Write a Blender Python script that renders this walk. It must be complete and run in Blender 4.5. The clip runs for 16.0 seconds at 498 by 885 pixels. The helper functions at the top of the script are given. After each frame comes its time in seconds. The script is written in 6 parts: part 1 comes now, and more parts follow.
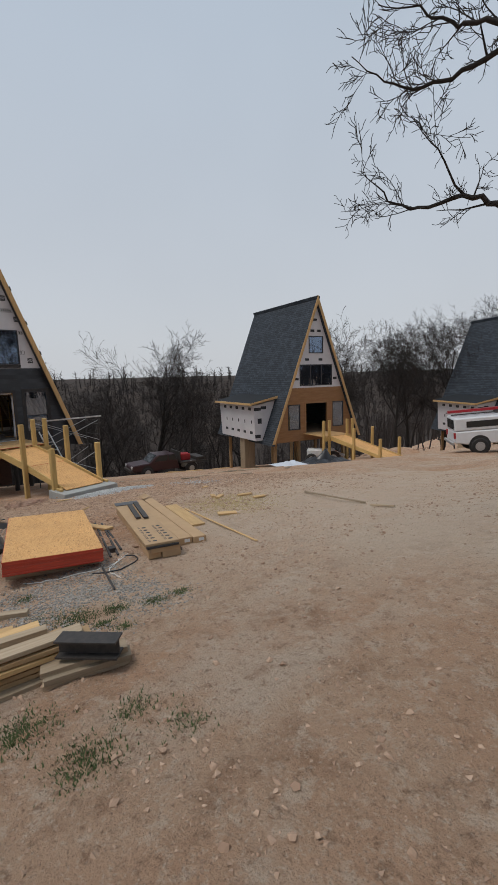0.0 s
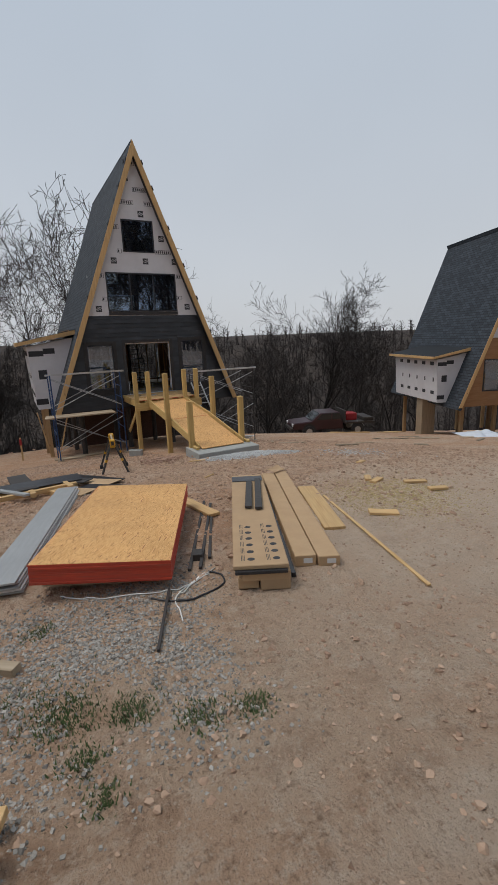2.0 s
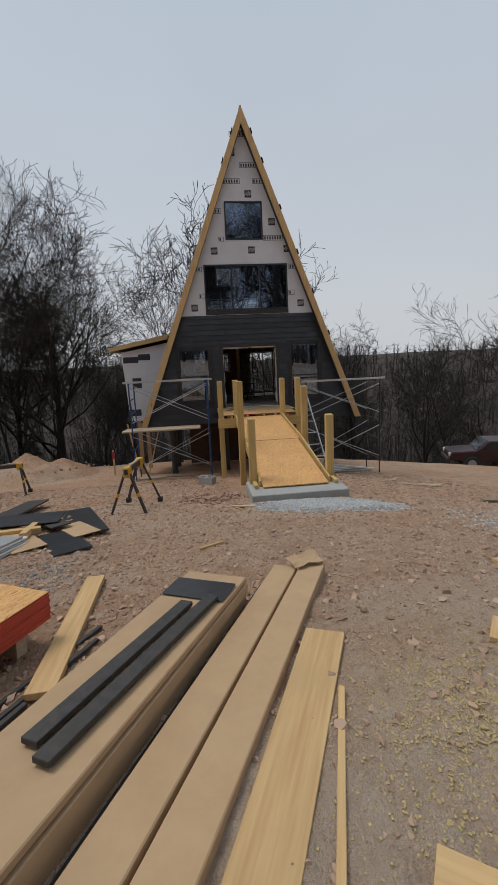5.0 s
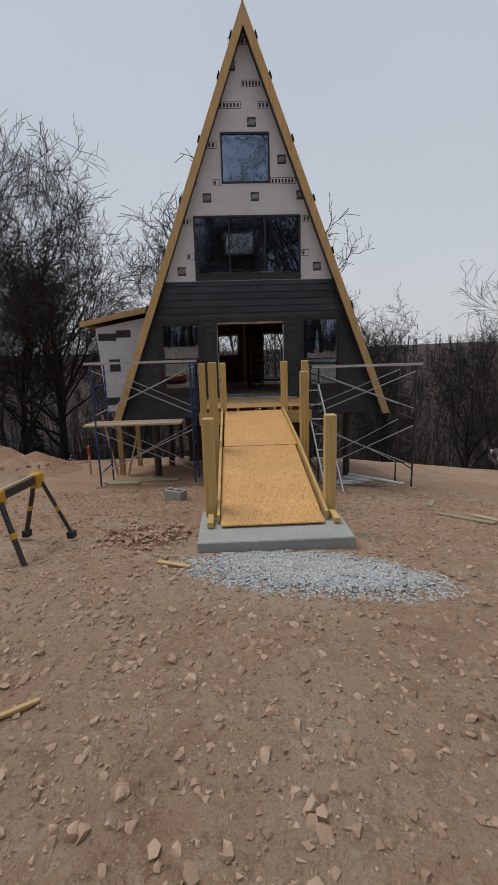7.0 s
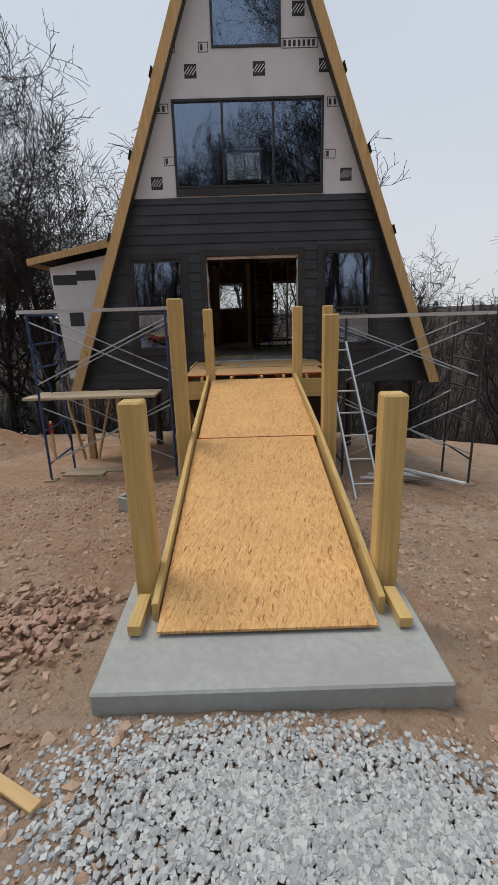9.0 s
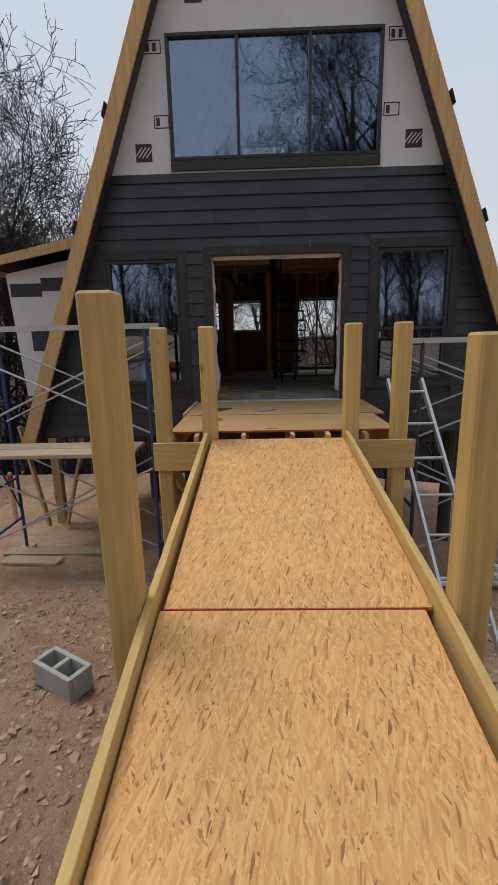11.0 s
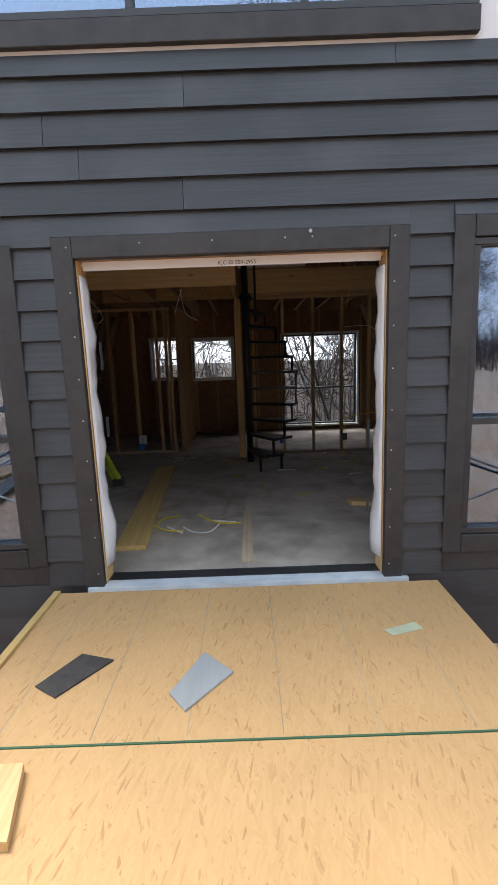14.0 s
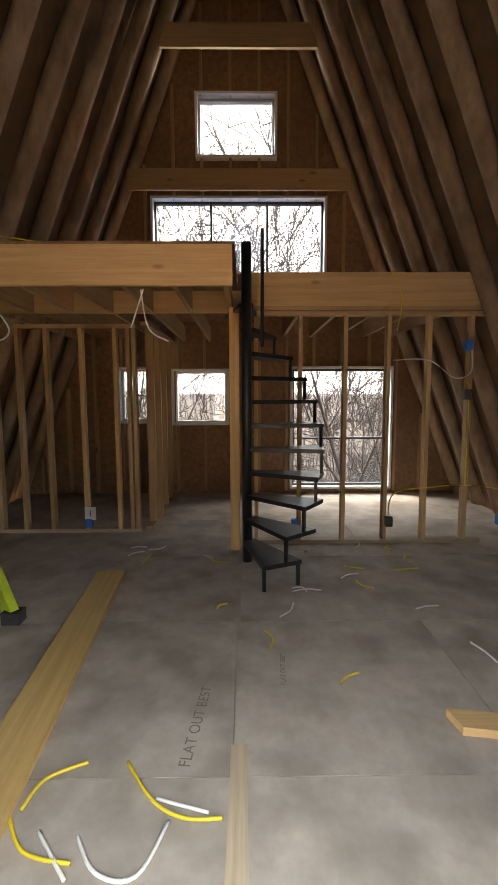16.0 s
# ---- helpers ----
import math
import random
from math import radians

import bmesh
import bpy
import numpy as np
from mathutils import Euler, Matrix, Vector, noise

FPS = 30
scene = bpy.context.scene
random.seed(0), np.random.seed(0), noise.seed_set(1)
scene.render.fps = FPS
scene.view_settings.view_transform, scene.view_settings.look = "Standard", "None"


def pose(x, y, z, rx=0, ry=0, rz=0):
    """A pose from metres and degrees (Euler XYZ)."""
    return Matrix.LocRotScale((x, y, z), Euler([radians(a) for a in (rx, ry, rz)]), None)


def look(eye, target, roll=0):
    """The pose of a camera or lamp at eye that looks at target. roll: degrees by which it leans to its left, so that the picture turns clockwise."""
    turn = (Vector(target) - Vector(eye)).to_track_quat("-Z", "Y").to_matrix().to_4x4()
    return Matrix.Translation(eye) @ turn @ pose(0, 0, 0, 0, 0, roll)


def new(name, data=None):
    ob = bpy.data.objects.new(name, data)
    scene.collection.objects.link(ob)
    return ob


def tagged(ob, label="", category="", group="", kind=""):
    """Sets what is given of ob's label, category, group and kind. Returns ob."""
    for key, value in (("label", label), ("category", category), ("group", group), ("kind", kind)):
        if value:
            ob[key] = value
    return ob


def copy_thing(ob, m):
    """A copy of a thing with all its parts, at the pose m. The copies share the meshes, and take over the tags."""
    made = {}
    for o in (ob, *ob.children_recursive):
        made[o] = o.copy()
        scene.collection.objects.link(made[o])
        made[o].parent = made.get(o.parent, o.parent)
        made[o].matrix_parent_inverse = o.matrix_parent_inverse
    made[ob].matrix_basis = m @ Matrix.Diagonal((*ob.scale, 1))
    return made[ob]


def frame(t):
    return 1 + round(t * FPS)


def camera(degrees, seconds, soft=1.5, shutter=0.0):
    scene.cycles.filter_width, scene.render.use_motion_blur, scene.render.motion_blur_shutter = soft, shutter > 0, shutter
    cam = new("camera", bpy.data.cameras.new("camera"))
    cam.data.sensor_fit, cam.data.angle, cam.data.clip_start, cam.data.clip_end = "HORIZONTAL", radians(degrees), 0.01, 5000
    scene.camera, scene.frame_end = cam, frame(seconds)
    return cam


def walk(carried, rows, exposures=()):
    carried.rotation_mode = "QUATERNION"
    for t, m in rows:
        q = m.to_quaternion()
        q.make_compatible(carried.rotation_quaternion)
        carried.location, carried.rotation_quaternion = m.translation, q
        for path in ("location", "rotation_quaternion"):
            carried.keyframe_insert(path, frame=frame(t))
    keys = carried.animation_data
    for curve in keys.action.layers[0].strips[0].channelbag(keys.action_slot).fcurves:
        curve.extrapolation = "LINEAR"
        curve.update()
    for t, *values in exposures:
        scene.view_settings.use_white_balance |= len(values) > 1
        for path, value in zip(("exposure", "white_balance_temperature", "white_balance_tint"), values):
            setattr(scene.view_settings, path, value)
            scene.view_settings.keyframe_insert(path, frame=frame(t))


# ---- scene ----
cam = camera(58.2, 16.0)
PATH = [
    (0, (0.592, 1.117, 2.39), (-0.691, 2.623, 2.096), -1.6),
    (0.5, (0.147, 1.6, 2.32), (-1.27, 2.973, 1.994), -0.7),
    (1, (-0.314, 2.159, 2.186), (-1.855, 3.375, 1.809), -1.2),
    (1.5, (-0.793, 2.685, 2.097), (-2.425, 3.75, 1.646), -1.4),
    (2, (-1.228, 3.239, 1.999), (-2.956, 4.136, 1.542), -2.2),
    (2.5, (-1.691, 3.796, 1.937), (-3.506, 4.532, 1.529), -3.0),
    (3, (-2.156, 4.373, 1.815), (-4.034, 4.964, 1.463), -3.2),
    (3.5, (-2.661, 4.926, 1.694), (-4.572, 5.396, 1.342), -3.3),
    (4, (-3.144, 5.42, 1.604), (-5.075, 5.788, 1.24), -3.4),
    (4.2, (-3.281, 5.592, 1.571), (-5.22, 5.924, 1.209), -3.3),
    (6.3, (-5.914, 7.223, 1.312), (-7.88, 7.319, 0.954), -1.7),
    (6.5, (-6.195, 7.328, 1.28), (-8.16, 7.407, 0.918), -1.7),
    (7, (-6.923, 7.56, 1.208), (-8.881, 7.631, 0.809), -1.6),
    (7.5, (-7.619, 7.72, 1.108), (-9.557, 7.771, 0.616), -2.0),
    (8, (-8.325, 7.885, 0.973), (-10.238, 7.903, 0.391), -2.2),
    (8.2, (-8.609, 7.92, 0.968), (-10.522, 7.935, 0.383), -2.0),
    (10.3, (-11.626, 7.899, 0.706), (-13.57, 7.891, 0.236), -1.2),
    (10.5, (-11.884, 7.896, 0.74), (-13.826, 7.874, 0.266), -1.1),
    (11, (-12.479, 7.871, 0.861), (-14.427, 7.814, 0.412), -1.3),
    (11.5, (-13.053, 7.965, 0.937), (-15.014, 7.911, 0.548), -1.7),
    (12, (-13.654, 8.027, 1.003), (-15.622, 7.999, 0.649), -2.3),
    (12.5, (-14.257, 8.078, 1.119), (-16.229, 8.069, 0.783), -2.4),
    (13, (-14.981, 8.149, 1.232), (-16.949, 8.117, 0.879), -2.1),
    (13.5, (-15.61, 8.125, 1.314), (-17.577, 8.104, 0.954), -2.0),
    (14, (-16.235, 8.174, 1.354), (-18.204, 8.172, 1.009), -2.1),
    (14.5, (-16.855, 8.164, 1.448), (-18.824, 8.173, 1.098), -2.1),
    (15, (-17.42, 8.124, 1.508), (-19.39, 8.141, 1.165), -1.3),
    (15.5, (-17.982, 8.183, 1.474), (-19.959, 8.183, 1.165), -0.6),
    (16, (-18.483, 8.163, 1.494), (-20.473, 8.183, 1.286), -0.2),
]
walk(cam, [(t, look(eye, target, roll)) for t, eye, target, roll in PATH],
     [(0, 0.0, 6750, 10), (7.4, 0.0, 6850, 10), (8, 0.26, 6850, 10), (10, 0.26, 6850, 10), (11, 0.25, 6850, 10), (12, 0.3, 6700, 10), (13, 0.95, 6550, 10), (13.5, 1.42, 6550, 10), (14.5, 2.4, 6650, 10), (15, 2.85, 6950, 10), (15.5, 3.15, 7300, 10), (16, 3.95, 7700, 10)])

# ---------- light ----------
SUN_EL, SUN_ROT = radians(65), radians(211)
world = bpy.data.worlds.new("overcast")
scene.world = world
world.use_nodes = True
wn, wl = world.node_tree.nodes, world.node_tree.links
bg = wn["Background"]
sky = wn.new("ShaderNodeTexSky")
sky.sky_type, sky.sun_disc, sky.sun_elevation, sky.sun_rotation = "NISHITA", False, SUN_EL, SUN_ROT
sky.dust_density = 3.0
skyscale = wn.new("ShaderNodeVectorMath"); skyscale.operation = "SCALE"; skyscale.inputs[3].default_value = 0.08
wl.new(sky.outputs[0], skyscale.inputs[0])
wtc = wn.new("ShaderNodeTexCoord")
wsep = wn.new("ShaderNodeSeparateXYZ"); wl.new(wtc.outputs["Generated"], wsep.inputs[0])
wramp = wn.new("ShaderNodeValToRGB")
wramp.color_ramp.elements[0].position, wramp.color_ramp.elements[0].color = 0.0, (0.60, 0.64, 0.70, 1)
wramp.color_ramp.elements[1].position, wramp.color_ramp.elements[1].color = 0.75, (0.46, 0.56, 0.69, 1)
wl.new(wsep.outputs[2], wramp.inputs[0])
wno = wn.new("ShaderNodeTexNoise"); wno.inputs["Scale"].default_value, wno.inputs["Detail"].default_value = 2.2, 3
wl.new(wtc.outputs["Generated"], wno.inputs[0])
wmul = wn.new("ShaderNodeMapRange"); wmul.inputs[3].default_value, wmul.inputs[4].default_value = 0.93, 1.07
wl.new(wno.outputs[0], wmul.inputs[0])
wcl = wn.new("ShaderNodeVectorMath"); wcl.operation = "SCALE"
wl.new(wramp.outputs[0], wcl.inputs[0]); wl.new(wmul.outputs[0], wcl.inputs[3])
wmix = wn.new("ShaderNodeMix"); wmix.data_type = "RGBA"; wmix.inputs[0].default_value = 0.88
wl.new(skyscale.outputs[0], wmix.inputs[6]); wl.new(wcl.outputs[0], wmix.inputs[7])
wl.new(wmix.outputs[2], bg.inputs[0])
bg.inputs[1].default_value = 1.0
sun = new("sun", bpy.data.lights.new("sun", "SUN"))
sun.data.energy, sun.data.angle, sun.data.color = 1.4, radians(24), (1, 0.97, 0.93)
sun.matrix_world = look((0, 0, 50), (6, 10, 25))

# unseen fill lamps added at the back windows' heads, boosting sky light inside
for name, y, z, wide, watts in (("window_sky_low", 9.62, 2.25, 1.45, 9), ("window_sky_loft", 8.1, 4.72, 2.4, 17)):
    lamp = new(name, bpy.data.lights.new(name, "AREA"))
    lamp.data.shape, lamp.data.size, lamp.data.size_y = "RECTANGLE", wide, 0.3
    lamp.data.energy, lamp.data.color = watts, (0.93, 0.97, 1.0)
    lamp.matrix_world = look((-25.75, y, z), (-23.2, y, z - 1.7))

# ---------- materials ----------
def mat(name, base=(0.5, 0.5, 0.5), rough=0.7, metal=0.0, var=None, scale=(8, 8, 8), detail=6.0, bump=0.2, bumpdist=0.01,
        stain=None, stain_scale=1.2, stain_amt=0.5, rnd=0.0, spec=None):
    """Base colour and var mixed by fine stretched noise; stain adds a coarse second scale; rnd varies brightness from piece to piece."""
    m = bpy.data.materials.new(name)
    m.use_nodes = True
    n, l = m.node_tree.nodes, m.node_tree.links
    b = n["Principled BSDF"]
    b.inputs["Roughness"].default_value, b.inputs["Metallic"].default_value = rough, metal
    if spec is not None:
        b.inputs["Specular IOR Level"].default_value = spec
    tc = n.new("ShaderNodeTexCoord")
    oi = n.new("ShaderNodeObjectInfo")
    shift = n.new("ShaderNodeVectorMath"); shift.operation = "ADD"
    rs = n.new("ShaderNodeMath"); rs.operation = "MULTIPLY"; rs.inputs[1].default_value = 37.0
    l.new(oi.outputs["Random"], rs.inputs[0]); l.new(tc.outputs["Object"], shift.inputs[0]); l.new(rs.outputs[0], shift.inputs[1])
    mp = n.new("ShaderNodeMapping"); mp.inputs["Scale"].default_value = scale
    l.new(shift.outputs[0], mp.inputs[0])
    no = n.new("ShaderNodeTexNoise"); no.inputs["Scale"].default_value, no.inputs["Detail"].default_value, no.inputs["Roughness"].default_value = 1.0, detail, 0.65
    l.new(mp.outputs[0], no.inputs[0])
    rp = n.new("ShaderNodeMapRange"); rp.inputs[1].default_value, rp.inputs[2].default_value = 0.32, 0.68
    l.new(no.outputs[0], rp.inputs[0])
    mx = n.new("ShaderNodeMix"); mx.data_type = "RGBA"
    mx.inputs[6].default_value = (*base, 1)
    mx.inputs[7].default_value = (*(var or [c * 0.7 for c in base]), 1)
    l.new(rp.outputs[0], mx.inputs[0])
    col = mx.outputs[2]
    if stain:
        n2 = n.new("ShaderNodeTexNoise"); n2.inputs["Scale"].default_value, n2.inputs["Detail"].default_value = stain_scale, 4
        l.new(shift.outputs[0], n2.inputs[0])
        r2 = n.new("ShaderNodeMapRange"); r2.inputs[1].default_value, r2.inputs[2].default_value, r2.inputs[4].default_value = 0.45, 0.7, stain_amt
        l.new(n2.outputs[0], r2.inputs[0])
        m2 = n.new("ShaderNodeMix"); m2.data_type = "RGBA"; m2.inputs[7].default_value = (*stain, 1)
        l.new(r2.outputs[0], m2.inputs[0]); l.new(col, m2.inputs[6])
        col = m2.outputs[2]
    if rnd:
        r3 = n.new("ShaderNodeMapRange"); r3.inputs[3].default_value, r3.inputs[4].default_value = 1 - rnd, 1 + rnd
        l.new(oi.outputs["Random"], r3.inputs[0])
        sc = n.new("ShaderNodeVectorMath"); sc.operation = "SCALE"
        l.new(col, sc.inputs[0]); l.new(r3.outputs[0], sc.inputs[3])
        col = sc.outputs[0]
    l.new(col, b.inputs["Base Color"])
    if bump:
        bp = n.new("ShaderNodeBump"); bp.inputs["Strength"].default_value, bp.inputs["Distance"].default_value = bump, bumpdist
        l.new(no.outputs[0], bp.inputs["Height"]); l.new(bp.outputs[0], b.inputs["Normal"])
    return m


def grain(axis, along=1.2, across=28):
    return tuple(along if i == "xyz".index(axis) else across for i in range(3))


def wood(name, base, var, axis, rough=0.75, rnd=0.1, stain=None):
    m = mat(name, base, rough, 0, var, grain(axis), 5, 0.15, 0.004, stain or [c * 0.75 for c in base], 2.5, 0.45, rnd)
    # dark knots
    n, l = m.node_tree.nodes, m.node_tree.links
    b = n["Principled BSDF"]
    col = b.inputs["Base Color"].links[0].from_socket
    tc = n.new("ShaderNodeTexCoord"); mp = n.new("ShaderNodeMapping")
    mp.inputs["Scale"].default_value = grain(axis, 1.6, 4.0)
    l.new(tc.outputs["Object"], mp.inputs[0])
    vo = n.new("ShaderNodeTexVoronoi"); vo.inputs["Scale"].default_value = 1.0
    l.new(mp.outputs[0], vo.inputs[0])
    r = n.new("ShaderNodeMapRange"); r.inputs[1].default_value, r.inputs[2].default_value = 0.11, 0.05
    r.inputs[4].default_value = 0.75
    l.new(vo.outputs["Distance"], r.inputs[0])
    mx = n.new("ShaderNodeMix"); mx.data_type = "RGBA"; mx.inputs[7].default_value = (base[0] * 0.35, base[1] * 0.25, base[2] * 0.2, 1)
    l.new(r.outputs[0], mx.inputs[0]); l.new(col, mx.inputs[6]); l.new(mx.outputs[2], b.inputs["Base Color"])
    return m


def strand_board(name, light, mid, dark):
    """Oriented strand board: three layers of stretched chips at different turns."""
    m = bpy.data.materials.new(name)
    m.use_nodes = True
    n, l = m.node_tree.nodes, m.node_tree.links
    b = n["Principled BSDF"]; b.inputs["Roughness"].default_value = 0.8
    tc = n.new("ShaderNodeTexCoord")
    wob = n.new("ShaderNodeTexNoise"); wob.inputs["Scale"].default_value = 5.0
    l.new(tc.outputs["Object"], wob.inputs[0])
    wo = n.new("ShaderNodeVectorMath"); wo.operation = "MULTIPLY_ADD"; wo.inputs[1].default_value = (0.03, 0.03, 0.03)
    l.new(wob.outputs["Color"], wo.inputs[0]); l.new(tc.outputs["Object"], wo.inputs[2])
    col = None
    for i, (turn, sx, sy, amt) in enumerate(((3, 19, 110, 1.0), (-72, 24, 120, 0.4), (-40, 23, 115, 0.45), (44, 24, 110, 0.4), (16, 18, 120, 0.5), (-14, 19, 115, 0.5))):
        mp = n.new("ShaderNodeMapping")
        mp.vector_type = "TEXTURE"
        mp.inputs["Rotation"].default_value = (0, 0, radians(turn))
        mp.inputs["Scale"].default_value = (1 / sx, 1 / sy, 0.2)
        mp.inputs["Location"].default_value = (3.1 * i, 1.7 * i, 0)
        l.new(wo.outputs[0], mp.inputs[0])
        vo = n.new("ShaderNodeTexVoronoi"); vo.inputs["Scale"].default_value = 1.0
        l.new(mp.outputs[0], vo.inputs[0])
        sp = n.new("ShaderNodeSeparateColor"); l.new(vo.outputs["Color"], sp.inputs[0])
        rp = n.new("ShaderNodeValToRGB")
        e = rp.color_ramp.elements
        e[0].position, e[0].color = 0.0, (*dark, 1)
        e[1].position, e[1].color = 1.0, (*light, 1)
        k = rp.color_ramp.elements.new(0.11); k.color = (*mid, 1)
        k = rp.color_ramp.elements.new(0.035); k.color = (*[(a + c) / 2 for a, c in zip(mid, dark)], 1)
        l.new(sp.outputs[0], rp.inputs[0])
        if col is None:
            col = rp.outputs[0]
        else:
            th = n.new("ShaderNodeMath"); th.operation = "LESS_THAN"; th.inputs[1].default_value = amt
            l.new(sp.outputs[1], th.inputs[0])
            mx = n.new("ShaderNodeMix"); mx.data_type = "RGBA"
            l.new(th.outputs[0], mx.inputs[0]); l.new(col, mx.inputs[6]); l.new(rp.outputs[0], mx.inputs[7])
            col = mx.outputs[2]
    st = n.new("ShaderNodeTexNoise"); st.inputs["Scale"].default_value, st.inputs["Detail"].default_value = 1.7, 5
    l.new(tc.outputs["Object"], st.inputs[0])
    sr = n.new("ShaderNodeMapRange"); sr.inputs[3].default_value, sr.inputs[4].default_value = 0.8, 1.18
    l.new(st.outputs[0], sr.inputs[0])
    sc = n.new("ShaderNodeVectorMath"); sc.operation = "SCALE"
    l.new(col, sc.inputs[0]); l.new(sr.outputs[0], sc.inputs[3]); l.new(sc.outputs[0], b.inputs["Base Color"])
    bp = n.new("ShaderNodeBump"); bp.inputs["Strength"].default_value, bp.inputs["Distance"].default_value = 0.25, 0.002
    bw = n.new("ShaderNodeRGBToBW"); l.new(col, bw.inputs[0]); l.new(bw.outputs[0], bp.inputs["Height"]); l.new(bp.outputs[0], b.inputs["Normal"])
    return m


def shingles(name, a, c):
    m = bpy.data.materials.new(name)
    m.use_nodes = True
    n, l = m.node_tree.nodes, m.node_tree.links
    b = n["Principled BSDF"]; b.inputs["Roughness"].default_value = 0.9
    uv = n.new("ShaderNodeUVMap")
    br = n.new("ShaderNodeTexBrick")
    br.inputs["Color1"].default_value, br.inputs["Color2"].default_value, br.inputs["Mortar"].default_value = (*a, 1), (*c, 1), (*[v * 0.35 for v in a], 1)
    br.inputs["Scale"].default_value, br.inputs["Mortar Size"].default_value = 1.0, 0.012
    br.inputs["Brick Width"].default_value, br.inputs["Row Height"].default_value, br.inputs["Bias"].default_value = 0.34, 0.145, 0.0
    l.new(uv.outputs[0], br.inputs[0])
    no = n.new("ShaderNodeTexNoise"); no.inputs["Scale"].default_value, no.inputs["Detail"].default_value = 1.1, 8
    l.new(uv.outputs[0], no.inputs[0])
    mr = n.new("ShaderNodeMapRange"); mr.inputs[3].default_value, mr.inputs[4].default_value = 0.65, 1.35
    l.new(no.outputs[0], mr.inputs[0])
    sc = n.new("ShaderNodeVectorMath"); sc.operation = "SCALE"
    l.new(br.outputs[0], sc.inputs[0]); l.new(mr.outputs[0], sc.inputs[3]); l.new(sc.outputs[0], b.inputs["Base Color"])
    bp = n.new("ShaderNodeBump"); bp.inputs["Strength"].default_value, bp.inputs["Distance"].default_value = 0.6, 0.01
    l.new(br.outputs["Fac"], bp.inputs["Height"]); bp.invert = True
    l.new(bp.outputs[0], b.inputs["Normal"])
    return m


def dirt_material():
    """Packed tan clay with rubbly red-brown and pale dusty patches, grey gravel and litter further off."""
    m = bpy.data.materials.new("dirt")
    m.use_nodes = True
    n, l = m.node_tree.nodes, m.node_tree.links
    b = n["Principled BSDF"]; b.inputs["Roughness"].default_value = 0.95; b.inputs["Specular IOR Level"].default_value = 0.15
    tc = n.new("ShaderNodeTexCoord")

    def noise_at(scale, detail=6, rough=0.6):
        t = n.new("ShaderNodeTexNoise"); t.inputs["Scale"].default_value, t.inputs["Detail"].default_value, t.inputs["Roughness"].default_value = scale, detail, rough
        l.new(tc.outputs["Object"], t.inputs[0])
        return t.outputs[0]

    def ramp(src, lo, hi, top=1.0):
        r = n.new("ShaderNodeMapRange"); r.inputs[1].default_value, r.inputs[2].default_value, r.inputs[4].default_value = lo, hi, top
        l.new(src, r.inputs[0])
        return r.outputs[0]

    def mixc(f, a, c):
        x = n.new("ShaderNodeMix"); x.data_type = "RGBA"
        l.new(f, x.inputs[0])
        for i, v in ((6, a), (7, c)):
            if isinstance(v, tuple):
                x.inputs[i].default_value = (*v, 1)
            else:
                l.new(v, x.inputs[i])
        return x.outputs[2]

    c = mixc(ramp(noise_at(0.35, 5), 0.4, 0.62), (0.558, 0.392, 0.275), (0.522, 0.310, 0.194))
    c = mixc(ramp(noise_at(0.8, 6), 0.50, 0.66, 0.75), c, (0.612, 0.486, 0.378))
    c = mixc(ramp(noise_at(2.3, 9, 0.75), 0.52, 0.66, 0.75), c, (0.324, 0.189, 0.117))
    c = mixc(ramp(noise_at(6, 9, 0.75), 0.52, 0.62, 0.7), c, (0.648, 0.513, 0.396))
    c = mixc(ramp(noise_at(13, 8, 0.8), 0.54, 0.63, 0.75), c, (0.240, 0.144, 0.092))
    c = mixc(ramp(noise_at(34, 6, 0.8), 0.55, 0.63, 0.7), c, (0.648, 0.522, 0.405))
    c = mixc(ramp(noise_at(75, 4, 0.75), 0.57, 0.64, 0.65), c, (0.192, 0.124, 0.084))
    # paler packed track on the near side of the cartons, redder churned clay towards the house
    trk = n.new("ShaderNodeVectorMath"); trk.operation = "DISTANCE"; trk.inputs[1].default_value = (-2.6, 9.6, 0)
    l.new(tc.outputs["Object"], trk.inputs[0])
    edge = n.new("ShaderNodeMath"); edge.operation = "MULTIPLY_ADD"; edge.inputs[1].default_value = 3.0
    l.new(noise_at(0.7, 6, 0.7), edge.inputs[0]); l.new(trk.outputs["Value"], edge.inputs[2])
    c = mixc(ramp(edge.outputs[0], 7.2, 4.6, 0.55), c, (0.66, 0.545, 0.43))
    near = n.new("ShaderNodeSeparateXYZ"); l.new(tc.outputs["Object"], near.inputs[0])
    red = n.new("ShaderNodeMapRange"); red.inputs[1].default_value, red.inputs[2].default_value, red.inputs[4].default_value = -5.5, -9.5, 0.22
    l.new(near.outputs[0], red.inputs[0])
    c = mixc(red.outputs[0], c, (0.47, 0.27, 0.165))
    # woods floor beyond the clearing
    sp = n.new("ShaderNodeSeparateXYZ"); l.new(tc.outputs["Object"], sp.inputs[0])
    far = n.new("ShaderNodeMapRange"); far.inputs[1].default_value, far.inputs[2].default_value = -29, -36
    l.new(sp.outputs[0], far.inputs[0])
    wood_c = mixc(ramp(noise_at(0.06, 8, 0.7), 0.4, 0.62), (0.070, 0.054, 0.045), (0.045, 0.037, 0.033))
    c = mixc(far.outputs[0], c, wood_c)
    l.new(c, b.inputs["Base Color"])
    h = n.new("ShaderNodeMath"); h.operation = "ADD"
    l.new(noise_at(9, 8, 0.7), h.inputs[0]); l.new(noise_at(45, 5, 0.7), h.inputs[1])
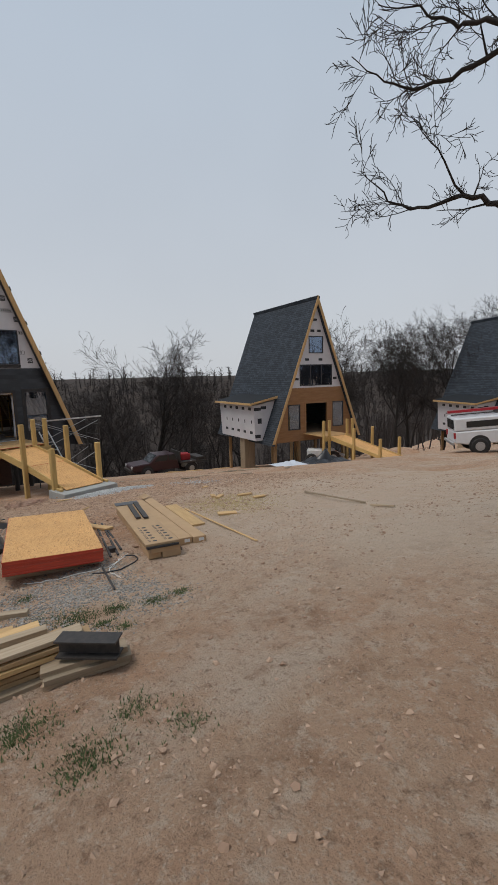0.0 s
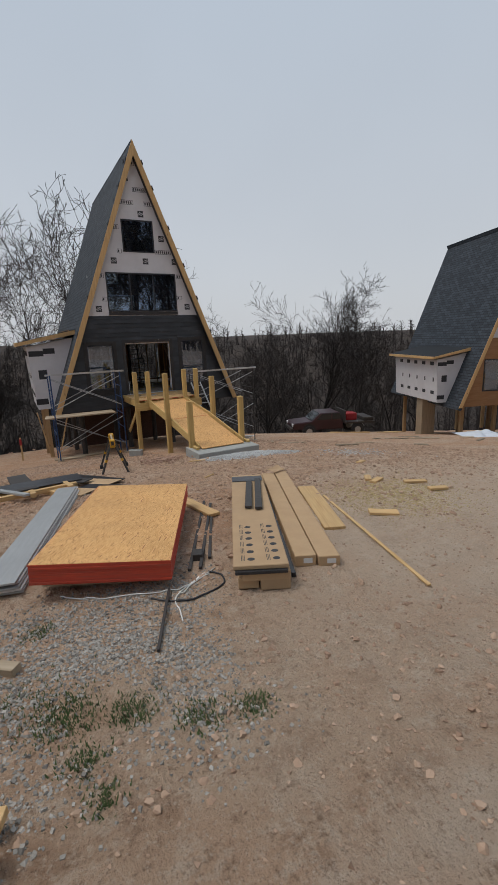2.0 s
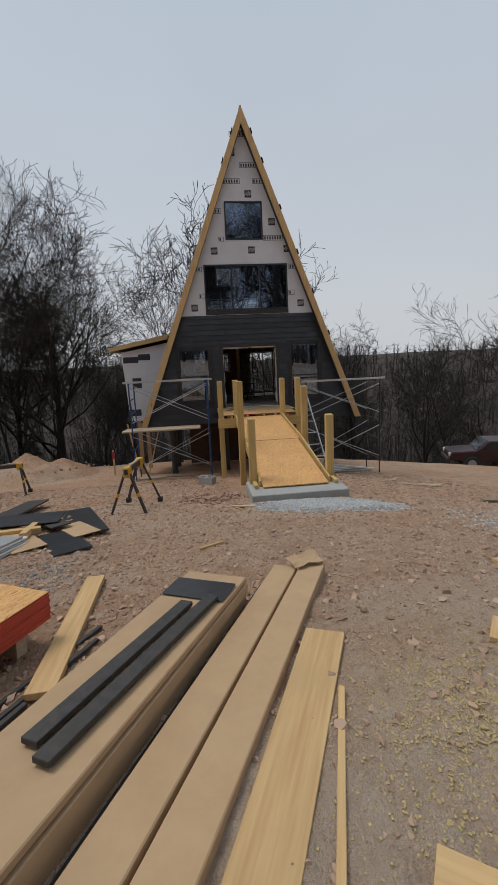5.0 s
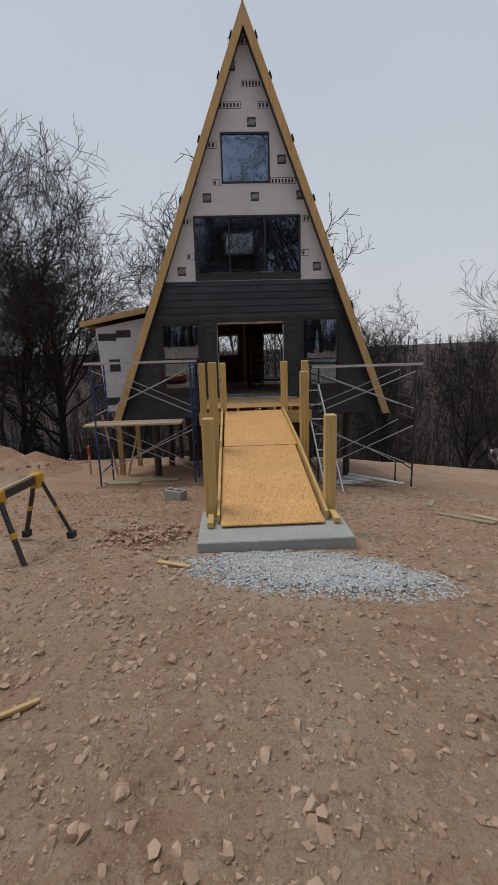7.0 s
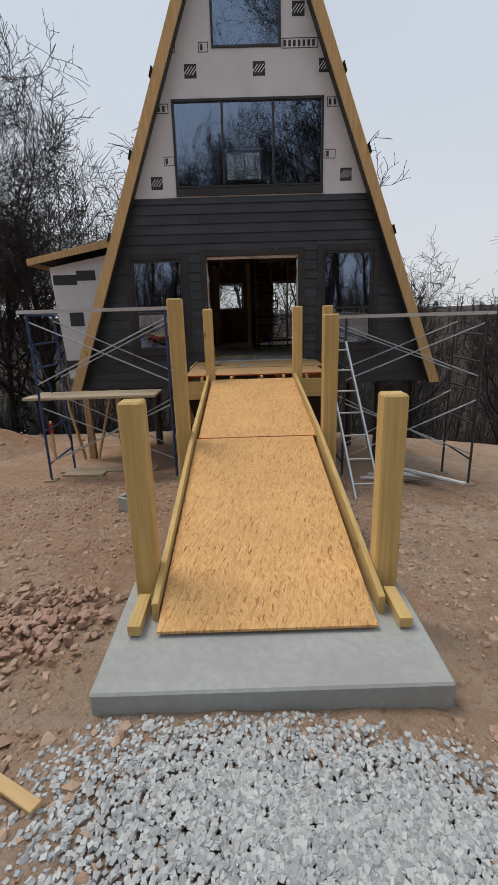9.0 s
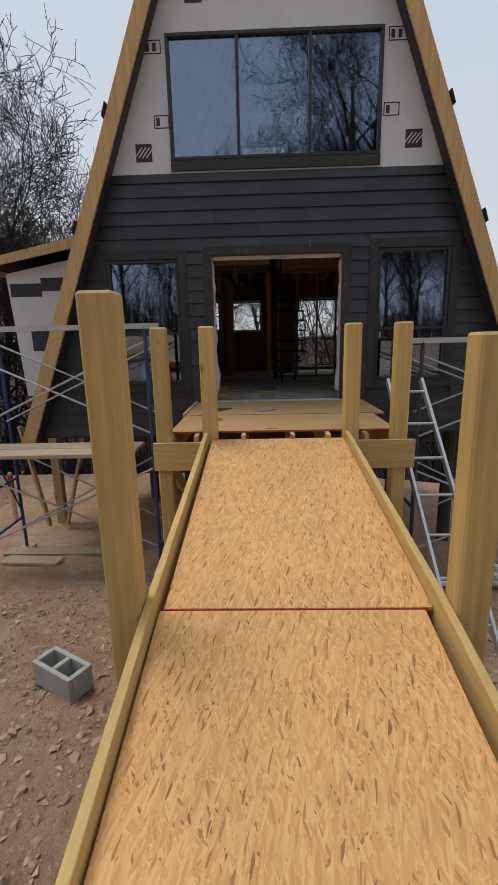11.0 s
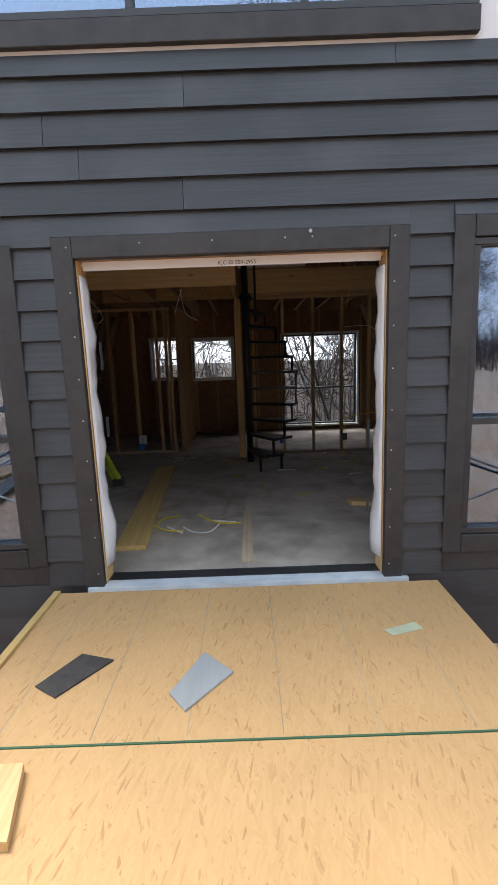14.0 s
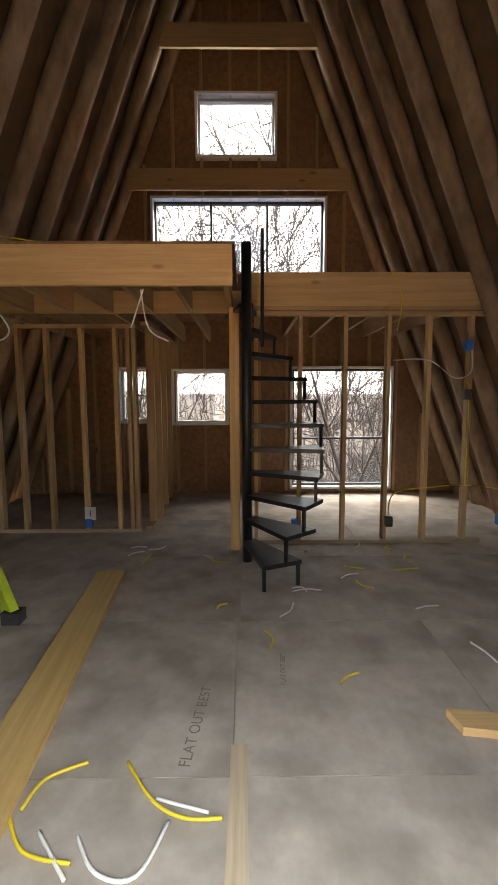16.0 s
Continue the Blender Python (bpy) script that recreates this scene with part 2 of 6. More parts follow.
    bp = n.new("ShaderNodeBump"); bp.inputs["Strength"].default_value, bp.inputs["Distance"].default_value = 0.9, 0.06
    l.new(h.outputs[0], bp.inputs["Height"]); l.new(bp.outputs[0], b.inputs["Normal"])
    return m


def rubble(name, a, c):
    """Loose stones, each piece of its own shade."""
    m = mat(name, a, 0.95, 0, c, (30, 30, 30), 4, 0.3, 0.004)
    n, l = m.node_tree.nodes, m.node_tree.links
    b = n["Principled BSDF"]
    g = n.new("ShaderNodeNewGeometry")
    mx = n.new("ShaderNodeMix"); mx.data_type = "RGBA"; mx.inputs[6].default_value, mx.inputs[7].default_value = (*a, 1), (*c, 1)
    l.new(g.outputs["Random Per Island"], mx.inputs[0]); l.new(mx.outputs[2], b.inputs["Base Color"])
    return m


def glass_material(name, tint, rough=0.02, least=0.22):
    """Coated window glass: mirror-like gloss over a clear dark body."""
    m = bpy.data.materials.new(name)
    m.use_nodes = True
    n, l = m.node_tree.nodes, m.node_tree.links
    out = n["Material Output"]
    n.remove(n["Principled BSDF"])
    tr = n.new("ShaderNodeBsdfTransparent"); tr.inputs[0].default_value = (*tint, 1)
    gl = n.new("ShaderNodeBsdfGlossy"); gl.inputs["Roughness"].default_value = rough; gl.inputs["Color"].default_value = (0.62, 0.76, 1, 1)
    fr = n.new("ShaderNodeFresnel"); fr.inputs[0].default_value = 1.5
    mr = n.new("ShaderNodeMapRange"); mr.inputs[3].default_value, mr.inputs[4].default_value = least, 1.0
    l.new(fr.outputs[0], mr.inputs[0])
    mx = n.new("ShaderNodeMixShader")
    l.new(mr.outputs[0], mx.inputs[0]); l.new(tr.outputs[0], mx.inputs[1]); l.new(gl.outputs[0], mx.inputs[2])
    l.new(mx.outputs[0], out.inputs[0])
    return m


M_DIRT = dirt_material()
M_OSB = strand_board("strand_board", (0.74, 0.43, 0.175), (0.58, 0.295, 0.10), (0.30, 0.12, 0.045))
M_PLY = strand_board("deck_sheet", (0.50, 0.30, 0.132), (0.46, 0.27, 0.112), (0.36, 0.195, 0.08))
M_RED = mat("red_edge_paint", (0.60, 0.075, 0.035), 0.7, 0, (0.46, 0.055, 0.03), (6, 6, 60), 5, 0.2, 0.003, (0.36, 0.08, 0.05), 3, 0.6)
M_TREAT = {a: wood("treated_lumber_" + a, (0.64, 0.43, 0.165), (0.48, 0.305, 0.105), a) for a in "xyz"}
M_PINE = {a: wood("pine_" + a, (0.66, 0.44, 0.21), (0.50, 0.30, 0.125), a) for a in "xyz"}
M_STUD = {a: wood("stud_" + a, (0.45, 0.30, 0.16), (0.34, 0.21, 0.10), a) for a in "xyz"}
M_FASCIA = wood("fascia_wood", (0.66, 0.43, 0.20), (0.50, 0.30, 0.125), "z")
M_OLDWOOD = {a: wood("weathered_lumber_" + a, (0.42, 0.33, 0.23), (0.30, 0.22, 0.14), a, rnd=0.25) for a in "xyz"}
M_SIDING = mat("black_siding", (0.012, 0.013, 0.0155), 0.5, 0, (0.024, 0.026, 0.031), (60, 1.5, 60), 6, 0.35, 0.004, (0.058, 0.062, 0.072), 1.6, 0.45, 0.22, spec=0.6)
M_TRIM = mat("dark_trim", (0.015, 0.0135, 0.014), 0.55, 0, (0.032, 0.029, 0.029), (30, 9, 9), 6, 0.4, 0.004, (0.04, 0.037, 0.037), 3, 0.5, 0.15)
M_SOFFIT = mat("black_soffit", (0.02, 0.02, 0.022), 0.6, 0, (0.035, 0.035, 0.04), (4, 4, 4), 5, 0.2, 0.004)
M_CEDAR = mat("cedar_siding", (0.36, 0.19, 0.085), 0.7, 0, (0.26, 0.125, 0.05), (40, 1.2, 7), 5, 0.4, 0.01, (0.30, 0.16, 0.08), 1.5, 0.5)
M_WRAP = mat("house_wrap", (0.66, 0.65, 0.67), 0.6, 0, (0.60, 0.59, 0.61), (3, 3, 3), 5, 0.35, 0.01, (0.54, 0.52, 0.54), 0.9, 0.6)
M_INK = mat("black_print", (0.025, 0.025, 0.03), 0.7, 0, (0.04, 0.04, 0.045), (20, 20, 20), 3, 0)
M_SHINGLE = shingles("shingles", (0.026, 0.034, 0.045), (0.052, 0.064, 0.080))
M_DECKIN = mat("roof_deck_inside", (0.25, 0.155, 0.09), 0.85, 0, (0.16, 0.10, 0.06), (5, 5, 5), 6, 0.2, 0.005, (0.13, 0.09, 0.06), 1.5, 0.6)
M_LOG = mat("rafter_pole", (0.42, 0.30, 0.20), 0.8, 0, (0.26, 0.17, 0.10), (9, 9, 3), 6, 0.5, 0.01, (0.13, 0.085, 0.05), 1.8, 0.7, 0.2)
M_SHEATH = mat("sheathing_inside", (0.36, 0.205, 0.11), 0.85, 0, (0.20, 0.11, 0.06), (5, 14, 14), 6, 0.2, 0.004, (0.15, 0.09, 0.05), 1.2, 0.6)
M_SUBFLOOR = mat("dusty_subfloor", (0.455, 0.385, 0.325), 0.85, 0, (0.35, 0.29, 0.24), (7, 7, 7), 9, 0.12, 0.003, (0.20, 0.165, 0.135), 2.6, 0.75)
M_GLASS = glass_material("window_glass", (0.55, 0.58, 0.6))
M_CLEAR = glass_material("clear_glass", (0.94, 0.95, 0.95), 0.02, 0.03)
M_FRAME = mat("black_window_frame", (0.02, 0.02, 0.024), 0.4, 0, (0.03, 0.03, 0.034), (9, 9, 9), 3, 0.05)
M_VINYL = mat("white_vinyl", (0.75, 0.75, 0.74), 0.45, 0, (0.68, 0.68, 0.67), (9, 9, 9), 3, 0.05)
M_CONC = mat("concrete", (0.40, 0.40, 0.375), 0.9, 0, (0.33, 0.33, 0.31), (22, 22, 22), 8, 0.4, 0.004, (0.30, 0.29, 0.27), 2, 0.6)
M_STONE = rubble("clay_stones", (0.50, 0.345, 0.245), (0.29, 0.18, 0.12))
M_GRAVEL = rubble("crushed_gravel", (0.56, 0.56, 0.54), (0.30, 0.30, 0.30))
M_DUSTGRAVEL = rubble("dusty_gravel", (0.42, 0.385, 0.34), (0.15, 0.135, 0.118))
M_REDROCK = rubble("red_clay_rubble", (0.44, 0.29, 0.21), (0.35, 0.21, 0.15))
M_CARD = mat("cardboard", (0.48, 0.32, 0.18), 0.85, 0, (0.43, 0.28, 0.155), (5, 5, 5), 4, 0.08, 0.002, (0.40, 0.27, 0.16), 2, 0.5, 0.06)
M_GREYMETAL = mat("grey_metal_siding", (0.42, 0.43, 0.43), 0.45, 0.3, (0.36, 0.37, 0.37), (3, 30, 30), 5, 0.1, 0.003, (0.33, 0.33, 0.33), 2, 0.4)
M_STEEL = mat("dark_steel", (0.035, 0.032, 0.031), 0.6, 0.2, (0.065, 0.056, 0.05), (20, 20, 20), 5, 0.2, 0.003)
M_BLACKSTEEL = mat("black_painted_steel", (0.012, 0.012, 0.013), 0.4, 0.3, (0.02, 0.02, 0.021), (20, 20, 20), 5, 0.1, 0.002)
M_BLUE = mat("blue_scaffold_paint", (0.02, 0.075, 0.22), 0.5, 0.2, (0.03, 0.06, 0.13), (20, 20, 20), 5, 0.2, 0.003, (0.02, 0.03, 0.06), 4, 0.8)
M_GALV = mat("galvanised_steel", (0.48, 0.49, 0.50), 0.45, 0.6, (0.38, 0.38, 0.38), (20, 20, 20), 5, 0.1, 0.003)
M_SILL = mat("pale_sill_metal", (0.60, 0.64, 0.68), 0.4, 0.2, (0.48, 0.52, 0.56), (30, 3, 30), 5, 0.2, 0.002, (0.75, 0.78, 0.8), 5, 0.7)
M_ALU = mat("aluminium", (0.62, 0.63, 0.64), 0.35, 0.8, (0.52, 0.52, 0.52), (20, 20, 20), 4, 0.1, 0.002)
M_YELLOW = mat("yellow_plastic", (0.62, 0.33, 0.02), 0.5, 0, (0.52, 0.26, 0.02), (9, 9, 9), 4, 0.1)
M_LIME = mat("lime_fibreglass", (0.42, 0.52, 0.03), 0.45, 0, (0.34, 0.42, 0.03), (9, 9, 9), 4, 0.1)
M_CABLEY = mat("yellow_cable", (0.72, 0.55, 0.03), 0.5, 0, (0.66, 0.48, 0.03), (9, 9, 9), 3, 0)
M_CABLEW = mat("white_cable", (0.72, 0.70, 0.66), 0.5, 0, (0.66, 0.64, 0.60), (9, 9, 9), 3, 0)
M_BLUEBOX = mat("blue_box_plastic", (0.02, 0.17, 0.55), 0.5, 0, (0.02, 0.13, 0.45), (9, 9, 9), 3, 0)
M_BARK = mat("bark", (0.034, 0.028, 0.025), 0.95, 0, (0.018, 0.015, 0.013), (9, 9, 2.5), 6, 0.6, 0.02)
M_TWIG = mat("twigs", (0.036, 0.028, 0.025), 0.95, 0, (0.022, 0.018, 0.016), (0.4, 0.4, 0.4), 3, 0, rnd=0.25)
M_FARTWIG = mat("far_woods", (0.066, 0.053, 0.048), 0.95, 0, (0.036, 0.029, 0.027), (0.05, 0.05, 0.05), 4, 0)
M_PINENEEDLE = mat("evergreen", (0.030, 0.045, 0.022), 0.9, 0, (0.02, 0.03, 0.016), (3, 3, 3), 4, 0)
M_GRASS = mat("grass", (0.050, 0.085, 0.022), 0.9, 0, (0.090, 0.110, 0.040), (9, 9, 9), 3, 0)
M_MAROON = mat("maroon_paint", (0.038, 0.007, 0.013), 0.3, 0.0, (0.026, 0.006, 0.010), (3, 3, 3), 4, 0.02)
M_WHITECAR = mat("white_car_paint", (0.72, 0.73, 0.75), 0.3, 0, (0.66, 0.67, 0.68), (2, 2, 2), 4, 0.02)
M_RUBBER = mat("tyre_rubber", (0.02, 0.02, 0.021), 0.8, 0, (0.035, 0.034, 0.033), (20, 20, 20), 4, 0.3)
M_CARGLASS = mat("car_glass", (0.015, 0.018, 0.02), 0.05, 0, (0.02, 0.024, 0.027), (2, 2, 2), 2, 0)
M_REDLAMP = mat("red_plastic", (0.40, 0.02, 0.03), 0.35, 0, (0.32, 0.015, 0.02), (9, 9, 9), 3, 0)
M_TARPW = mat("white_sheet", (0.62, 0.65, 0.70), 0.5, 0, (0.54, 0.57, 0.62), (4, 4, 4), 5, 0.3, 0.02)
M_TARPB = mat("black_sheet", (0.018, 0.018, 0.02), 0.35, 0, (0.03, 0.03, 0.033), (4, 4, 4), 5, 0.4, 0.02)
M_SAWDUST = mat("sawdust", (0.52, 0.40, 0.18), 0.95, 0, (0.40, 0.30, 0.15), (15, 15, 15), 6, 0.4, 0.005)

# ---------- building helpers ----------
def thing(name, m, label="", category="", group="", kind=""):
    ob = new(name)
    ob.empty_display_size = 0.1
    ob.matrix_world = m
    return tagged(ob, label, category, group, kind)


def part(name, bm, material, parent=None, label="", bevel=0.0, smooth=False):
    me = bpy.data.meshes.new(name)
    bmesh.ops.recalc_face_normals(bm, faces=bm.faces)
    bm.to_mesh(me)
    bm.free()
    me.materials.append(material)
    if smooth:
        for p in me.polygons:
            p.use_smooth = True
    ob = new(name, me)
    ob.parent = parent
    if bevel:
        b = ob.modifiers.new("bevel", "BEVEL")
        b.width, b.segments, b.limit_method = bevel, 1, "ANGLE"
    if label:
        ob["label"] = label
    return ob


def box(x0, x1, y0, y1, z0, z1, bm=None, m=None):
    bm = bm or bmesh.new()
    vs = [bm.verts.new((x, y, z)) for x in (x0, x1) for y in (y0, y1) for z in (z0, z1)]
    for f in ((0, 1, 3, 2), (4, 6, 7, 5), (0, 4, 5, 1), (2, 3, 7, 6), (0, 2, 6, 4), (1, 5, 7, 3)):
        bm.faces.new([vs[i] for i in f])
    if m is not None:
        bmesh.ops.transform(bm, matrix=m, verts=vs)
    return bm


def beam(a, b, w, h, bm=None, up=(0, 0, 1)):
    """A bar of w by h from a to b; h lies along up."""
    a, b = Vector(a), Vector(b)
    d = (b - a).normalized()
    s = d.cross(Vector(up))
    s = s.normalized() if s.length > 1e-4 else Vector((0, 1, 0))
    u = s.cross(d)
    bm = bm or bmesh.new()
    vs = [bm.verts.new(p + s * (i * w / 2) + u * (j * h / 2)) for p in (a, b) for i in (-1, 1) for j in (-1, 1)]
    for f in ((0, 1, 3, 2), (4, 6, 7, 5), (0, 4, 5, 1), (2, 3, 7, 6), (0, 2, 6, 4), (1, 5, 7, 3)):
        bm.faces.new([vs[i] for i in f])
    return bm


def pipe(points, r, bm=None, sides=8, closed=True):
    """A round bar along points; r is one radius or one for each point."""
    bm = bm or bmesh.new()
    pts = [Vector(p) for p in points]
    rs = r if isinstance(r, (list, tuple)) else [r] * len(pts)
    last = None
    side = None
    for i, p in enumerate(pts):
        d = (pts[min(i + 1, len(pts) - 1)] - pts[max(i - 1, 0)]).normalized()
        if side is None:
            side = d.cross(Vector((0.3, 0.2, 1))).normalized()
        side = (side - d * side.dot(d)).normalized()
        up = d.cross(side)
        ring = [bm.verts.new(p + (side * math.cos(2 * math.pi * k / sides) + up * math.sin(2 * math.pi * k / sides)) * rs[i]) for k in range(sides)]
        if last:
            for k in range(sides):
                bm.faces.new((last[k], last[(k + 1) % sides], ring[(k + 1) % sides], ring[k]))
        elif closed:
            bm.faces.new(ring)
        last = ring
    if closed:
        bm.faces.new(last)
    return bm


def slab(poly, x0, x1, bm=None, axis="x"):
    """A polygon in (y, z) carried along x from x0 to x1 (axis "y": polygon in (x, z))."""
    bm = bm or bmesh.new()
    put = (lambda a, b, c: (c, a, b)) if axis == "x" else (lambda a, b, c: (a, c, b))
    lo = [bm.verts.new(put(a, b, x0)) for a, b in poly]
    hi = [bm.verts.new(put(a, b, x1)) for a, b in poly]
    bm.faces.new(lo); bm.faces.new(hi[::-1])
    for i in range(len(poly)):
        j = (i + 1) % len(poly)
        bm.faces.new((lo[i], lo[j], hi[j], hi[i]))
    return bm


def smoothstep(a, b, x):
    t = min(1, max(0, (x - a) / (b - a)))
    return t * t * (3 - 2 * t)


GX = [-400, -140, -60, -40, -29, -26, -17.6, -11.5, -7.2, -5.5, -4.3, -3.5, -2, 0, 10, 40, 200]
GZ = [-38, -34, -20, -10, -4.2, -3.2, -1.95, -0.93, -0.36, -0.20, -0.14, -0.06, 0.25, 0.56, 1.4, 2.2, 3]


def ground_z(x, y, rough=True):
    z = float(np.interp(x, GX, GZ))
    d = min(max(0, y - 8), 60)
    z -= (0.094 + 0.026 * smoothstep(-3, -15, x) if x < -3 else 0.094) * d * d / (d + 2)
    r = math.hypot(x, y)
    if x < -60 or r > 120:
        z = z * (1 - smoothstep(120, 420, r)) + smoothstep(150, 620, r) * (3.5 + 3 * noise.noise((x / 260, y / 260, 3)) + 2 * noise.noise((x / 90, y / 90, 7)))
    if rough and r < 60:
        z += 0.028 * noise.noise((x * 0.9, y * 0.9, 0)) + 0.02 * noise.noise((x * 3.7, y * 3.7, 5))
        if r < 22:
            z += 0.017 * noise.noise((x * 8, y * 8, 2)) + 0.009 * noise.noise((x * 19, y * 19, 6))
    return z

# ---------- ground ----------
def spread(lo, hi, step, far):
    mid = list(np.arange(lo, hi + 1e-6, step))
    out, s, v = [], step, hi
    while v < far:
        s = min(s * 1.05, 0.45) if abs(v) < 32 else s * 1.18; v += s; out.append(v)
    low, s, v = [], step, lo
    while v > -far:
        s = min(s * 1.05, 0.45) if abs(v) < 32 else s * 1.18; v -= s; low.append(v)
    return low[::-1] + mid + out


def build_ground():
    xs, ys = spread(-13, 1, 0.06, 1500), spread(0.5, 11, 0.06, 1500)
    verts = [(x, y, ground_z(x, y)) for x in xs for y in ys]
    ny = len(ys)
    faces = [(i * ny + j, (i + 1) * ny + j, (i + 1) * ny + j + 1, i * ny + j + 1) for i in range(len(xs) - 1) for j in range(ny - 1)]
    me = bpy.data.meshes.new("ground")
    me.from_pydata(verts, [], faces)
    me.materials.append(M_DIRT)
    for p in me.polygons:
        p.use_smooth = True
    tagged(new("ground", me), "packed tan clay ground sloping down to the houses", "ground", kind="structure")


build_ground()

# ---------- A-frame houses ----------
APEX, SLOPE = 8.9, 0.3895          # ridge height over the floor, half width gained per metre of drop
LEN = 8.0                          # ridge length


def half(z, inset=0.0):
    return max(0.0, (APEX - z) * SLOPE - inset)


def gable(zlo, zhi, holes, x0, x1, inset, bm=None, ymin=-9.0, ymax=9.0):
    """A gable wall between two heights, cut by holes (y0, y1, z0, z1)."""
    bm = bm or bmesh.new()
    cuts = sorted({zlo, zhi, *[h[k] for h in holes for k in (2, 3) if zlo < h[k] < zhi]})
    for a, b in zip(cuts, cuts[1:]):
        spans = [(-99.0, 99.0)]
        for h in holes:
            if h[2] < (a + b) / 2 < h[3]:
                spans = [s for l, r in spans for s in ((l, min(r, h[0])), (max(l, h[1]), r)) if s[1] > s[0] + 1e-4]
        for l, r in spans:
            l, r = max(l, ymin), min(r, ymax)
            lo_a, hi_a = max(l, -half(a, inset)), min(r, half(a, inset))
            lo_b, hi_b = max(l, -half(b, inset)), min(r, half(b, inset))
            if hi_a - lo_a < 0.01:
                continue
            if hi_b - lo_b < 0.01:
                slab([(lo_a, a), (hi_a, a), ((lo_b + hi_b) / 2, b)], x0, x1, bm)
            else:
                slab([(lo_a, a), (hi_a, a), (hi_b, b), (lo_b, b)], x0, x1, bm)
    return bm


def roof_side(side, x0, x1, top, bottom, thick, material, name, parent, off=0.0):
    """One slope of the roof with its run in metres as texture coordinates."""
    bm = bmesh.new()
    nx, nz = 1 / math.hypot(1, SLOPE), SLOPE / math.hypot(1, SLOPE)
    uv = bm.loops.layers.uv.new("run")
    pts = []
    for z in (bottom, top):
        y = half(z)
        pts += [(y + nx * off, z + nz * off), (y + nx * (off - thick), z + nz * (off - thick))]
    o0, i0, o1, i1 = pts
    poly = [o0, o1, i1, i0]
    slab([(side * a, b) for a, b in poly], x0, x1, bm)
    for f in bm.faces:
        for lp in f.loops:
            lp[uv].uv = (lp.vert.co.x + 30, lp.vert.co.z * math.hypot(1, SLOPE) + 20)
    return part(name, bm, material, parent)


def window(name, y0, y1, z0, z1, x, parent, bars=(), frame=0.045, cross=(), frame_mat=None, depth=0.07, pane_mat=None):
    """A framed window in a wall that faces +x: frame, upright bars and one pane for each light."""
    w = thing(name, Matrix.Translation((x, 0, 0)), kind="structure") if parent is None else new(name)
    w.parent = parent
    if parent is not None:
        w.location = (x, 0, 0)
    fm = frame_mat or M_FRAME
    bm = bmesh.new()
    for a, b, c, d in ((y0, y1, z0, z0 + frame), (y0, y1, z1 - frame, z1), (y0, y0 + frame, z0 + frame, z1 - frame), (y1 - frame, y1, z0 + frame, z1 - frame)):
        box(-depth, 0.02, a, b, c, d, bm)
    for b in bars:
        box(-depth, 0.012, b - frame / 2, b + frame / 2, z0 + frame, z1 - frame, bm)
    for c in cross:
        box(-depth, 0.010, y0 + frame, y1 - frame, c - frame / 2, c + frame / 2, bm)
    part("window_frame", bm, fm, w, bevel=0.004)
    ys = [y0 + frame, *[v for b in bars for v in (b - frame / 2, b + frame / 2)], y1 - frame]
    for a, b in zip(ys[::2], ys[1::2]):
        p = part("pane", box(-0.03, -0.024, a, b, z0 + frame, z1 - frame), pane_mat or M_GLASS, w)
        p.visible_shadow = False
    return w


DOOR = (-0.875, 0.875, 0.0, 1.96)
WIN_L, WIN_R = (-2.30, -1.33, 0.27, 1.93), (1.35, 2.31, 0.27, 2.0)
WIN_1, WIN_2 = (-1.345, 1.32, 3.12, 4.51), (-0.605, 0.575, 5.23, 6.35)
BACK_HOLES = [(-0.99, -0.21, 1.09, 1.86), (-1.80, -1.30, 1.12, 1.89), (0.78, 2.25, 0.11, 1.89), (-1.245, 1.22, 3.2, 4.30), (-0.59, 0.50, 4.89, 5.69)]
ORIGIN = Matrix.Translation((-18.88, 8.11, 0))


def fascia_pair(parent, x0, x1, material, drop=-0.51):
    for side in (-1, 1):
        bm = bmesh.new()
        slab([(side * half(drop), drop), (0, APEX), (0, APEX - 0.49), (side * (half(drop) - 0.195), drop)], x0, x1, bm)
        part("fascia", bm, material, parent, bevel=0.004)


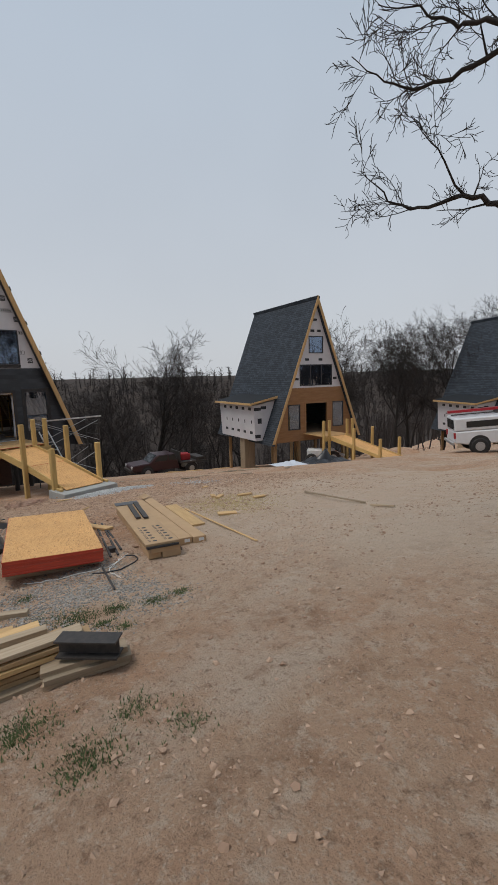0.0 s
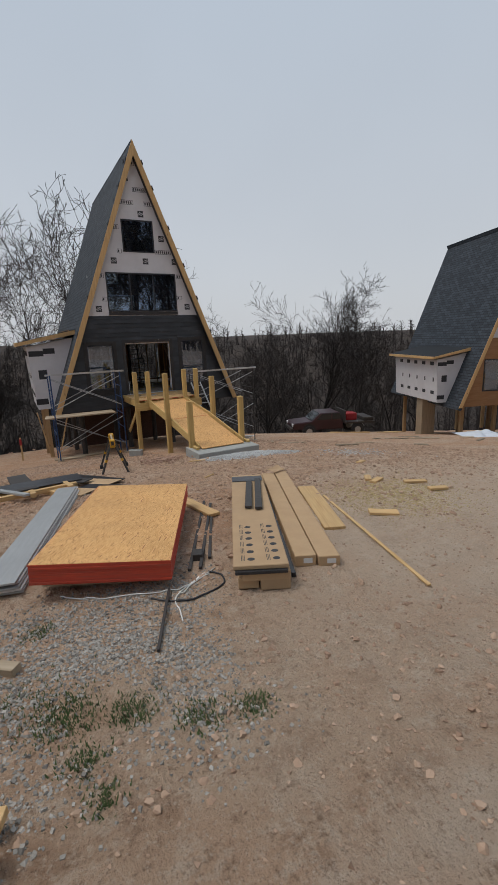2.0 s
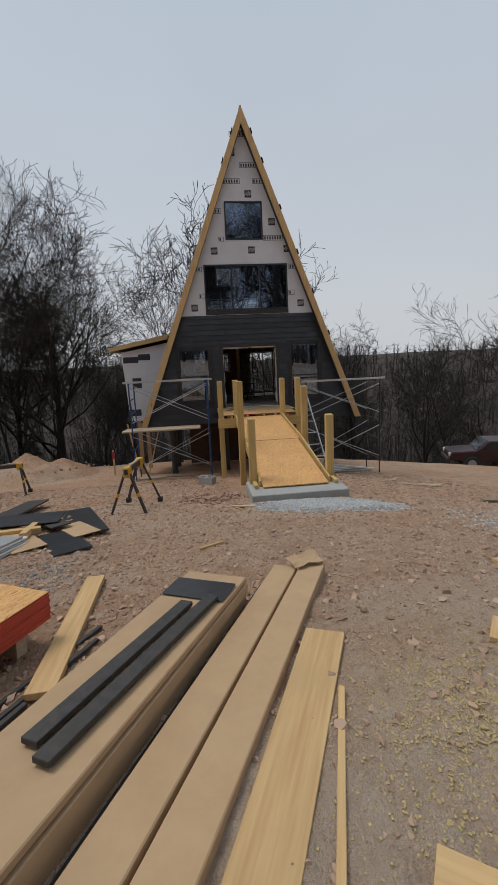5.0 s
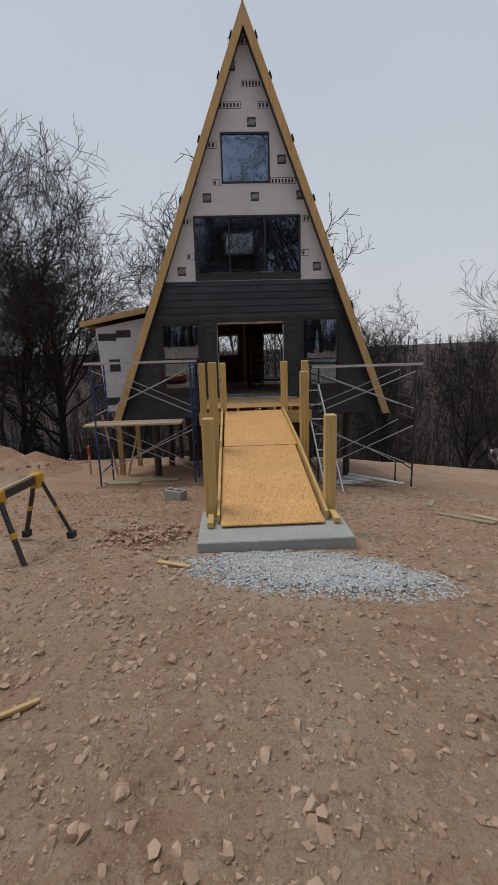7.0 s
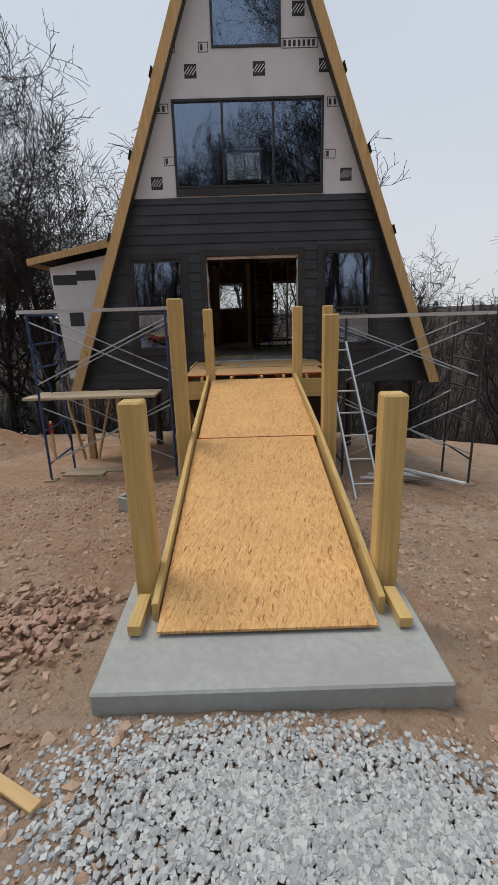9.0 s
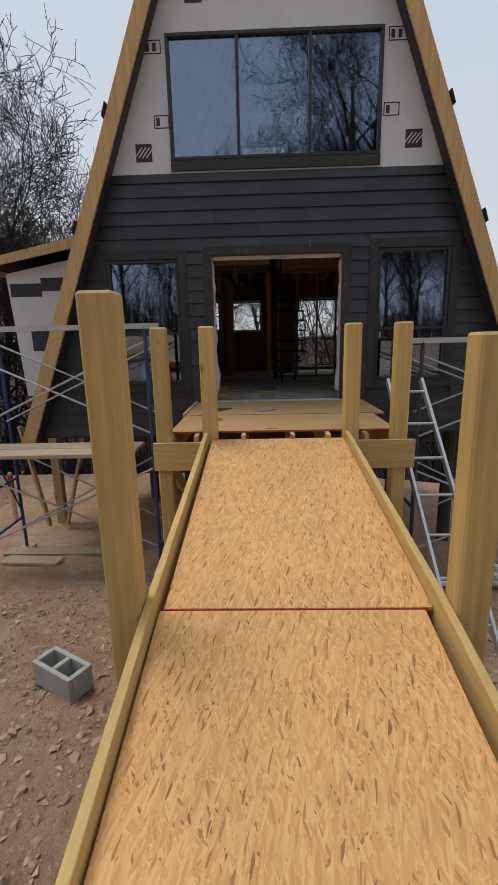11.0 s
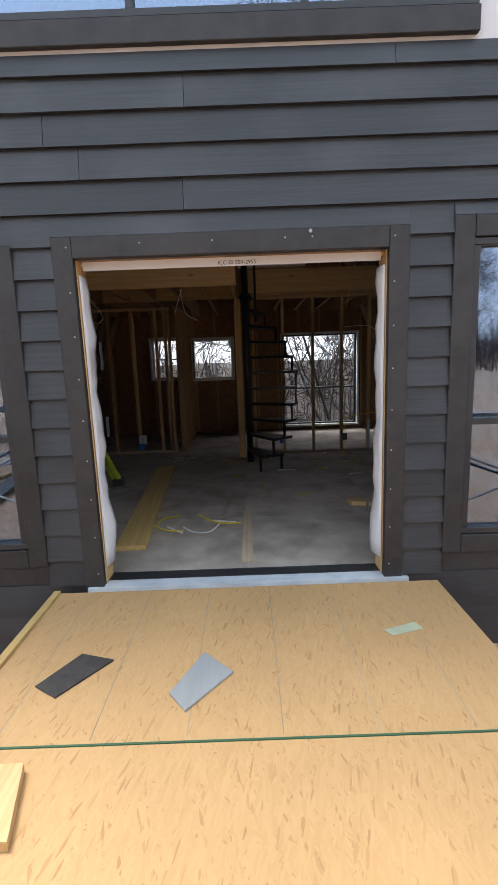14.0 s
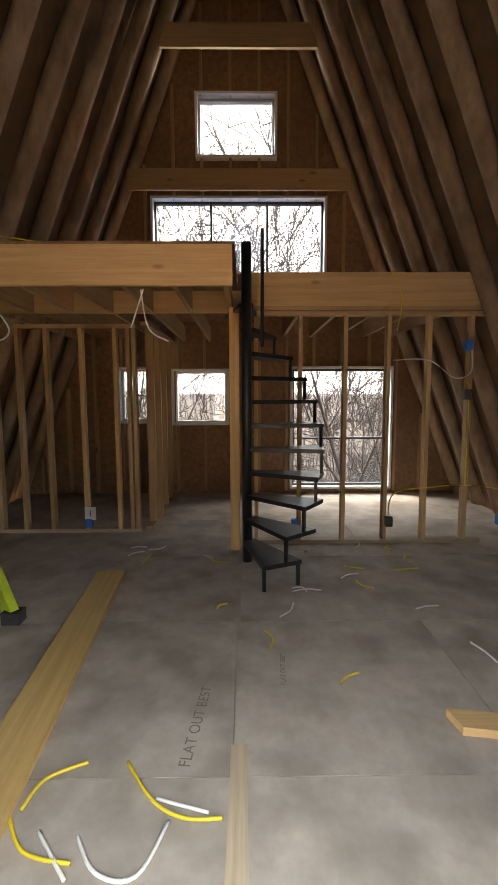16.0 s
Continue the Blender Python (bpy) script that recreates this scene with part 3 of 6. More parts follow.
def bay(parent, x0, x1, material_roof, label="white wrapped bump-out bay with a shed roof"):
    """The bump-out that stands out of the roof's left slope, wrapped in white, with a flat shed roof."""
    b = part("bay", slab([(-half(-0.35) + 0.01, -0.38), (-4.12, -0.38), (-4.25, 1.95), (-half(2.2) + 0.01, 2.25)], x0, x1), M_WRAP, parent, label)
    part("bay_roof", slab([(-4.55, 2.06), (-half(2.5) + 0.015, 2.46), (-half(2.5) + 0.015, 2.54), (-4.55, 2.12)], x0 - 0.15, x1 + 0.2), material_roof, b)
    bm = bmesh.new()
    slab([(-4.6, 1.98), (-half(2.4) + 0.01, 2.36), (-half(2.4) + 0.01, 2.52), (-4.6, 2.1)], x1 + 0.203, x1 + 0.24, bm)
    box(x0 - 0.15, x1 + 0.2, -4.6, -4.553, 1.98, 2.12, bm)
    part("bay_fascia", bm, M_FASCIA, b)
    # printed marks: rows of dark labels
    n = 5
    for i in range(n):
        xa = x1 - 0.35 - i * (x1 - x0 - 0.5) / n
        for zc, w, h in ((1.62, 0.38, 0.2), (0.05, 0.36, 0.18), (0.75, 0.12, 0.3)):
            y = -4.12 - (zc + 0.38) / 2.33 * 0.13 - 0.012
            part("print", box(xa - w, xa, y, y + 0.006, zc, zc + h), M_INK, b)
    for yc, zc, w, h in ((-3.95, 1.6, 0.5, 0.2), (-3.5, 1.68, 0.4, 0.2), (-3.8, 0.75, 0.3, 0.34), (-3.95, -0.2, 0.42, 0.22)):
        part("print", box(x1 + 0.002, x1 + 0.006, yc - w / 2, yc + w / 2, zc, zc + h), M_INK, b)
    return b


def far_house(m, group, door_open=True):
    """A neighbouring A-frame: cedar-clad ground floor, white wrap above, shingled roof, on piers, with its own ramp."""
    h = thing("a_frame_house", m, "A-frame house with dark shingles, cedar siding and white wrap, on posts", "house", group)
    holes = [DOOR, WIN_L, WIN_R, WIN_1, WIN_2]
    part("wall", gable(-0.5, 3.0, holes, -0.12, 0.0, 0.1), M_CEDAR, h, "brown cedar lap siding")
    bm = bmesh.new()
    for i in range(18):
        z = -0.48 + i * 0.19
        gable(z, z + 0.17, holes, 0.002, 0.016, 0.12, bm)
    part("siding", bm, M_CEDAR, h)
    part("upper_wall", gable(3.0, 8.6, holes, -0.12, 0.0, 0.1), M_WRAP, h, "white house wrap with dark print")
    for y, z in ((-0.75, 4.75), (0.35, 4.75), (-0.3, 6.6), (0.22, 6.6), (-1.6, 3.5), (1.55, 3.5), (-0.1, 7.3)):
        part("print", box(0.003, 0.006, y - 0.16, y + 0.16, z, z + 0.16), M_INK, h)
    part("floor", box(-LEN + 0.1, -0.13, -3.3, 3.3, -0.3, 0.0), M_DECKIN, h)
    part("back_wall", gable(-0.3, 8.5, BACK_HOLES, -LEN + 0.15, -LEN + 0.25, 0.2), M_SHEATH, h)
    for side in (-1, 1):
        roof_side(side, -LEN, 0.22, APEX, -0.6, 0.2, M_SHINGLE, "roof", h)
    fascia_pair(h, 0.222, 0.26, M_FASCIA)
    part("soffit", slab([(-0.25, 8.2), (0.25, 8.2), (0, 8.75)], -0.02, 0.2), M_SOFFIT, h)
    for nm, w, bars in (("window", WIN_L, ()), ("window", WIN_R, ()), ("window", WIN_1, (-0.46, 0.43)), ("window", WIN_2, ())):
        window(nm, *w, 0.0, h, bars, frame=0.06)
    bm = bmesh.new()
    for y0, y1 in ((DOOR[0] - 0.12, DOOR[0]), (DOOR[1], DOOR[1] + 0.12)):
        box(0.018, 0.04, y0, y1, 0, 2.06, bm)
    box(0.018, 0.04, DOOR[0], DOOR[1], 1.96, 2.06, bm)
    part("door_trim", bm, M_CEDAR, h)
    bay(h, -6.2, -1.1, M_SHINGLE)
    for x in (-0.7, -4, -7.4):
        for y in (-2.9, -1.0, 1.0, 2.9):
            part("pier", box(x - 0.09, x + 0.09, y - 0.09, y + 0.09, -3.4, -0.3), M_STUD["z"], h)
    part("skirt_panel", box(-3.6, -2.9, -4.0, -3.2, -3.2, -0.4), M_OLDWOOD["z"], h)
    # ramp and deck
    part("deck", box(0.02, 2.2, -1.1, 1.1, -0.05, -0.005), M_PLY, h)
    part("ramp", slab([(2.2, -0.03), (7.0, -0.78), (7.0, -0.81), (2.2, -0.06)], -0.6, 0.6, axis="y"), M_OSB, h)
    for s in (-1, 1):
        part("stringer", slab([(2.2, 0.02), (7.0, -0.72), (7.0, -0.9), (2.2, -0.25)], s * 0.63 - 0.02, s * 0.63 + 0.02, axis="y"), M_TREAT["x"], h)
        for x, top, y in ((6.6, 0.3, 0.72), (4.5, 0.7, 0.72), (2.25, 1.0, 0.72), (2.25, 1.0, 1.15)):
            part("post", box(x - 0.07, x + 0.07, s * y - 0.07, s * y + 0.07, -2.6, top), M_TREAT["z"], h, bevel=0.01)
    part("rim_board", box(2.202, 2.24, -1.2, 1.2, -0.32, -0.06), M_TREAT["y"], h)
    return h


def main_house():
    wall = thing("wall_front", ORIGIN, "black lap-sided gable wall with white wrap above", "wall", kind="structure")
    holes = [DOOR, WIN_L, WIN_R, WIN_1, WIN_2]
    part("sheathing", gable(-0.5, 8.5, holes, -0.14, -0.02, 0.12), M_SHEATH, wall)
    part("house_wrap", gable(2.95, 8.55, [WIN_1, WIN_2], -0.018, 0.0, 0.13), M_WRAP, wall, "white printed house wrap")
    part("backing", gable(-0.5, 2.95, holes, -0.018, 0.0, 0.13), M_TRIM, wall)
    tr = 0.115
    trims = [(DOOR[0] - tr, DOOR[1] + tr, -0.06, DOOR[3] + tr), *[(w[0] - tr, w[1] + tr, w[2] - tr, w[3] + tr) for w in (WIN_L, WIN_R)]]
    # lap siding, board by board
    step, z = 0.167, -0.478
    rnd = random.Random(4)
    while z < 2.93:
        zt = min(z + step, 2.97)
        spans = [(-half(zt, 0.17), half(zt, 0.17))]
        for a, b, c, d in trims:
            if z < d - 0.02 and zt > c + 0.02:
                spans = [s for l, r in spans for s in ((l, min(r, a)), (max(l, b), r)) if s[1] > s[0] + 0.03]
        over = [(a + 0.001, b - 0.001, d + 0.002) for a, b, c, d in trims if z < d - 0.02 and zt > d + 0.02]
        for l, r, z0 in [(l, r, z) for l, r in spans] + over:
            pieces = [(l, r)]
            if r - l > 2.5:
                k = l + (r - l) * rnd.uniform(0.25, 0.75)
                pieces = [(l, k - 0.0015), (k + 0.0015, r)]
            for a, b in pieces:
                slope_l = 0.17 * SLOPE if abs(l + half(zt, 0.17)) < 1e-6 and a == l else 0
                slope_r = 0.17 * SLOPE if abs(r - half(zt, 0.17)) < 1e-6 and b == r else 0
                bm = bmesh.new()
                vs = [bm.verts.new(p) for p in ((0.002, a - slope_l, z0), (0.030, a - slope_l, z0), (0.008, a, zt), (0.002, a, zt),
                                                (0.002, b + slope_r, z0), (0.030, b + slope_r, z0), (0.008, b, zt), (0.002, b, zt))]
                for f in ((0, 1, 2, 3), (7, 6, 5, 4), (0, 4, 5, 1), (1, 5, 6, 2), (2, 6, 7, 3), (3, 7, 4, 0)):
                    bm.faces.new([vs[i] for i in f])
                part("siding_board", bm, M_SIDING, wall)
        z += step
    for a, b, c, d in trims:
        bm = bmesh.new()
        box(0.004, 0.034, a, a + tr - 0.002, c, d, bm); box(0.004, 0.034, b - tr + 0.002, b, c, d, bm)
        box(0.004, 0.036, a + tr, b - tr, d - tr + 0.002, d, bm)
        if c > 0:
            box(0.004, 0.036, a + tr, b - tr, c, c + tr - 0.002, bm)
        part("trim", bm, M_TRIM, wall, bevel=0.003)
    part("trim", box(0.004, 0.04, WIN_1[0], WIN_1[1], WIN_1[2] - 0.13, WIN_1[2] - 0.01), M_TRIM, wall, bevel=0.003)
    bm = bmesh.new()
    for s in (-1, 1):
        for i in range(9):
            y = (DOOR[0] - 0.03 if s < 0 else DOOR[1] + 0.03)
            pipe([(0.034, y, 0.1 + i * 0.24), (0.038, y, 0.1 + i * 0.24)], 0.0045, bm, 6)
    for y in (-0.5, -0.1, 0.3, 0.45):
        pipe([(0.036, y, 2.03), (0.040, y, 2.03)], 0.0045, bm, 6)
    pipe([(0.036, 0.44, 2.06), (0.041, 0.44, 2.06)], 0.010, bm, 8)
    part("nail_head", bm, M_GALV, wall)
    for i, (w, bars, cross) in enumerate(((WIN_L, (), (0.96,)), (WIN_R, (), (0.97,)), (WIN_1, (-0.47, 0.43), ()), (WIN_2, (), ()))):
        wob = window("window_%d" % (i + 1), *w, 0.0, None, bars, cross=cross, frame=0.04)
        wob.matrix_world = ORIGIN
        tagged(wob, "black-framed dark reflecting window in the gable", "window", kind="structure")
    # torn wrap and bare studs in the doorway
    for s, y in ((-1, DOOR[0]), (1, DOOR[1])):
        part("door_stud", box(-0.15, -0.004, y - (0.04 if s < 0 else 0.002), y + (0.002 if s < 0 else 0.04), 0.02, 1.96), M_PINE["z"], wall)
        bm = bmesh.new()
        rows = []
        for k in range(22):
            zz = 0.12 + k * 0.084
            w = 0.018 + 0.009 * math.sin(k * 0.9 + s) + 0.007 * math.sin(k * 2.3) + 0.035 * max(0, 1 - k / 7) * (1 if k > 1 else 0.3)
            rows.append([bm.verts.new((-0.02 - 0.11 * q, y - s * (0.006 + w * math.sin(q * 1.5) * (0.9 + 0.1 * math.sin(k * 0.8))), zz)) for q in (0, 0.33, 0.66, 1)])
        for r0, r1 in zip(rows, rows[1:]):
            for q in range(3):
                bm.faces.new((r0[q], r0[q + 1], r1[q + 1], r1[q]))
        wr = part("loose_wrap", bm, M_WRAP, wall, "torn white house wrap folded into the doorway", smooth=True)
        so = wr.modifiers.new("thick", "SOLIDIFY"); so.thickness = 0.003
    part("door_header", box(-0.12, -0.07, DOOR[0], DOOR[1], 1.94, 1.965), M_PINE["y"], wall)
    hw = part("header_wrap", box(-0.060, -0.057, DOOR[0] + 0.02, DOOR[1] - 0.02, 1.912, 1.965), M_WRAP, wall, "white wrap hanging under the door head")
    cu = bpy.data.curves.new("print", "FONT")
    cu.body, cu.size, cu.align_x, cu.align_y = "ICC-ES ESR-2955", 0.031, "CENTER", "CENTER"
    cu.materials.append(M_INK)
    po = new("print", cu)
    po.parent = hw
    po.matrix_local = pose(-0.0555, 0.03, 1.930, 90, 0, 90)
    part("door_sill", box(-0.05, 0.052, DOOR[0] - 0.1, DOOR[1] + 0.15, -0.03, 0.012), M_SILL, wall, "pale metal sill strip")
    part("sill_membrane", box(-0.165, -0.053, DOOR[0] - 0.0, DOOR[1], 0.001, 0.010), M_TARPB, wall, "black crumpled sill membrane")

    roof = thing("roof", ORIGIN, "steep A-frame roof with dark blue-grey shingles", "roof", kind="structure")
    for side in (-1, 1):
        roof_side(side, -LEN, 0.22, APEX, -0.55, 0.03, M_SHINGLE, "shingle_slope", roof, off=0.0)
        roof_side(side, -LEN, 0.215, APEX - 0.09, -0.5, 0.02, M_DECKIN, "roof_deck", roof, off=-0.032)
        bm = bmesh.new()
        nx, nz = 1 / math.hypot(1, SLOPE), SLOPE / math.hypot(1, SLOPE)
        slab([(side * half(-0.5, 0.06), -0.5), (side * half(8.6, 0.06), 8.6), (side * 0.0, 8.4), (side * half(-0.5, 0.2), -0.5)], 0.04, 0.21, bm)
        part("soffit", bm, M_SOFFIT, roof)
    fascia_pair(roof, 0.222, 0.262, M_FASCIA)
    # ragged shingle tabs along the front edges
    for side in (-1, 1):
        for zz in (7.4, 6.1, 4.8, 3.6, 2.3, 8.2):
            y = half(zz) + 0.012
            part("shingle_tab", beam((0.2, side * y, zz), (0.29, side * (y + 0.01), zz + 0.01), 0.16, 0.02, up=(0, side, 0.3)), M_SHINGLE, roof)
    # rafters, as rounded poles
    for side in (-1, 1):
        for i in range(13):
            x = -0.42 - i * 0.58
            j = 0.012 * math.sin(i * 2.3 + side)
            bm = pipe([(x + j * math.sin(k), side * half(z, 0.17 + 0.006 * math.sin(k * 1.3 + i)), z) for k, z in enumerate(np.linspace(0.0, 8.35, 9))],
                      [0.088 + 0.006 * math.sin(k * 2 + i) for k in range(9)], None, 8)
            part("rafter", bm, M_LOG, roof, smooth=True)
    for zz, x in ((5.9, -5.6), (4.45, -6.1), (6.6, -2.4), (6.6, -4.0)):
        hw = half(zz, 0.2)
        part("collar_tie", box(x - 0.02, x + 0.02, -hw, hw, zz - 0.14, zz + 0.14), M_STUD["y"], roof)
    bay(roof, -4.2, -1.0, M_SHINGLE)

    wb = thing("wall_back", ORIGIN, "bare plywood gable wall with five window openings", "wall", kind="structure")
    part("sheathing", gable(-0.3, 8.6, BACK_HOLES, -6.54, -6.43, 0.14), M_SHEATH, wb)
    for y in np.arange(-3.0, 3.01, 0.41):
        top = min(8.3, APEX - (abs(y) + 0.25) / SLOPE)
        spans = [(0.05, top)]
        for a, b, c, d in BACK_HOLES:
            if a - 0.02 < y < b + 0.02:
                spans = [s for l, r in spans for s in ((l, min(r, c)), (max(l, d), r)) if s[1] > s[0] + 0.05]
        for l, r in spans:
            part("wall_stud", box(-6.428, -6.34, y - 0.019, y + 0.019, l, r), M_STUD["z"], wb)
    for a, b, c, d in BACK_HOLES:
        bm = bmesh.new()
        box(-6.56, -6.32, a - 0.035, a + 0.0, c, d, bm); box(-6.56, -6.32, b, b + 0.035, c, d, bm)
        box(-6.56, -6.32, a - 0.035, b + 0.035, d, d + 0.035, bm); box(-6.56, -6.32, a - 0.035, b + 0.035, c - 0.035, c, bm)
        part("window_lining", bm, M_VINYL, wb)
    bars = ((), (), (), (-0.42, 0.40), ())
    for i, (hh, br) in enumerate(zip(BACK_HOLES, bars)):
        wob = window("window_%d" % (i + 5), *hh, 0.0, None, br, pane_mat=M_CLEAR, cross=((0.84,) if i == 2 else (1.5,) if i == 1 else ()), frame=0.03, frame_mat=M_FRAME if i in (2, 3) else M_VINYL)
        wob.matrix_world = ORIGIN @ Matrix.Translation((-6.46, 0, 0))
        tagged(wob, "window with bare trees beyond it in the unfinished back wall", "window", kind="structure")

    fl = thing("floor", ORIGIN, "dusty grey-brown subfloor panels with printed marks", "floor", kind="structure")
    part("floor_frame", box(-6.5, -0.15, -3.3, 3.3, -0.5, -0.022), M_STUD["y"], fl)
    xs = [-0.14, -1.22, -2.44, -3.66, -4.88, -6.1, -6.46]
    for i, (a, b) in enumerate(zip(xs, xs[1:])):
        cuts = [-3.28, -1.3 + 1.3 * (i % 2), 0.02 + 1.2 * (i % 2), 3.28] if i % 2 else [-3.28, 0.02, 3.28]
        for c, d in zip(cuts, cuts[1:]):
            part("panel", box(b + 0.002, a - 0.002, c + 0.002, d - 0.002, -0.02, 0.0), M_SUBFLOOR, fl)
    # floor joists and piers under the house
    for y in (-2.7, -0.9, 0.9, 2.7):
        for x in (-0.5, -3.3, -6.2):
            part("pier", pipe([(x, y, ground_z(-18.88 + x, 8.11 + y) - 0.2), (x, y, -0.5)], 0.10, None, 10), M_STEEL, fl, "dark steel pipe pier")
    part("cellar_wall", box(-4.5, -4.4, -2.2, 2.2, -2.75, -0.502), mat("dark_brick_wall", (0.11, 0.055, 0.04), 0.9, 0, (0.07, 0.035, 0.025), (4, 9, 30), 4, 0.3), fl)


main_house()

# ---------- partitions and loft inside ----------
def stud_wall(name, x, y0, y1, ys, top, label, thick=0.09, post=None):
    w = thing(name, Matrix.Translation((x, 0, 0)), label, "wall", kind="structure")
    part("bottom_plate", box(-thick, 0, y0, y1, 0.001, 0.039), M_OLDWOOD["y"], w)
    part("top_plate", box(-thick, 0, y0, y1, top - 0.038, top), M_STUD["y"], w)
    for y in ys:
        part("stud", box(-thick + 0.002, -0.002, y - 0.019, y + 0.019, 0.039, top - 0.038), M_PINE["z"] if (int(y * 7) % 2) else M_STUD["z"], w)
    return w


stud_wall("partition_1", -22.88, 8.2, 10.55, (8.28, 8.71, 9.15, 9.57, 9.97, 10.38), 2.30, "open stud partition under the loft's edge")
stud_wall("partition_2", -23.30, 4.9, 7.02, (5.15, 5.50, 5.76, 6.06, 6.43, 6.79, 6.93, 6.99), 2.25, "open stud partition beside the passage")
w3 = thing("partition_3", Matrix.Translation((-23.4, 7.15, 0)), "open stud wall along the passage", "wall", kind="structure")
for i in range(5):
    part("stud", box(-0.25 - i * 0.4, -0.21 - i * 0.4, -0.1, -0.01, 0.04, 2.25), M_STUD["z"], w3)
part("bottom_plate", box(-1.95, 0, -0.1, -0.01, 0.001, 0.039), M_STUD["x"], w3)
part("top_plate", box(-1.95, 0, -0.1, -0.01, 2.25, 2.29), M_STUD["x"], w3)

loft = thing("loft_floor", Matrix.Translation((0, 0, 0)), "half-built timber loft with open joists", "loft", kind="structure")
part("rim_beam", box(-21.84, -21.80, 5.62, 8.08, 2.285, 2.57), M_PINE["y"], loft, "pale new pine rim board")
part("beam", box(-22.91, -22.87, 8.17, 10.50, 2.302, 2.66), M_PINE["y"], loft, "knotty pine beam")
part("beam_back", box(-22.96, -22.915, 5.4, 8.17, 2.29, 2.5), M_STUD["y"], loft)
part("ledger", box(-22.868, -22.835, 8.17, 10.50, 2.30, 2.34), M_STUD["y"], loft)
for i in range(7):
    y = 5.75 + i * 0.38
    part("joist", box(-25.28, -21.845, y - 0.019, y + 0.019, 2.30, 2.52), M_STUD["x"], loft)
for i in range(6):
    y = 8.35 + i * 0.4
    part("joist", box(-25.28, -22.96, y - 0.019, y + 0.019, 2.36, 2.6), M_STUD["x"], loft)
part("loft_decking", box(-25.2, -21.8, 5.6, 8.1, 2.572, 2.59), M_SHEATH, loft)
part("loft_decking", box(-25.2, -22.96, 8.1, 10.4, 2.662, 2.68), M_SHEATH, loft)

lp = thing("loft_post", Matrix.Translation((-22.74, 8.07, 0)), "raw timber post carrying the loft's corner", "post", kind="structure")
part("post", box(-0.045, 0.045, -0.045, 0.045, 0.001, 2.30), M_PINE["z"], lp, bevel=0.004)


def spiral_stair():
    """Black steel spiral stair round a pole, wedge treads and square balusters."""
    cx, cy = -22.42, 8.185
    s = thing("spiral_stair", Matrix.Translation((cx, cy, 0)), "black steel spiral stair with wedge treads", "staircase")
    part("pole", pipe([(0, 0, 0), (0, 0, 2.78)], 0.045, None, 14), M_BLACKSTEEL, s, smooth=True)
    part("rail_post", pipe([(0.12, 0.13, 1.9), (0.12, 0.13, 2.85)], 0.016, None, 8), M_BLACKSTEEL, s)
    n, rise = 11, 0.208
    for i in range(n):
        a0 = radians(24 + i * 16)
        z = rise * (i + 1)
        r = 0.66
        pts = [(0.03, -0.06), (r, -0.17), (r, 0.17), (0.03, 0.06)]
        bm = bmesh.new()
        lo = [bm.verts.new((x, y, z - 0.035)) for x, y in pts]
        hi = [bm.verts.new((x, y, z)) for x, y in pts]
        bm.faces.new(lo[::-1]); bm.faces.new(hi)
        for k in range(4):
            bm.faces.new((lo[k], lo[(k + 1) % 4], hi[(k + 1) % 4], hi[k]))
        t = part("tread", bm, M_BLACKSTEEL, s)
        t.rotation_euler = (0, 0, a0)
        for yy in (-0.15, 0.15):
            bl = part("baluster", box(r - 0.035, r - 0.010, yy - 0.012, yy + 0.012, (z - rise if yy < 0 or i == 0 else z - 0.03), z - 0.03 if yy < 0 or i == 0 else z - 0.036), M_BLACKSTEEL, s)
            bl.rotation_euler = (0, 0, a0)


spiral_stair()

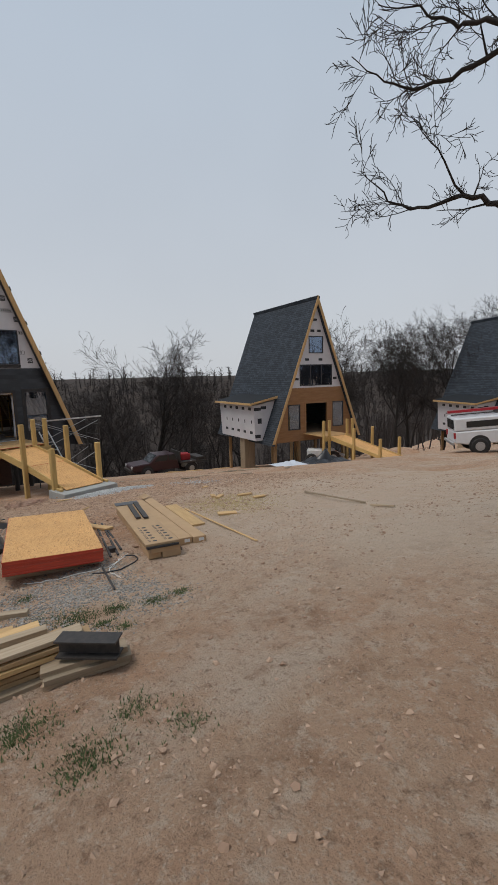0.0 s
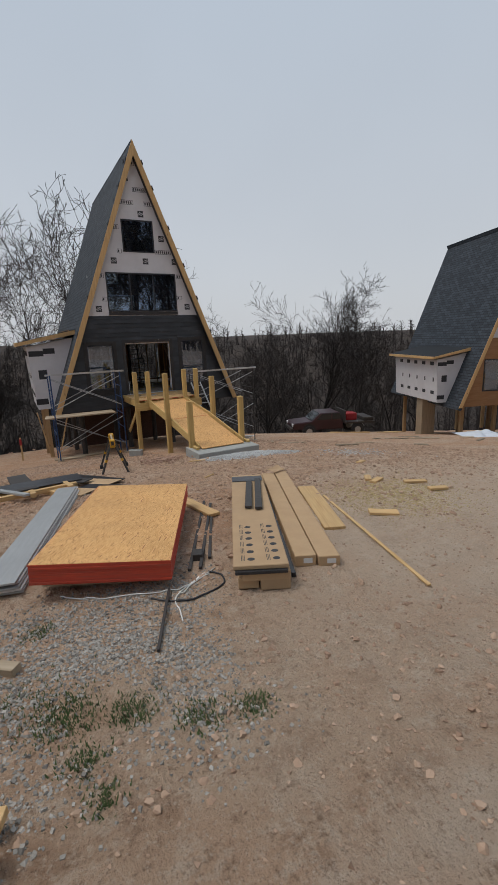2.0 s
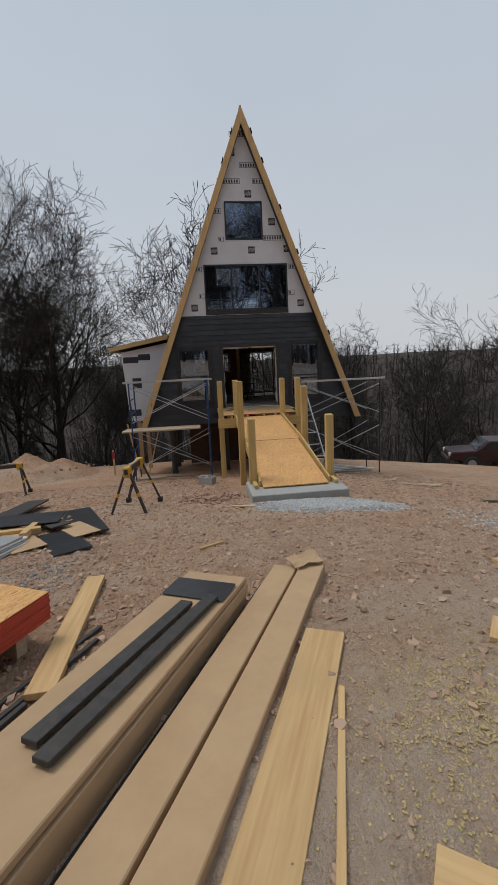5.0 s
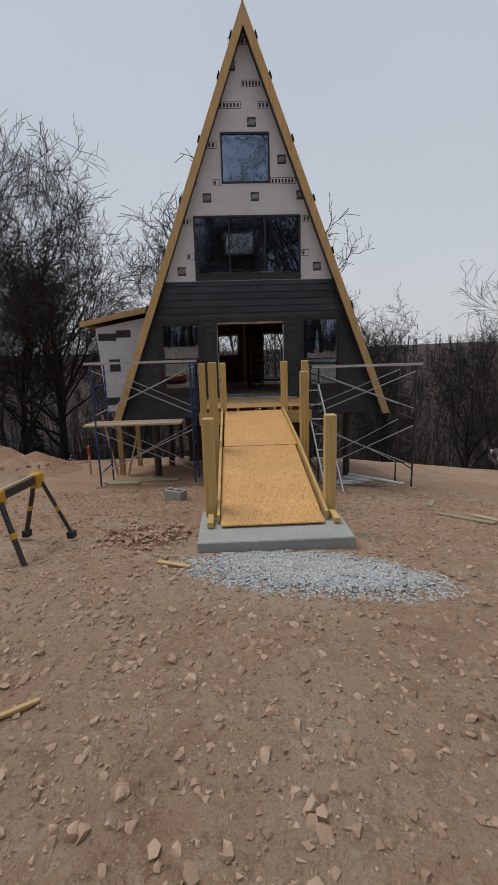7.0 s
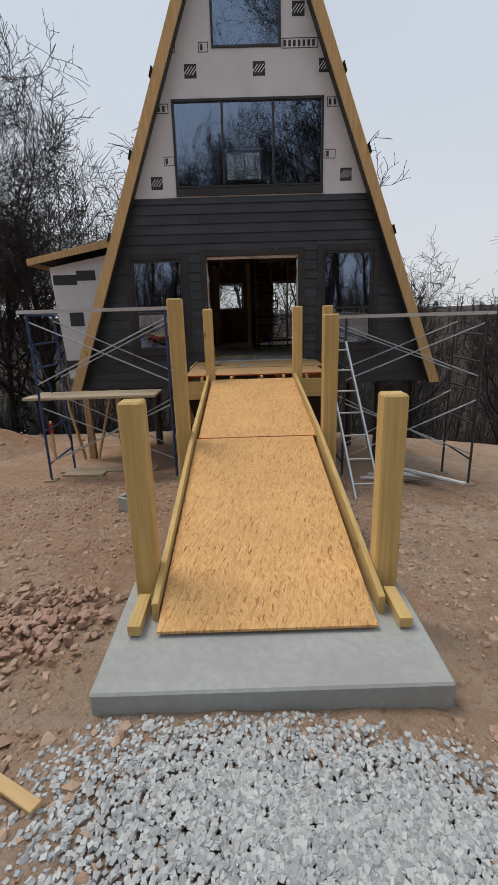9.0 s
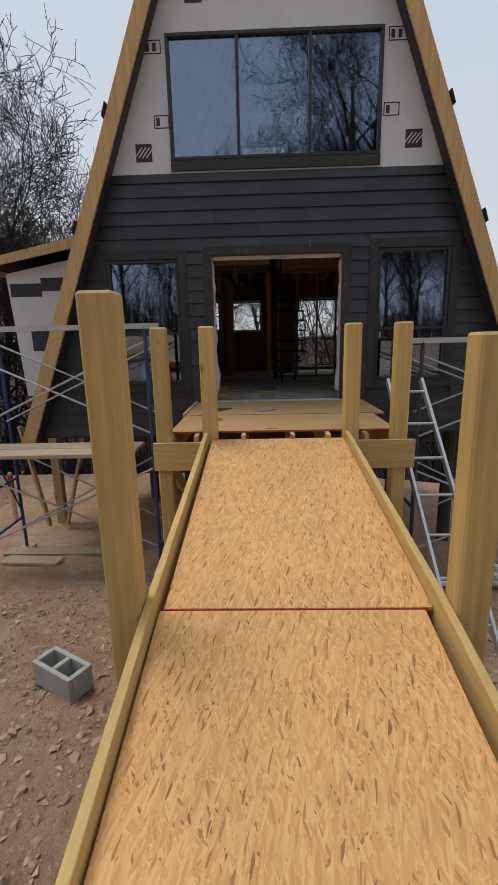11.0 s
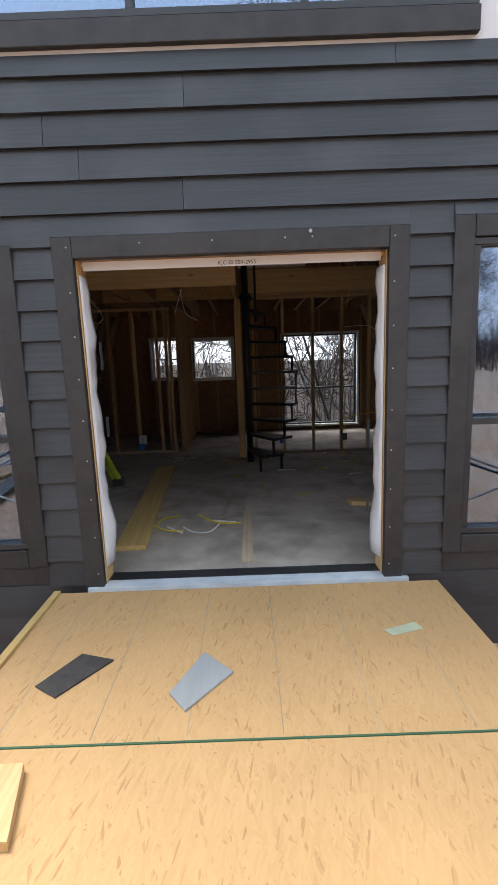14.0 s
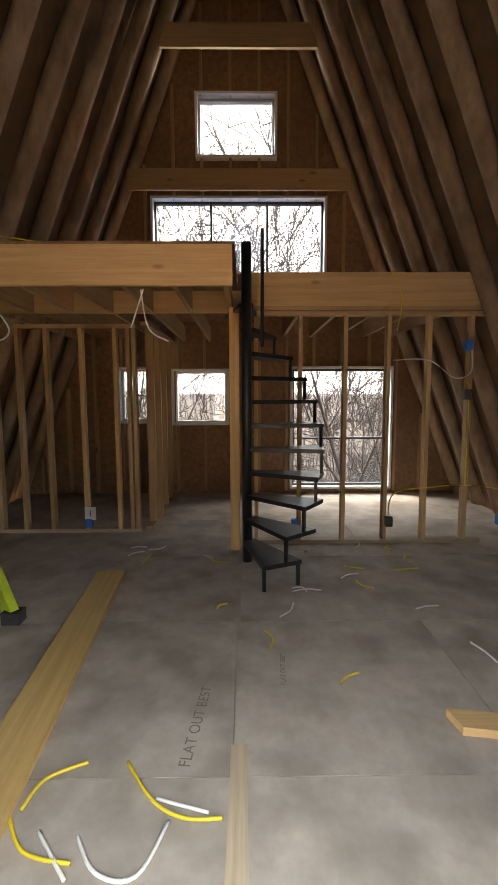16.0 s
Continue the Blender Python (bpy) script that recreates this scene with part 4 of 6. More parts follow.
# ---------- deck and ramp ----------
def build_ramp():
    r = thing("entrance_ramp", Matrix.Translation((-14.3, 8.0, -1.2)), "sloping strand board ramp on treated timber stringers", "ramp")
    inv = Matrix.Translation((14.3, -8.0, 1.2))

    def put(name, bm, material, label="", bevel=0.0):
        bm.transform(inv)
        return part(name, bm, material, r, label, bevel)
    put("sheet", slab([(-11.86, -0.778), (-14.315, -0.358), (-14.315, -0.372), (-11.86, -0.794)], 7.385, 8.605, axis="y"), M_OSB, "orange-tan strand board sheet")
    put("sheet", slab([(-14.322, -0.35), (-16.60, -0.055), (-16.60, -0.071), (-14.322, -0.366)], 7.405, 8.64, axis="y"), M_OSB, "orange-tan strand board sheet")
    put("sheet_edge", slab([(-14.318, -0.352), (-14.320, -0.352), (-14.320, -0.370), (-14.318, -0.370)], 7.40, 8.62, axis="y"), M_RED, "red-painted sheet edge")
    for y0, y1 in ((7.335, 7.373), (8.645, 8.683)):
        put("stringer", slab([(-12.0, -0.86), (-12.0, -0.70), (-14.3, -0.27), (-16.56, 0.02), (-16.56, -0.22), (-14.3, -0.52)], y0, y1, axis="y"), M_TREAT["x"], "", 0.003)
    for y in (7.5, 7.83, 8.16, 8.49):
        put("joist", slab([(-11.92, -0.86), (-11.92, -0.80), (-14.3, -0.376), (-16.5, -0.082), (-16.5, -0.22), (-14.3, -0.52)], y - 0.019, y + 0.019, axis="y"), M_TREAT["x"])
    for x, y, top in ((-12.3, 7.262, 0.43), (-12.3, 8.757, 0.43), (-14.25, 7.262, 1.05), (-14.25, 8.757, 0.87)):
        zb = ground_z(x, y) - 0.1
        bm = box(x - 0.07, x + 0.07, y - 0.07, y + 0.07, zb, top)
        put("post", bm, M_TREAT["z"], "greenish-yellow treated timber post", 0.012)
    for y in (7.262, 8.757):
        put("foot_block", box(-12.16, -11.86, y - 0.035, y + 0.035, -0.80, -0.74), M_TREAT["x"])
    d = thing("deck", Matrix.Translation((-17.7, 8.1, -1.9)), "raised timber deck sheeted in plywood before the doorway", "deck")
    inv2 = Matrix.Translation((17.7, -8.1, 1.9))

    def putd(name, bm, material, label="", bevel=0.0):
        bm.transform(inv2)
        return part(name, bm, material, d, label, bevel)
    putd("sheet", box(-17.655, -16.73, 6.98, 9.16, -0.018, 0.0), M_PLY, "strand board deck sheet")
    putd("sheet", box(-18.80, -17.665, 6.98, 9.30, -0.016, 0.002), M_PLY, "pale plywood deck sheet")
    putd("sheet_edge", box(-16.73, -16.727, 6.98, 9.16, -0.018, -0.001), M_RED, "red-painted sheet edge")
    putd("sheet_edge", box(-17.664, -17.656, 7.04, 9.16, -0.017, 0.004), mat("green_edge", (0.04, 0.12, 0.06), 0.7), "green-painted sheet edge")
    putd("nailer", box(-18.8, -17.7, 6.94, 6.978, -0.1, 0.02), M_TREAT["x"])
    for y in (7.0, 7.25, 7.70, 8.165, 8.5, 8.85, 9.13):
        putd("joist", box(-18.78, -16.58, y - 0.019, y + 0.019, -0.24, -0.02), M_TREAT["x"])
    for a, b in ((6.85, 7.33), (8.69, 9.29)):
        putd("rim_board", box(-16.575, -16.535, a, b, -0.34, -0.07), M_TREAT["y"], "", 0.003)
    putd("rim_board", box(-16.575, -16.54, 7.34, 8.68, -0.30, -0.08), M_TREAT["y"], "", 0.003)
    for y in (6.945, 7.385, 8.71, 9.16):
        zb = ground_z(-16.66, y) - 0.1 if y in (6.945, 9.16) else -0.34
        bm = box(-16.725, -16.582, y - 0.07, y + 0.07, zb, 0.985)
        putd("post", bm, M_TREAT["z"], "greenish-yellow treated timber post", 0.014)
    putd("brace", beam((-18.2, 6.95, -1.3), (-16.7, 6.95, -0.3), 0.04, 0.14), M_TREAT["x"])


build_ramp()
sl = thing("concrete_pad", Matrix.Translation((-11.9, 8.0, -0.95)), "grey concrete landing pad at the ramp's foot", "slab")
part("pad", box(-0.55, 0.42, -0.87, 0.87, -0.2, 0.135), M_CONC, sl, bevel=0.012)

far_house(pose(-15.42, 27.01, -1.48, 0, 0, -21.1), "neighbouring houses")
far_house(pose(-4.5, 40.35, -2.2, 0, 0, -40), "neighbouring houses")

# ---------- trees ----------
def tube_into(verts, faces, pts, rads, sides):
    base = len(verts)
    side = None
    for i, p in enumerate(pts):
        d = (pts[min(i + 1, len(pts) - 1)] - pts[max(i - 1, 0)]).normalized()
        if side is None:
            side = d.cross(Vector((0.37, 0.21, 0.9)))
            side = side.normalized() if side.length > 1e-3 else Vector((1, 0, 0))
        side = (side - d * side.dot(d)).normalized()
        up = d.cross(side)
        for k in range(sides):
            a = 2 * math.pi * k / sides
            verts.append(tuple(p + (side * math.cos(a) + up * math.sin(a)) * rads[i]))
    for i in range(len(pts) - 1):
        for k in range(sides):
            q = (k + 1) % sides
            faces.append((base + i * sides + k, base + i * sides + q, base + (i + 1) * sides + q, base + (i + 1) * sides + k))


def grow(rnd, start, way, length, radius, level, counts, big, small, lift=0.15, least=0.0115):
    """One limb with its side limbs, level by level; thick limbs go to big, fine ones to small."""
    n = 7 if level == 0 else 5 if level == 1 else 4 if level == 2 else 3
    pts, rads, d = [start], [radius], way.normalized()
    for i in range(n):
        wob = 0.07 if level == 0 else 0.18 if level < 3 else 0.28
        d = (d + Vector((rnd.gauss(0, wob), rnd.gauss(0, wob), rnd.gauss(lift * (0.6 if level < 2 else 0.15), wob * 0.8)))).normalized()
        pts.append(pts[-1] + d * (length / n))
        rads.append(radius * (1 - 0.82 * (i + 1) / n))
    dest = big if level <= 1 else small
    tube_into(dest[0], dest[1], pts, [max(r, least) for r in rads], 7 if level == 0 else 5 if level == 1 else 3)
    if level >= len(counts):
        return
    for k in range(counts[level]):
        f = (0.28 if level == 0 else 0.2) + (0.78 if level else 0.7) * (k + rnd.random() * 0.8) / counts[level]
        f = min(f, 0.98)
        i = min(int(f * n), n - 1)
        p = pts[i].lerp(pts[i + 1], f * n - i)
        ax = (pts[i + 1] - pts[i]).normalized()
        az = rnd.random() * 2 * math.pi + k * 2.4
        s = ax.cross(Vector((math.cos(az), math.sin(az), 0.3))).normalized()
        tilt = rnd.uniform(0.45, 0.95)
        way2 = ax * math.cos(tilt) + s * math.sin(tilt)
        ln = length * (rnd.uniform(0.5, 0.75) * (1.1 - 0.55 * f) if level == 0 else rnd.uniform(0.35, 0.6))
        grow(rnd, p, way2, ln, max(least, rads[i] * rnd.uniform(0.4, 0.58)), level + 1, counts, big, small, lift, least)


def meshed(name, data, material):
    me = bpy.data.meshes.new(name)
    me.from_pydata(data[0], [], data[1])
    me.materials.append(material)
    for p in me.polygons:
        p.use_smooth = True
    return me


def bare_tree(seed, height, counts, radius, lean=(0, 0), lift=0.15):
    rnd = random.Random(seed)
    big, small = ([], []), ([], [])
    grow(rnd, Vector((0, 0, -0.3)), Vector((lean[0], lean[1], 1)), height, radius, 0, counts, big, small, lift)
    t = thing("bare_tree", Matrix.Identity(4), "leafless grey-brown tree with fine branching twigs", "tree", "bare trees round the clearing")
    for nm, data, ma in (("trunk", big, M_BARK), ("crown", small, M_TWIG)):
        new(nm, meshed(nm, data, ma)).parent = t
    return t


def stand(t, x, y, turn=0, s=1.0):
    t.matrix_world = pose(x, y, ground_z(x, y, False), 0, 0, turn) @ Matrix.Scale(s, 4)


TREES = [bare_tree(3, 14, (17, 9, 7, 4), 0.30, lift=0.16), bare_tree(11, 12, (18, 9, 6, 4), 0.24, lift=0.2), bare_tree(21, 15, (15, 9, 7, 4), 0.34, (0.08, 0.03), 0.18),
         bare_tree(35, 11, (12, 6, 5, 3), 0.11, lift=0.35)]
SPOTS = [(0, -33, -2.5, 0, 0.9), (2, -30, -7, 60, 0.86), (1, -36, -6, 0, 1.03), (0, -37, 1.5, 140, 0.65), (2, -40, -12, 20, 0.9), (1, -29, -12, 80, 0.95),
         (0, -26, -15, 200, 0.86), (2, -34, -17, 15, 0.86), (3, -31, -4.5, 40, 0.99), (1, -44, -2, 10, 0.84), (0, -46, 5, 50, 0.83), (3, -32, 12.2, 70, 1.0),
         (3, -33, 5.2, 140, 1.0), (3, -33.5, 14, 20, 0.85), (0, -39, 31, 0, 1.12), (1, -40, 26, 30, 0.83), (1, -47, 22, 90, 0.87), (2, -50, 33, 10, 0.78),
         (0, -45, 40, 70, 0.83), (1, -38, 44, 200, 0.83), (2, -44, 15, 250, 0.7), (3, -34, 37, 40, 0.91), (3, -33, 24, 60, 0.71), (1, -36, 18, 120, 0.75),
         (3, -31.5, 30, 130, 0.75), (0, -55, 12, 33, 0.74), (2, -58, 24, 75, 0.83), (1, -56, 45, 160, 0.83), (2, -13, 46, 0, 0.77), (0, -18, 47, 70, 0.81),
         (1, -9, 52, 20, 0.85), (3, -20, 41, 0, 0.94), (1, -25, 45, 110, 0.81), (3, -15, 43, 200, 0.85), (0, -28, 50, 10, 0.81), (2, -2, 58, 40, 0.85),
         (1, -20, 56, 60, 0.94), (2, 19, 10, 130, 0.95), (1, 16, 17, 60, 1.0), (2, 32, 14, 220, 1.0), (1, 24, 24, 90, 1.0), (0, 14, -12, 45, 1.0),
         (1, -31, -9.5, 15, 0.9), (0, -28, -10, 75, 0.82), (2, -35, -3.5, 95, 0.82), (1, -32, -14, 33, 0.86), (1, 28, 5, 0, 1.1), (3, -36.5, 9.2, 120, 1.35),
         (2, 12, 15.0, 40, 1.45), (1, 30, -8, 15, 1.1), (0, 34, -1, 65, 1.0), (2, 31, 8, 100, 1.0), (1, 38, 2, 140, 1.1), (0, 40, 19, 10, 1.0),
         (1, 37, 25, 70, 1.1), (2, 42, 30, 120, 1.0), (0, 33, 33, 160, 1.0), (1, 43, 10, 200, 1.1), (2, 28, -14, 230, 1.0), (1, 44, -6, 260, 1.1)]
used = set()
for k, x, y, turn, s in SPOTS:
    if k not in used:
        used.add(k)
        stand(TREES[k], x, y, turn, s)
    else:
        copy_thing(TREES[k], pose(x, y, ground_z(x, y, False), 0, 0, turn) @ Matrix.Scale(s, 4))
    bpy.context.view_layer.update()


def overhanging_tree():
    """The big bare tree whose long limbs reach over the track."""
    rnd = random.Random(8)
    big, small = ([], []), ([], [])
    x0, y0 = 0.9, 12.6
    base = Vector((0, 0, -0.3))
    tube_into(big[0], big[1], [base, Vector((0.1, 0, 3)), Vector((0.0, 0.2, 6)), Vector((0.3, 0.3, 9)), Vector((0.2, 0.2, 13))], [0.42, 0.36, 0.3, 0.22, 0.08], 10)
    for z, to, r in ((6.8, (1, 3, 2), 0.1), (8, (3, -1, 2), 0.1), (10, (-1, 3, 3), 0.09)):
        grow(rnd, Vector((0.1, 0.1, z)), Vector(to), Vector(to).length * 1.05, r, 1, (0, 9, 6, 4), big, small, 0.03)
    off = Vector((x0, y0, ground_z(x0, y0)))
    # three long crooked limbs over the track, each with its side twigs
    for r, pts in ((0.046, ((0.9, 9.5, 3.5), (-0.08, 6.93, 3.72), (-0.62, 6.73, 4.12), (-0.94, 6.6, 4.27), (-1.39, 6.49, 4.19), (-1.65, 6.33, 4.32), (-1.89, 6.1, 4.62))),
                   (0.043, ((0.9, 9.0, 5.4), (-0.12, 6.32, 5.3), (-0.58, 6.22, 5.33), (-0.97, 6.17, 5.23), (-1.29, 6.07, 5.21), (-1.55, 5.9, 5.31), (-1.78, 5.65, 5.52))),
                   (0.03, ((-0.12, 6.35, 5.25), (-0.66, 6.08, 5.53), (-0.93, 5.98, 5.57), (-1.18, 5.79, 5.71), (-1.48, 5.59, 5.8))),
                   (0.014, ((-0.94, 6.6, 4.27), (-1.15, 6.38, 4.68), (-1.36, 6.15, 5.02)))):
        ps = [Vector(p) - off for p in pts]
        fine = [ps[k].lerp(ps[k + 1], q / 4) + Vector((rnd.gauss(0, 0.012), rnd.gauss(0, 0.012), rnd.gauss(0, 0.014))) for k in range(len(ps) - 1) for q in range(4)] + [ps[-1]]
        n = len(fine)
        rads = [max(0.005, r * (1 - 0.92 * k / (n - 1))) for k in range(n)]
        tube_into(big[0], big[1], fine, rads, 6)
        for k in range(3, n - 1):
            if rnd.random() < 0.75:
                way = (fine[k + 1] - fine[k]).normalized() + Vector((rnd.gauss(0, 0.7), rnd.gauss(0, 0.5), rnd.gauss(0.1, 0.8)))
                grow(rnd, fine[k], way, rnd.uniform(0.25, 0.6), rads[k] * 0.5, 2, (0, 0, 5, 4), big, small, 0.1, 0.0035)
    for p in ((0.9, 9.5, 3.5), (0.9, 9.0, 5.4)):
        q = Vector(p) - off
        tube_into(big[0], big[1], [Vector((0.05, 0.1, q.z - 0.2)), q], [0.16, 0.046], 7)
    t = thing("overhanging_tree", Matrix.Translation((x0, y0, ground_z(x0, y0))), "large leafless tree with long limbs over the track", "tree")
    new("trunk", meshed("trunk", big, M_BARK)).parent = t
    new("crown", meshed("crown", small, M_BARK)).parent = t


overhanging_tree()


def far_woods():
    """Grey-brown woods that cover the valley and the hills beyond, as one mass of stems and thin twigs."""
    rnd = random.Random(77)
    v, f = [], []
    n = 0
    while n < 7500:
        r = 44 + 330 * rnd.random() ** 1.4
        a = radians(rnd.uniform(0, 360))
        x, y = -10 + r * math.cos(a), 12 + r * math.sin(a)
        if x > -31 and y < 58 and not (x > 38 or y < -40):
            continue
        n += 1
        z = ground_z(x, y, False)
        h = rnd.uniform(6, 13) if r < 120 else rnd.uniform(9, 14)
        w = 0.022 + 0.0007 * r
        top = Vector((x + rnd.gauss(0, 0.8), y + rnd.gauss(0, 0.8), z + h * 0.85))
        b = Vector((x, y, z - 0.2))
        tube_into(v, f, [b, b.lerp(top, 0.5) + Vector((rnd.gauss(0, 0.3), rnd.gauss(0, 0.3), 0)), top], [w * 1.9, w * 1.2, w * 0.3], 3)
        for k in range(15):
            p = b.lerp(top, rnd.uniform(0.28, 0.95))
            a2, e2 = rnd.random() * 6.283, rnd.uniform(0.1, 1.3)
            q = p + Vector((math.cos(a2) * math.cos(e2), math.sin(a2) * math.cos(e2), math.sin(e2))) * (h * rnd.uniform(0.14, 0.32))
            tube_into(v, f, [p, q], [w * 0.6, w * 0.2], 3)
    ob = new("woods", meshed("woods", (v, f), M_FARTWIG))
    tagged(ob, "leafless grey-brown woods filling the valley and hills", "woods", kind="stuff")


far_woods()


def undergrowth():
    """Dark brush and evergreen at the wood's edge."""
    rnd = random.Random(5)
    v, f = [], []
    for i in range(420):
        x, y = rnd.uniform(-42, -31), rnd.choice((rnd.uniform(-22, 3), rnd.uniform(-22, 60)))
        z = ground_z(x, y, False)
        for k in range(9):
            p = Vector((x + rnd.gauss(0, 0.7), y + rnd.gauss(0, 0.7), z - 0.1))
            q = p + Vector((rnd.gauss(0, 0.5), rnd.gauss(0, 0.5), rnd.uniform(1.2, 4.2)))
            tube_into(v, f, [p, p.lerp(q, 0.5) + Vector((rnd.gauss(0, 0.15), rnd.gauss(0, 0.15), 0)), q], [0.03, 0.022, 0.008], 3)
    tagged(new("undergrowth", meshed("undergrowth", (v, f), M_TWIG)), "thin brown brush along the wood's edge", "brush", kind="stuff")
    for j, (x, y, h) in enumerate(((-35, -9, 5), (-37, -13, 6), (-34.5, -14, 4.5), (-38, -8.5, 5.5), (-34, -4.5, 4), (-33.5, -17.5, 5))):
        v, f = [], []
        for i in range(700):
            t = rnd.random() ** 0.7
            rr = (1 - t) * h * 0.42 * rnd.uniform(0.4, 1) + 0.1
            a = rnd.random() * 6.283
            p = Vector((rr * math.cos(a), rr * math.sin(a), 0.3 + t * (h - 0.4)))
            d = Vector((math.cos(a), math.sin(a), rnd.uniform(-0.4, 0.2))) * rnd.uniform(0.2, 0.45)
            s = Vector((-math.sin(a), math.cos(a), rnd.uniform(-0.3, 0.3))) * 0.09
            b = len(v)
            v.extend([tuple(p - s), tuple(p + s), tuple(p + d)])
            f.append((b, b + 1, b + 2))
        e = thing("evergreen_tree", Matrix.Translation((x, y, ground_z(x, y, False))), "small dark evergreen at the wood's edge", "tree", "evergreens at the wood's edge")
        me = bpy.data.meshes.new("crown"); me.from_pydata(v, [], f); me.materials.append(M_PINENEEDLE)
        new("crown", me).parent = e
        part("trunk", pipe([(0, 0, -0.2), (0, 0, h * 0.8)], [0.09, 0.02], None, 6), M_BARK, e)


undergrowth()

# ---------- printed marks on the house wrap ----------
def wrap_marks():
    w = bpy.data.objects["wall_front"]
    squares = ((416, 124), (449, 218), (500, 283), (368, 350), (452, 349), (533, 347), (317, 483), (562, 478))
    words = ((428, 84, 30), (451, 153, 36), (399, 153, 12), (407, 189, 50), (471, 189, 22), (374, 257, 28), (502, 321, 44), (385, 323, 12), (345, 323, 12), (327, 393, 22), (547, 390, 22), (335, 456, 14), (541, 452, 14))

    def place(px, py):
        z = 4.504 + (383 - py) / (80.3 if py < 383 else 77.8)
        return (6.768 + (px - 342) / 71.5) - 8.11, z
    for px, py in squares:
        y, z = place(px, py)
        s = 0.105
        sq = part("square_mark", box(0.001, 0.003, y - s, y + s, z - s, z + s), M_INK, w, "black square print on the wrap")
        bm = bmesh.new()
        for k in range(4):
            o = -0.075 + k * 0.05
            bm2 = beam((0.0042, y + o - 0.045, z - 0.055), (0.0042, y + o + 0.055, z + 0.065), 0.001, 0.014, bm, up=(0, -0.7, 0.7))
        part("bars", bm, M_WRAP, sq)
    for px, py, wd in words:
        y, z = place(px, py)
        hw, hh = wd / 71.5 / 2, 0.075
        bm = bmesh.new()
        for a, b, c, d in ((y - hw, y + hw, z + hh - 0.012, z + hh), (y - hw, y + hw, z - hh, z - hh + 0.012), (y - hw, y - hw + 0.012, z - hh + 0.012, z + hh - 0.012), (y + hw - 0.012, y + hw, z - hh + 0.012, z + hh - 0.012)):
            box(0.001, 0.003, a, b, c, d, bm)
        n = max(1, int((2 * hw - 0.05) / 0.075))
        for k in range(n):
            a = y - hw + 0.03 + k * (2 * hw - 0.05) / n
            box(0.001, 0.003, a, a + 0.045, z - 0.045, z + 0.045, bm)
            box(0.0032, 0.0036, a + 0.015, a + 0.032, z - 0.03, z - 0.006, bm)
        part("word_mark", bm, M_INK, w, "boxed black print on the wrap")
    for s, y, z, h in ((-1, DOOR[0], 1.35, 0.16), (-1, DOOR[0], 0.95, 0.12), (1, DOOR[1], 0.82, 0.18), (1, DOOR[1], 0.42, 0.12)):
        part("print", box(-0.07, -0.03, y - s * 0.085 - 0.002, y - s * 0.085 + 0.002, z, z + h), M_INK, w)


wrap_marks()

# ---------- scaffolds and ladder ----------
def scaffold(y0, y1, x0, x1, top, plank_z, paint, label, bars):
    s = thing("scaffold", Matrix.Translation(((x0 + x1) / 2, (y0 + y1) / 2, ground_z((x0 + x1) / 2, (y0 + y1) / 2))), label, "scaffold", "scaffolds at the front wall")
    inv = s.matrix_world.inverted()

    def put(name, bm, ma, lab=""):
        bm.transform(inv)
        return part(name, bm, ma, s, lab, smooth=False)
    for y in (y0, y1):
        for x in (x0, x1):
            put("upright", pipe([(x, y, ground_z(x, y) - 0.02), (x, y, top)], 0.022, None, 8), paint)
            put("foot", box(x - 0.1, x + 0.1, y - 0.1, y + 0.1, ground_z(x, y) - 0.02, ground_z(x, y) + 0.03), M_OLDWOOD["y"])
        for z in bars:
            put("rung", pipe([(x0, y, z), (x1, y, z)], 0.018, None, 8), paint)
        put("diagonal", pipe([(x0, y, bars[0] + 0.1), (x1, y, bars[-1] - 0.3)], 0.014, None, 6), paint)
    for x in (x0 + 0.03, x1 - 0.03):
        for za, zb in ((top - 0.15, plank_z + 0.25), (plank_z - 0.15, ground_z(x, y0) + 0.35)):
            put("cross_brace", pipe([(x, y0, za), (x, y1, zb)], 0.012, None, 6), M_GALV)
            put("cross_brace", pipe([(x + 0.03, y0, zb), (x + 0.03, y1, za)], 0.012, None, 6), M_GALV)
    put("guard_bar", box(x1 - 0.05, x1 + 0.02, y0 - 0.15, y1 + 0.15, top - 0.02, top + 0.035), M_ALU, "grey aluminium bar")
    return s


scaffold(4.35, 6.62, -18.55, -17.45, 1.02, -0.42, M_BLUE, "blue tubular scaffold frames with cross braces and planks", (-1.6, -1.0, -0.5, 0.1, 0.5, 0.98))
sp = thing("scaffold_plank", Matrix.Translation((-17.6, 5.4, -0.42)), "weathered plank laid across the scaffold", "plank")
part("board", box(-0.16, 0.16, -1.35, 0.95, -0.02, 0.025), M_OLDWOOD["y"], sp, bevel=0.004)
part("board", box(-0.5, -0.2, -1.3, 0.95, -0.02, 0.022), M_OLDWOOD["y"], sp, bevel=0.004)
scaffold(9.62, 11.95, -18.55, -17.45, 0.80, -0.5, M_STEEL, "dark tubular scaffold frames with cross braces", (-1.75, -1.1, -0.5, 0.0, 0.45, 0.78))


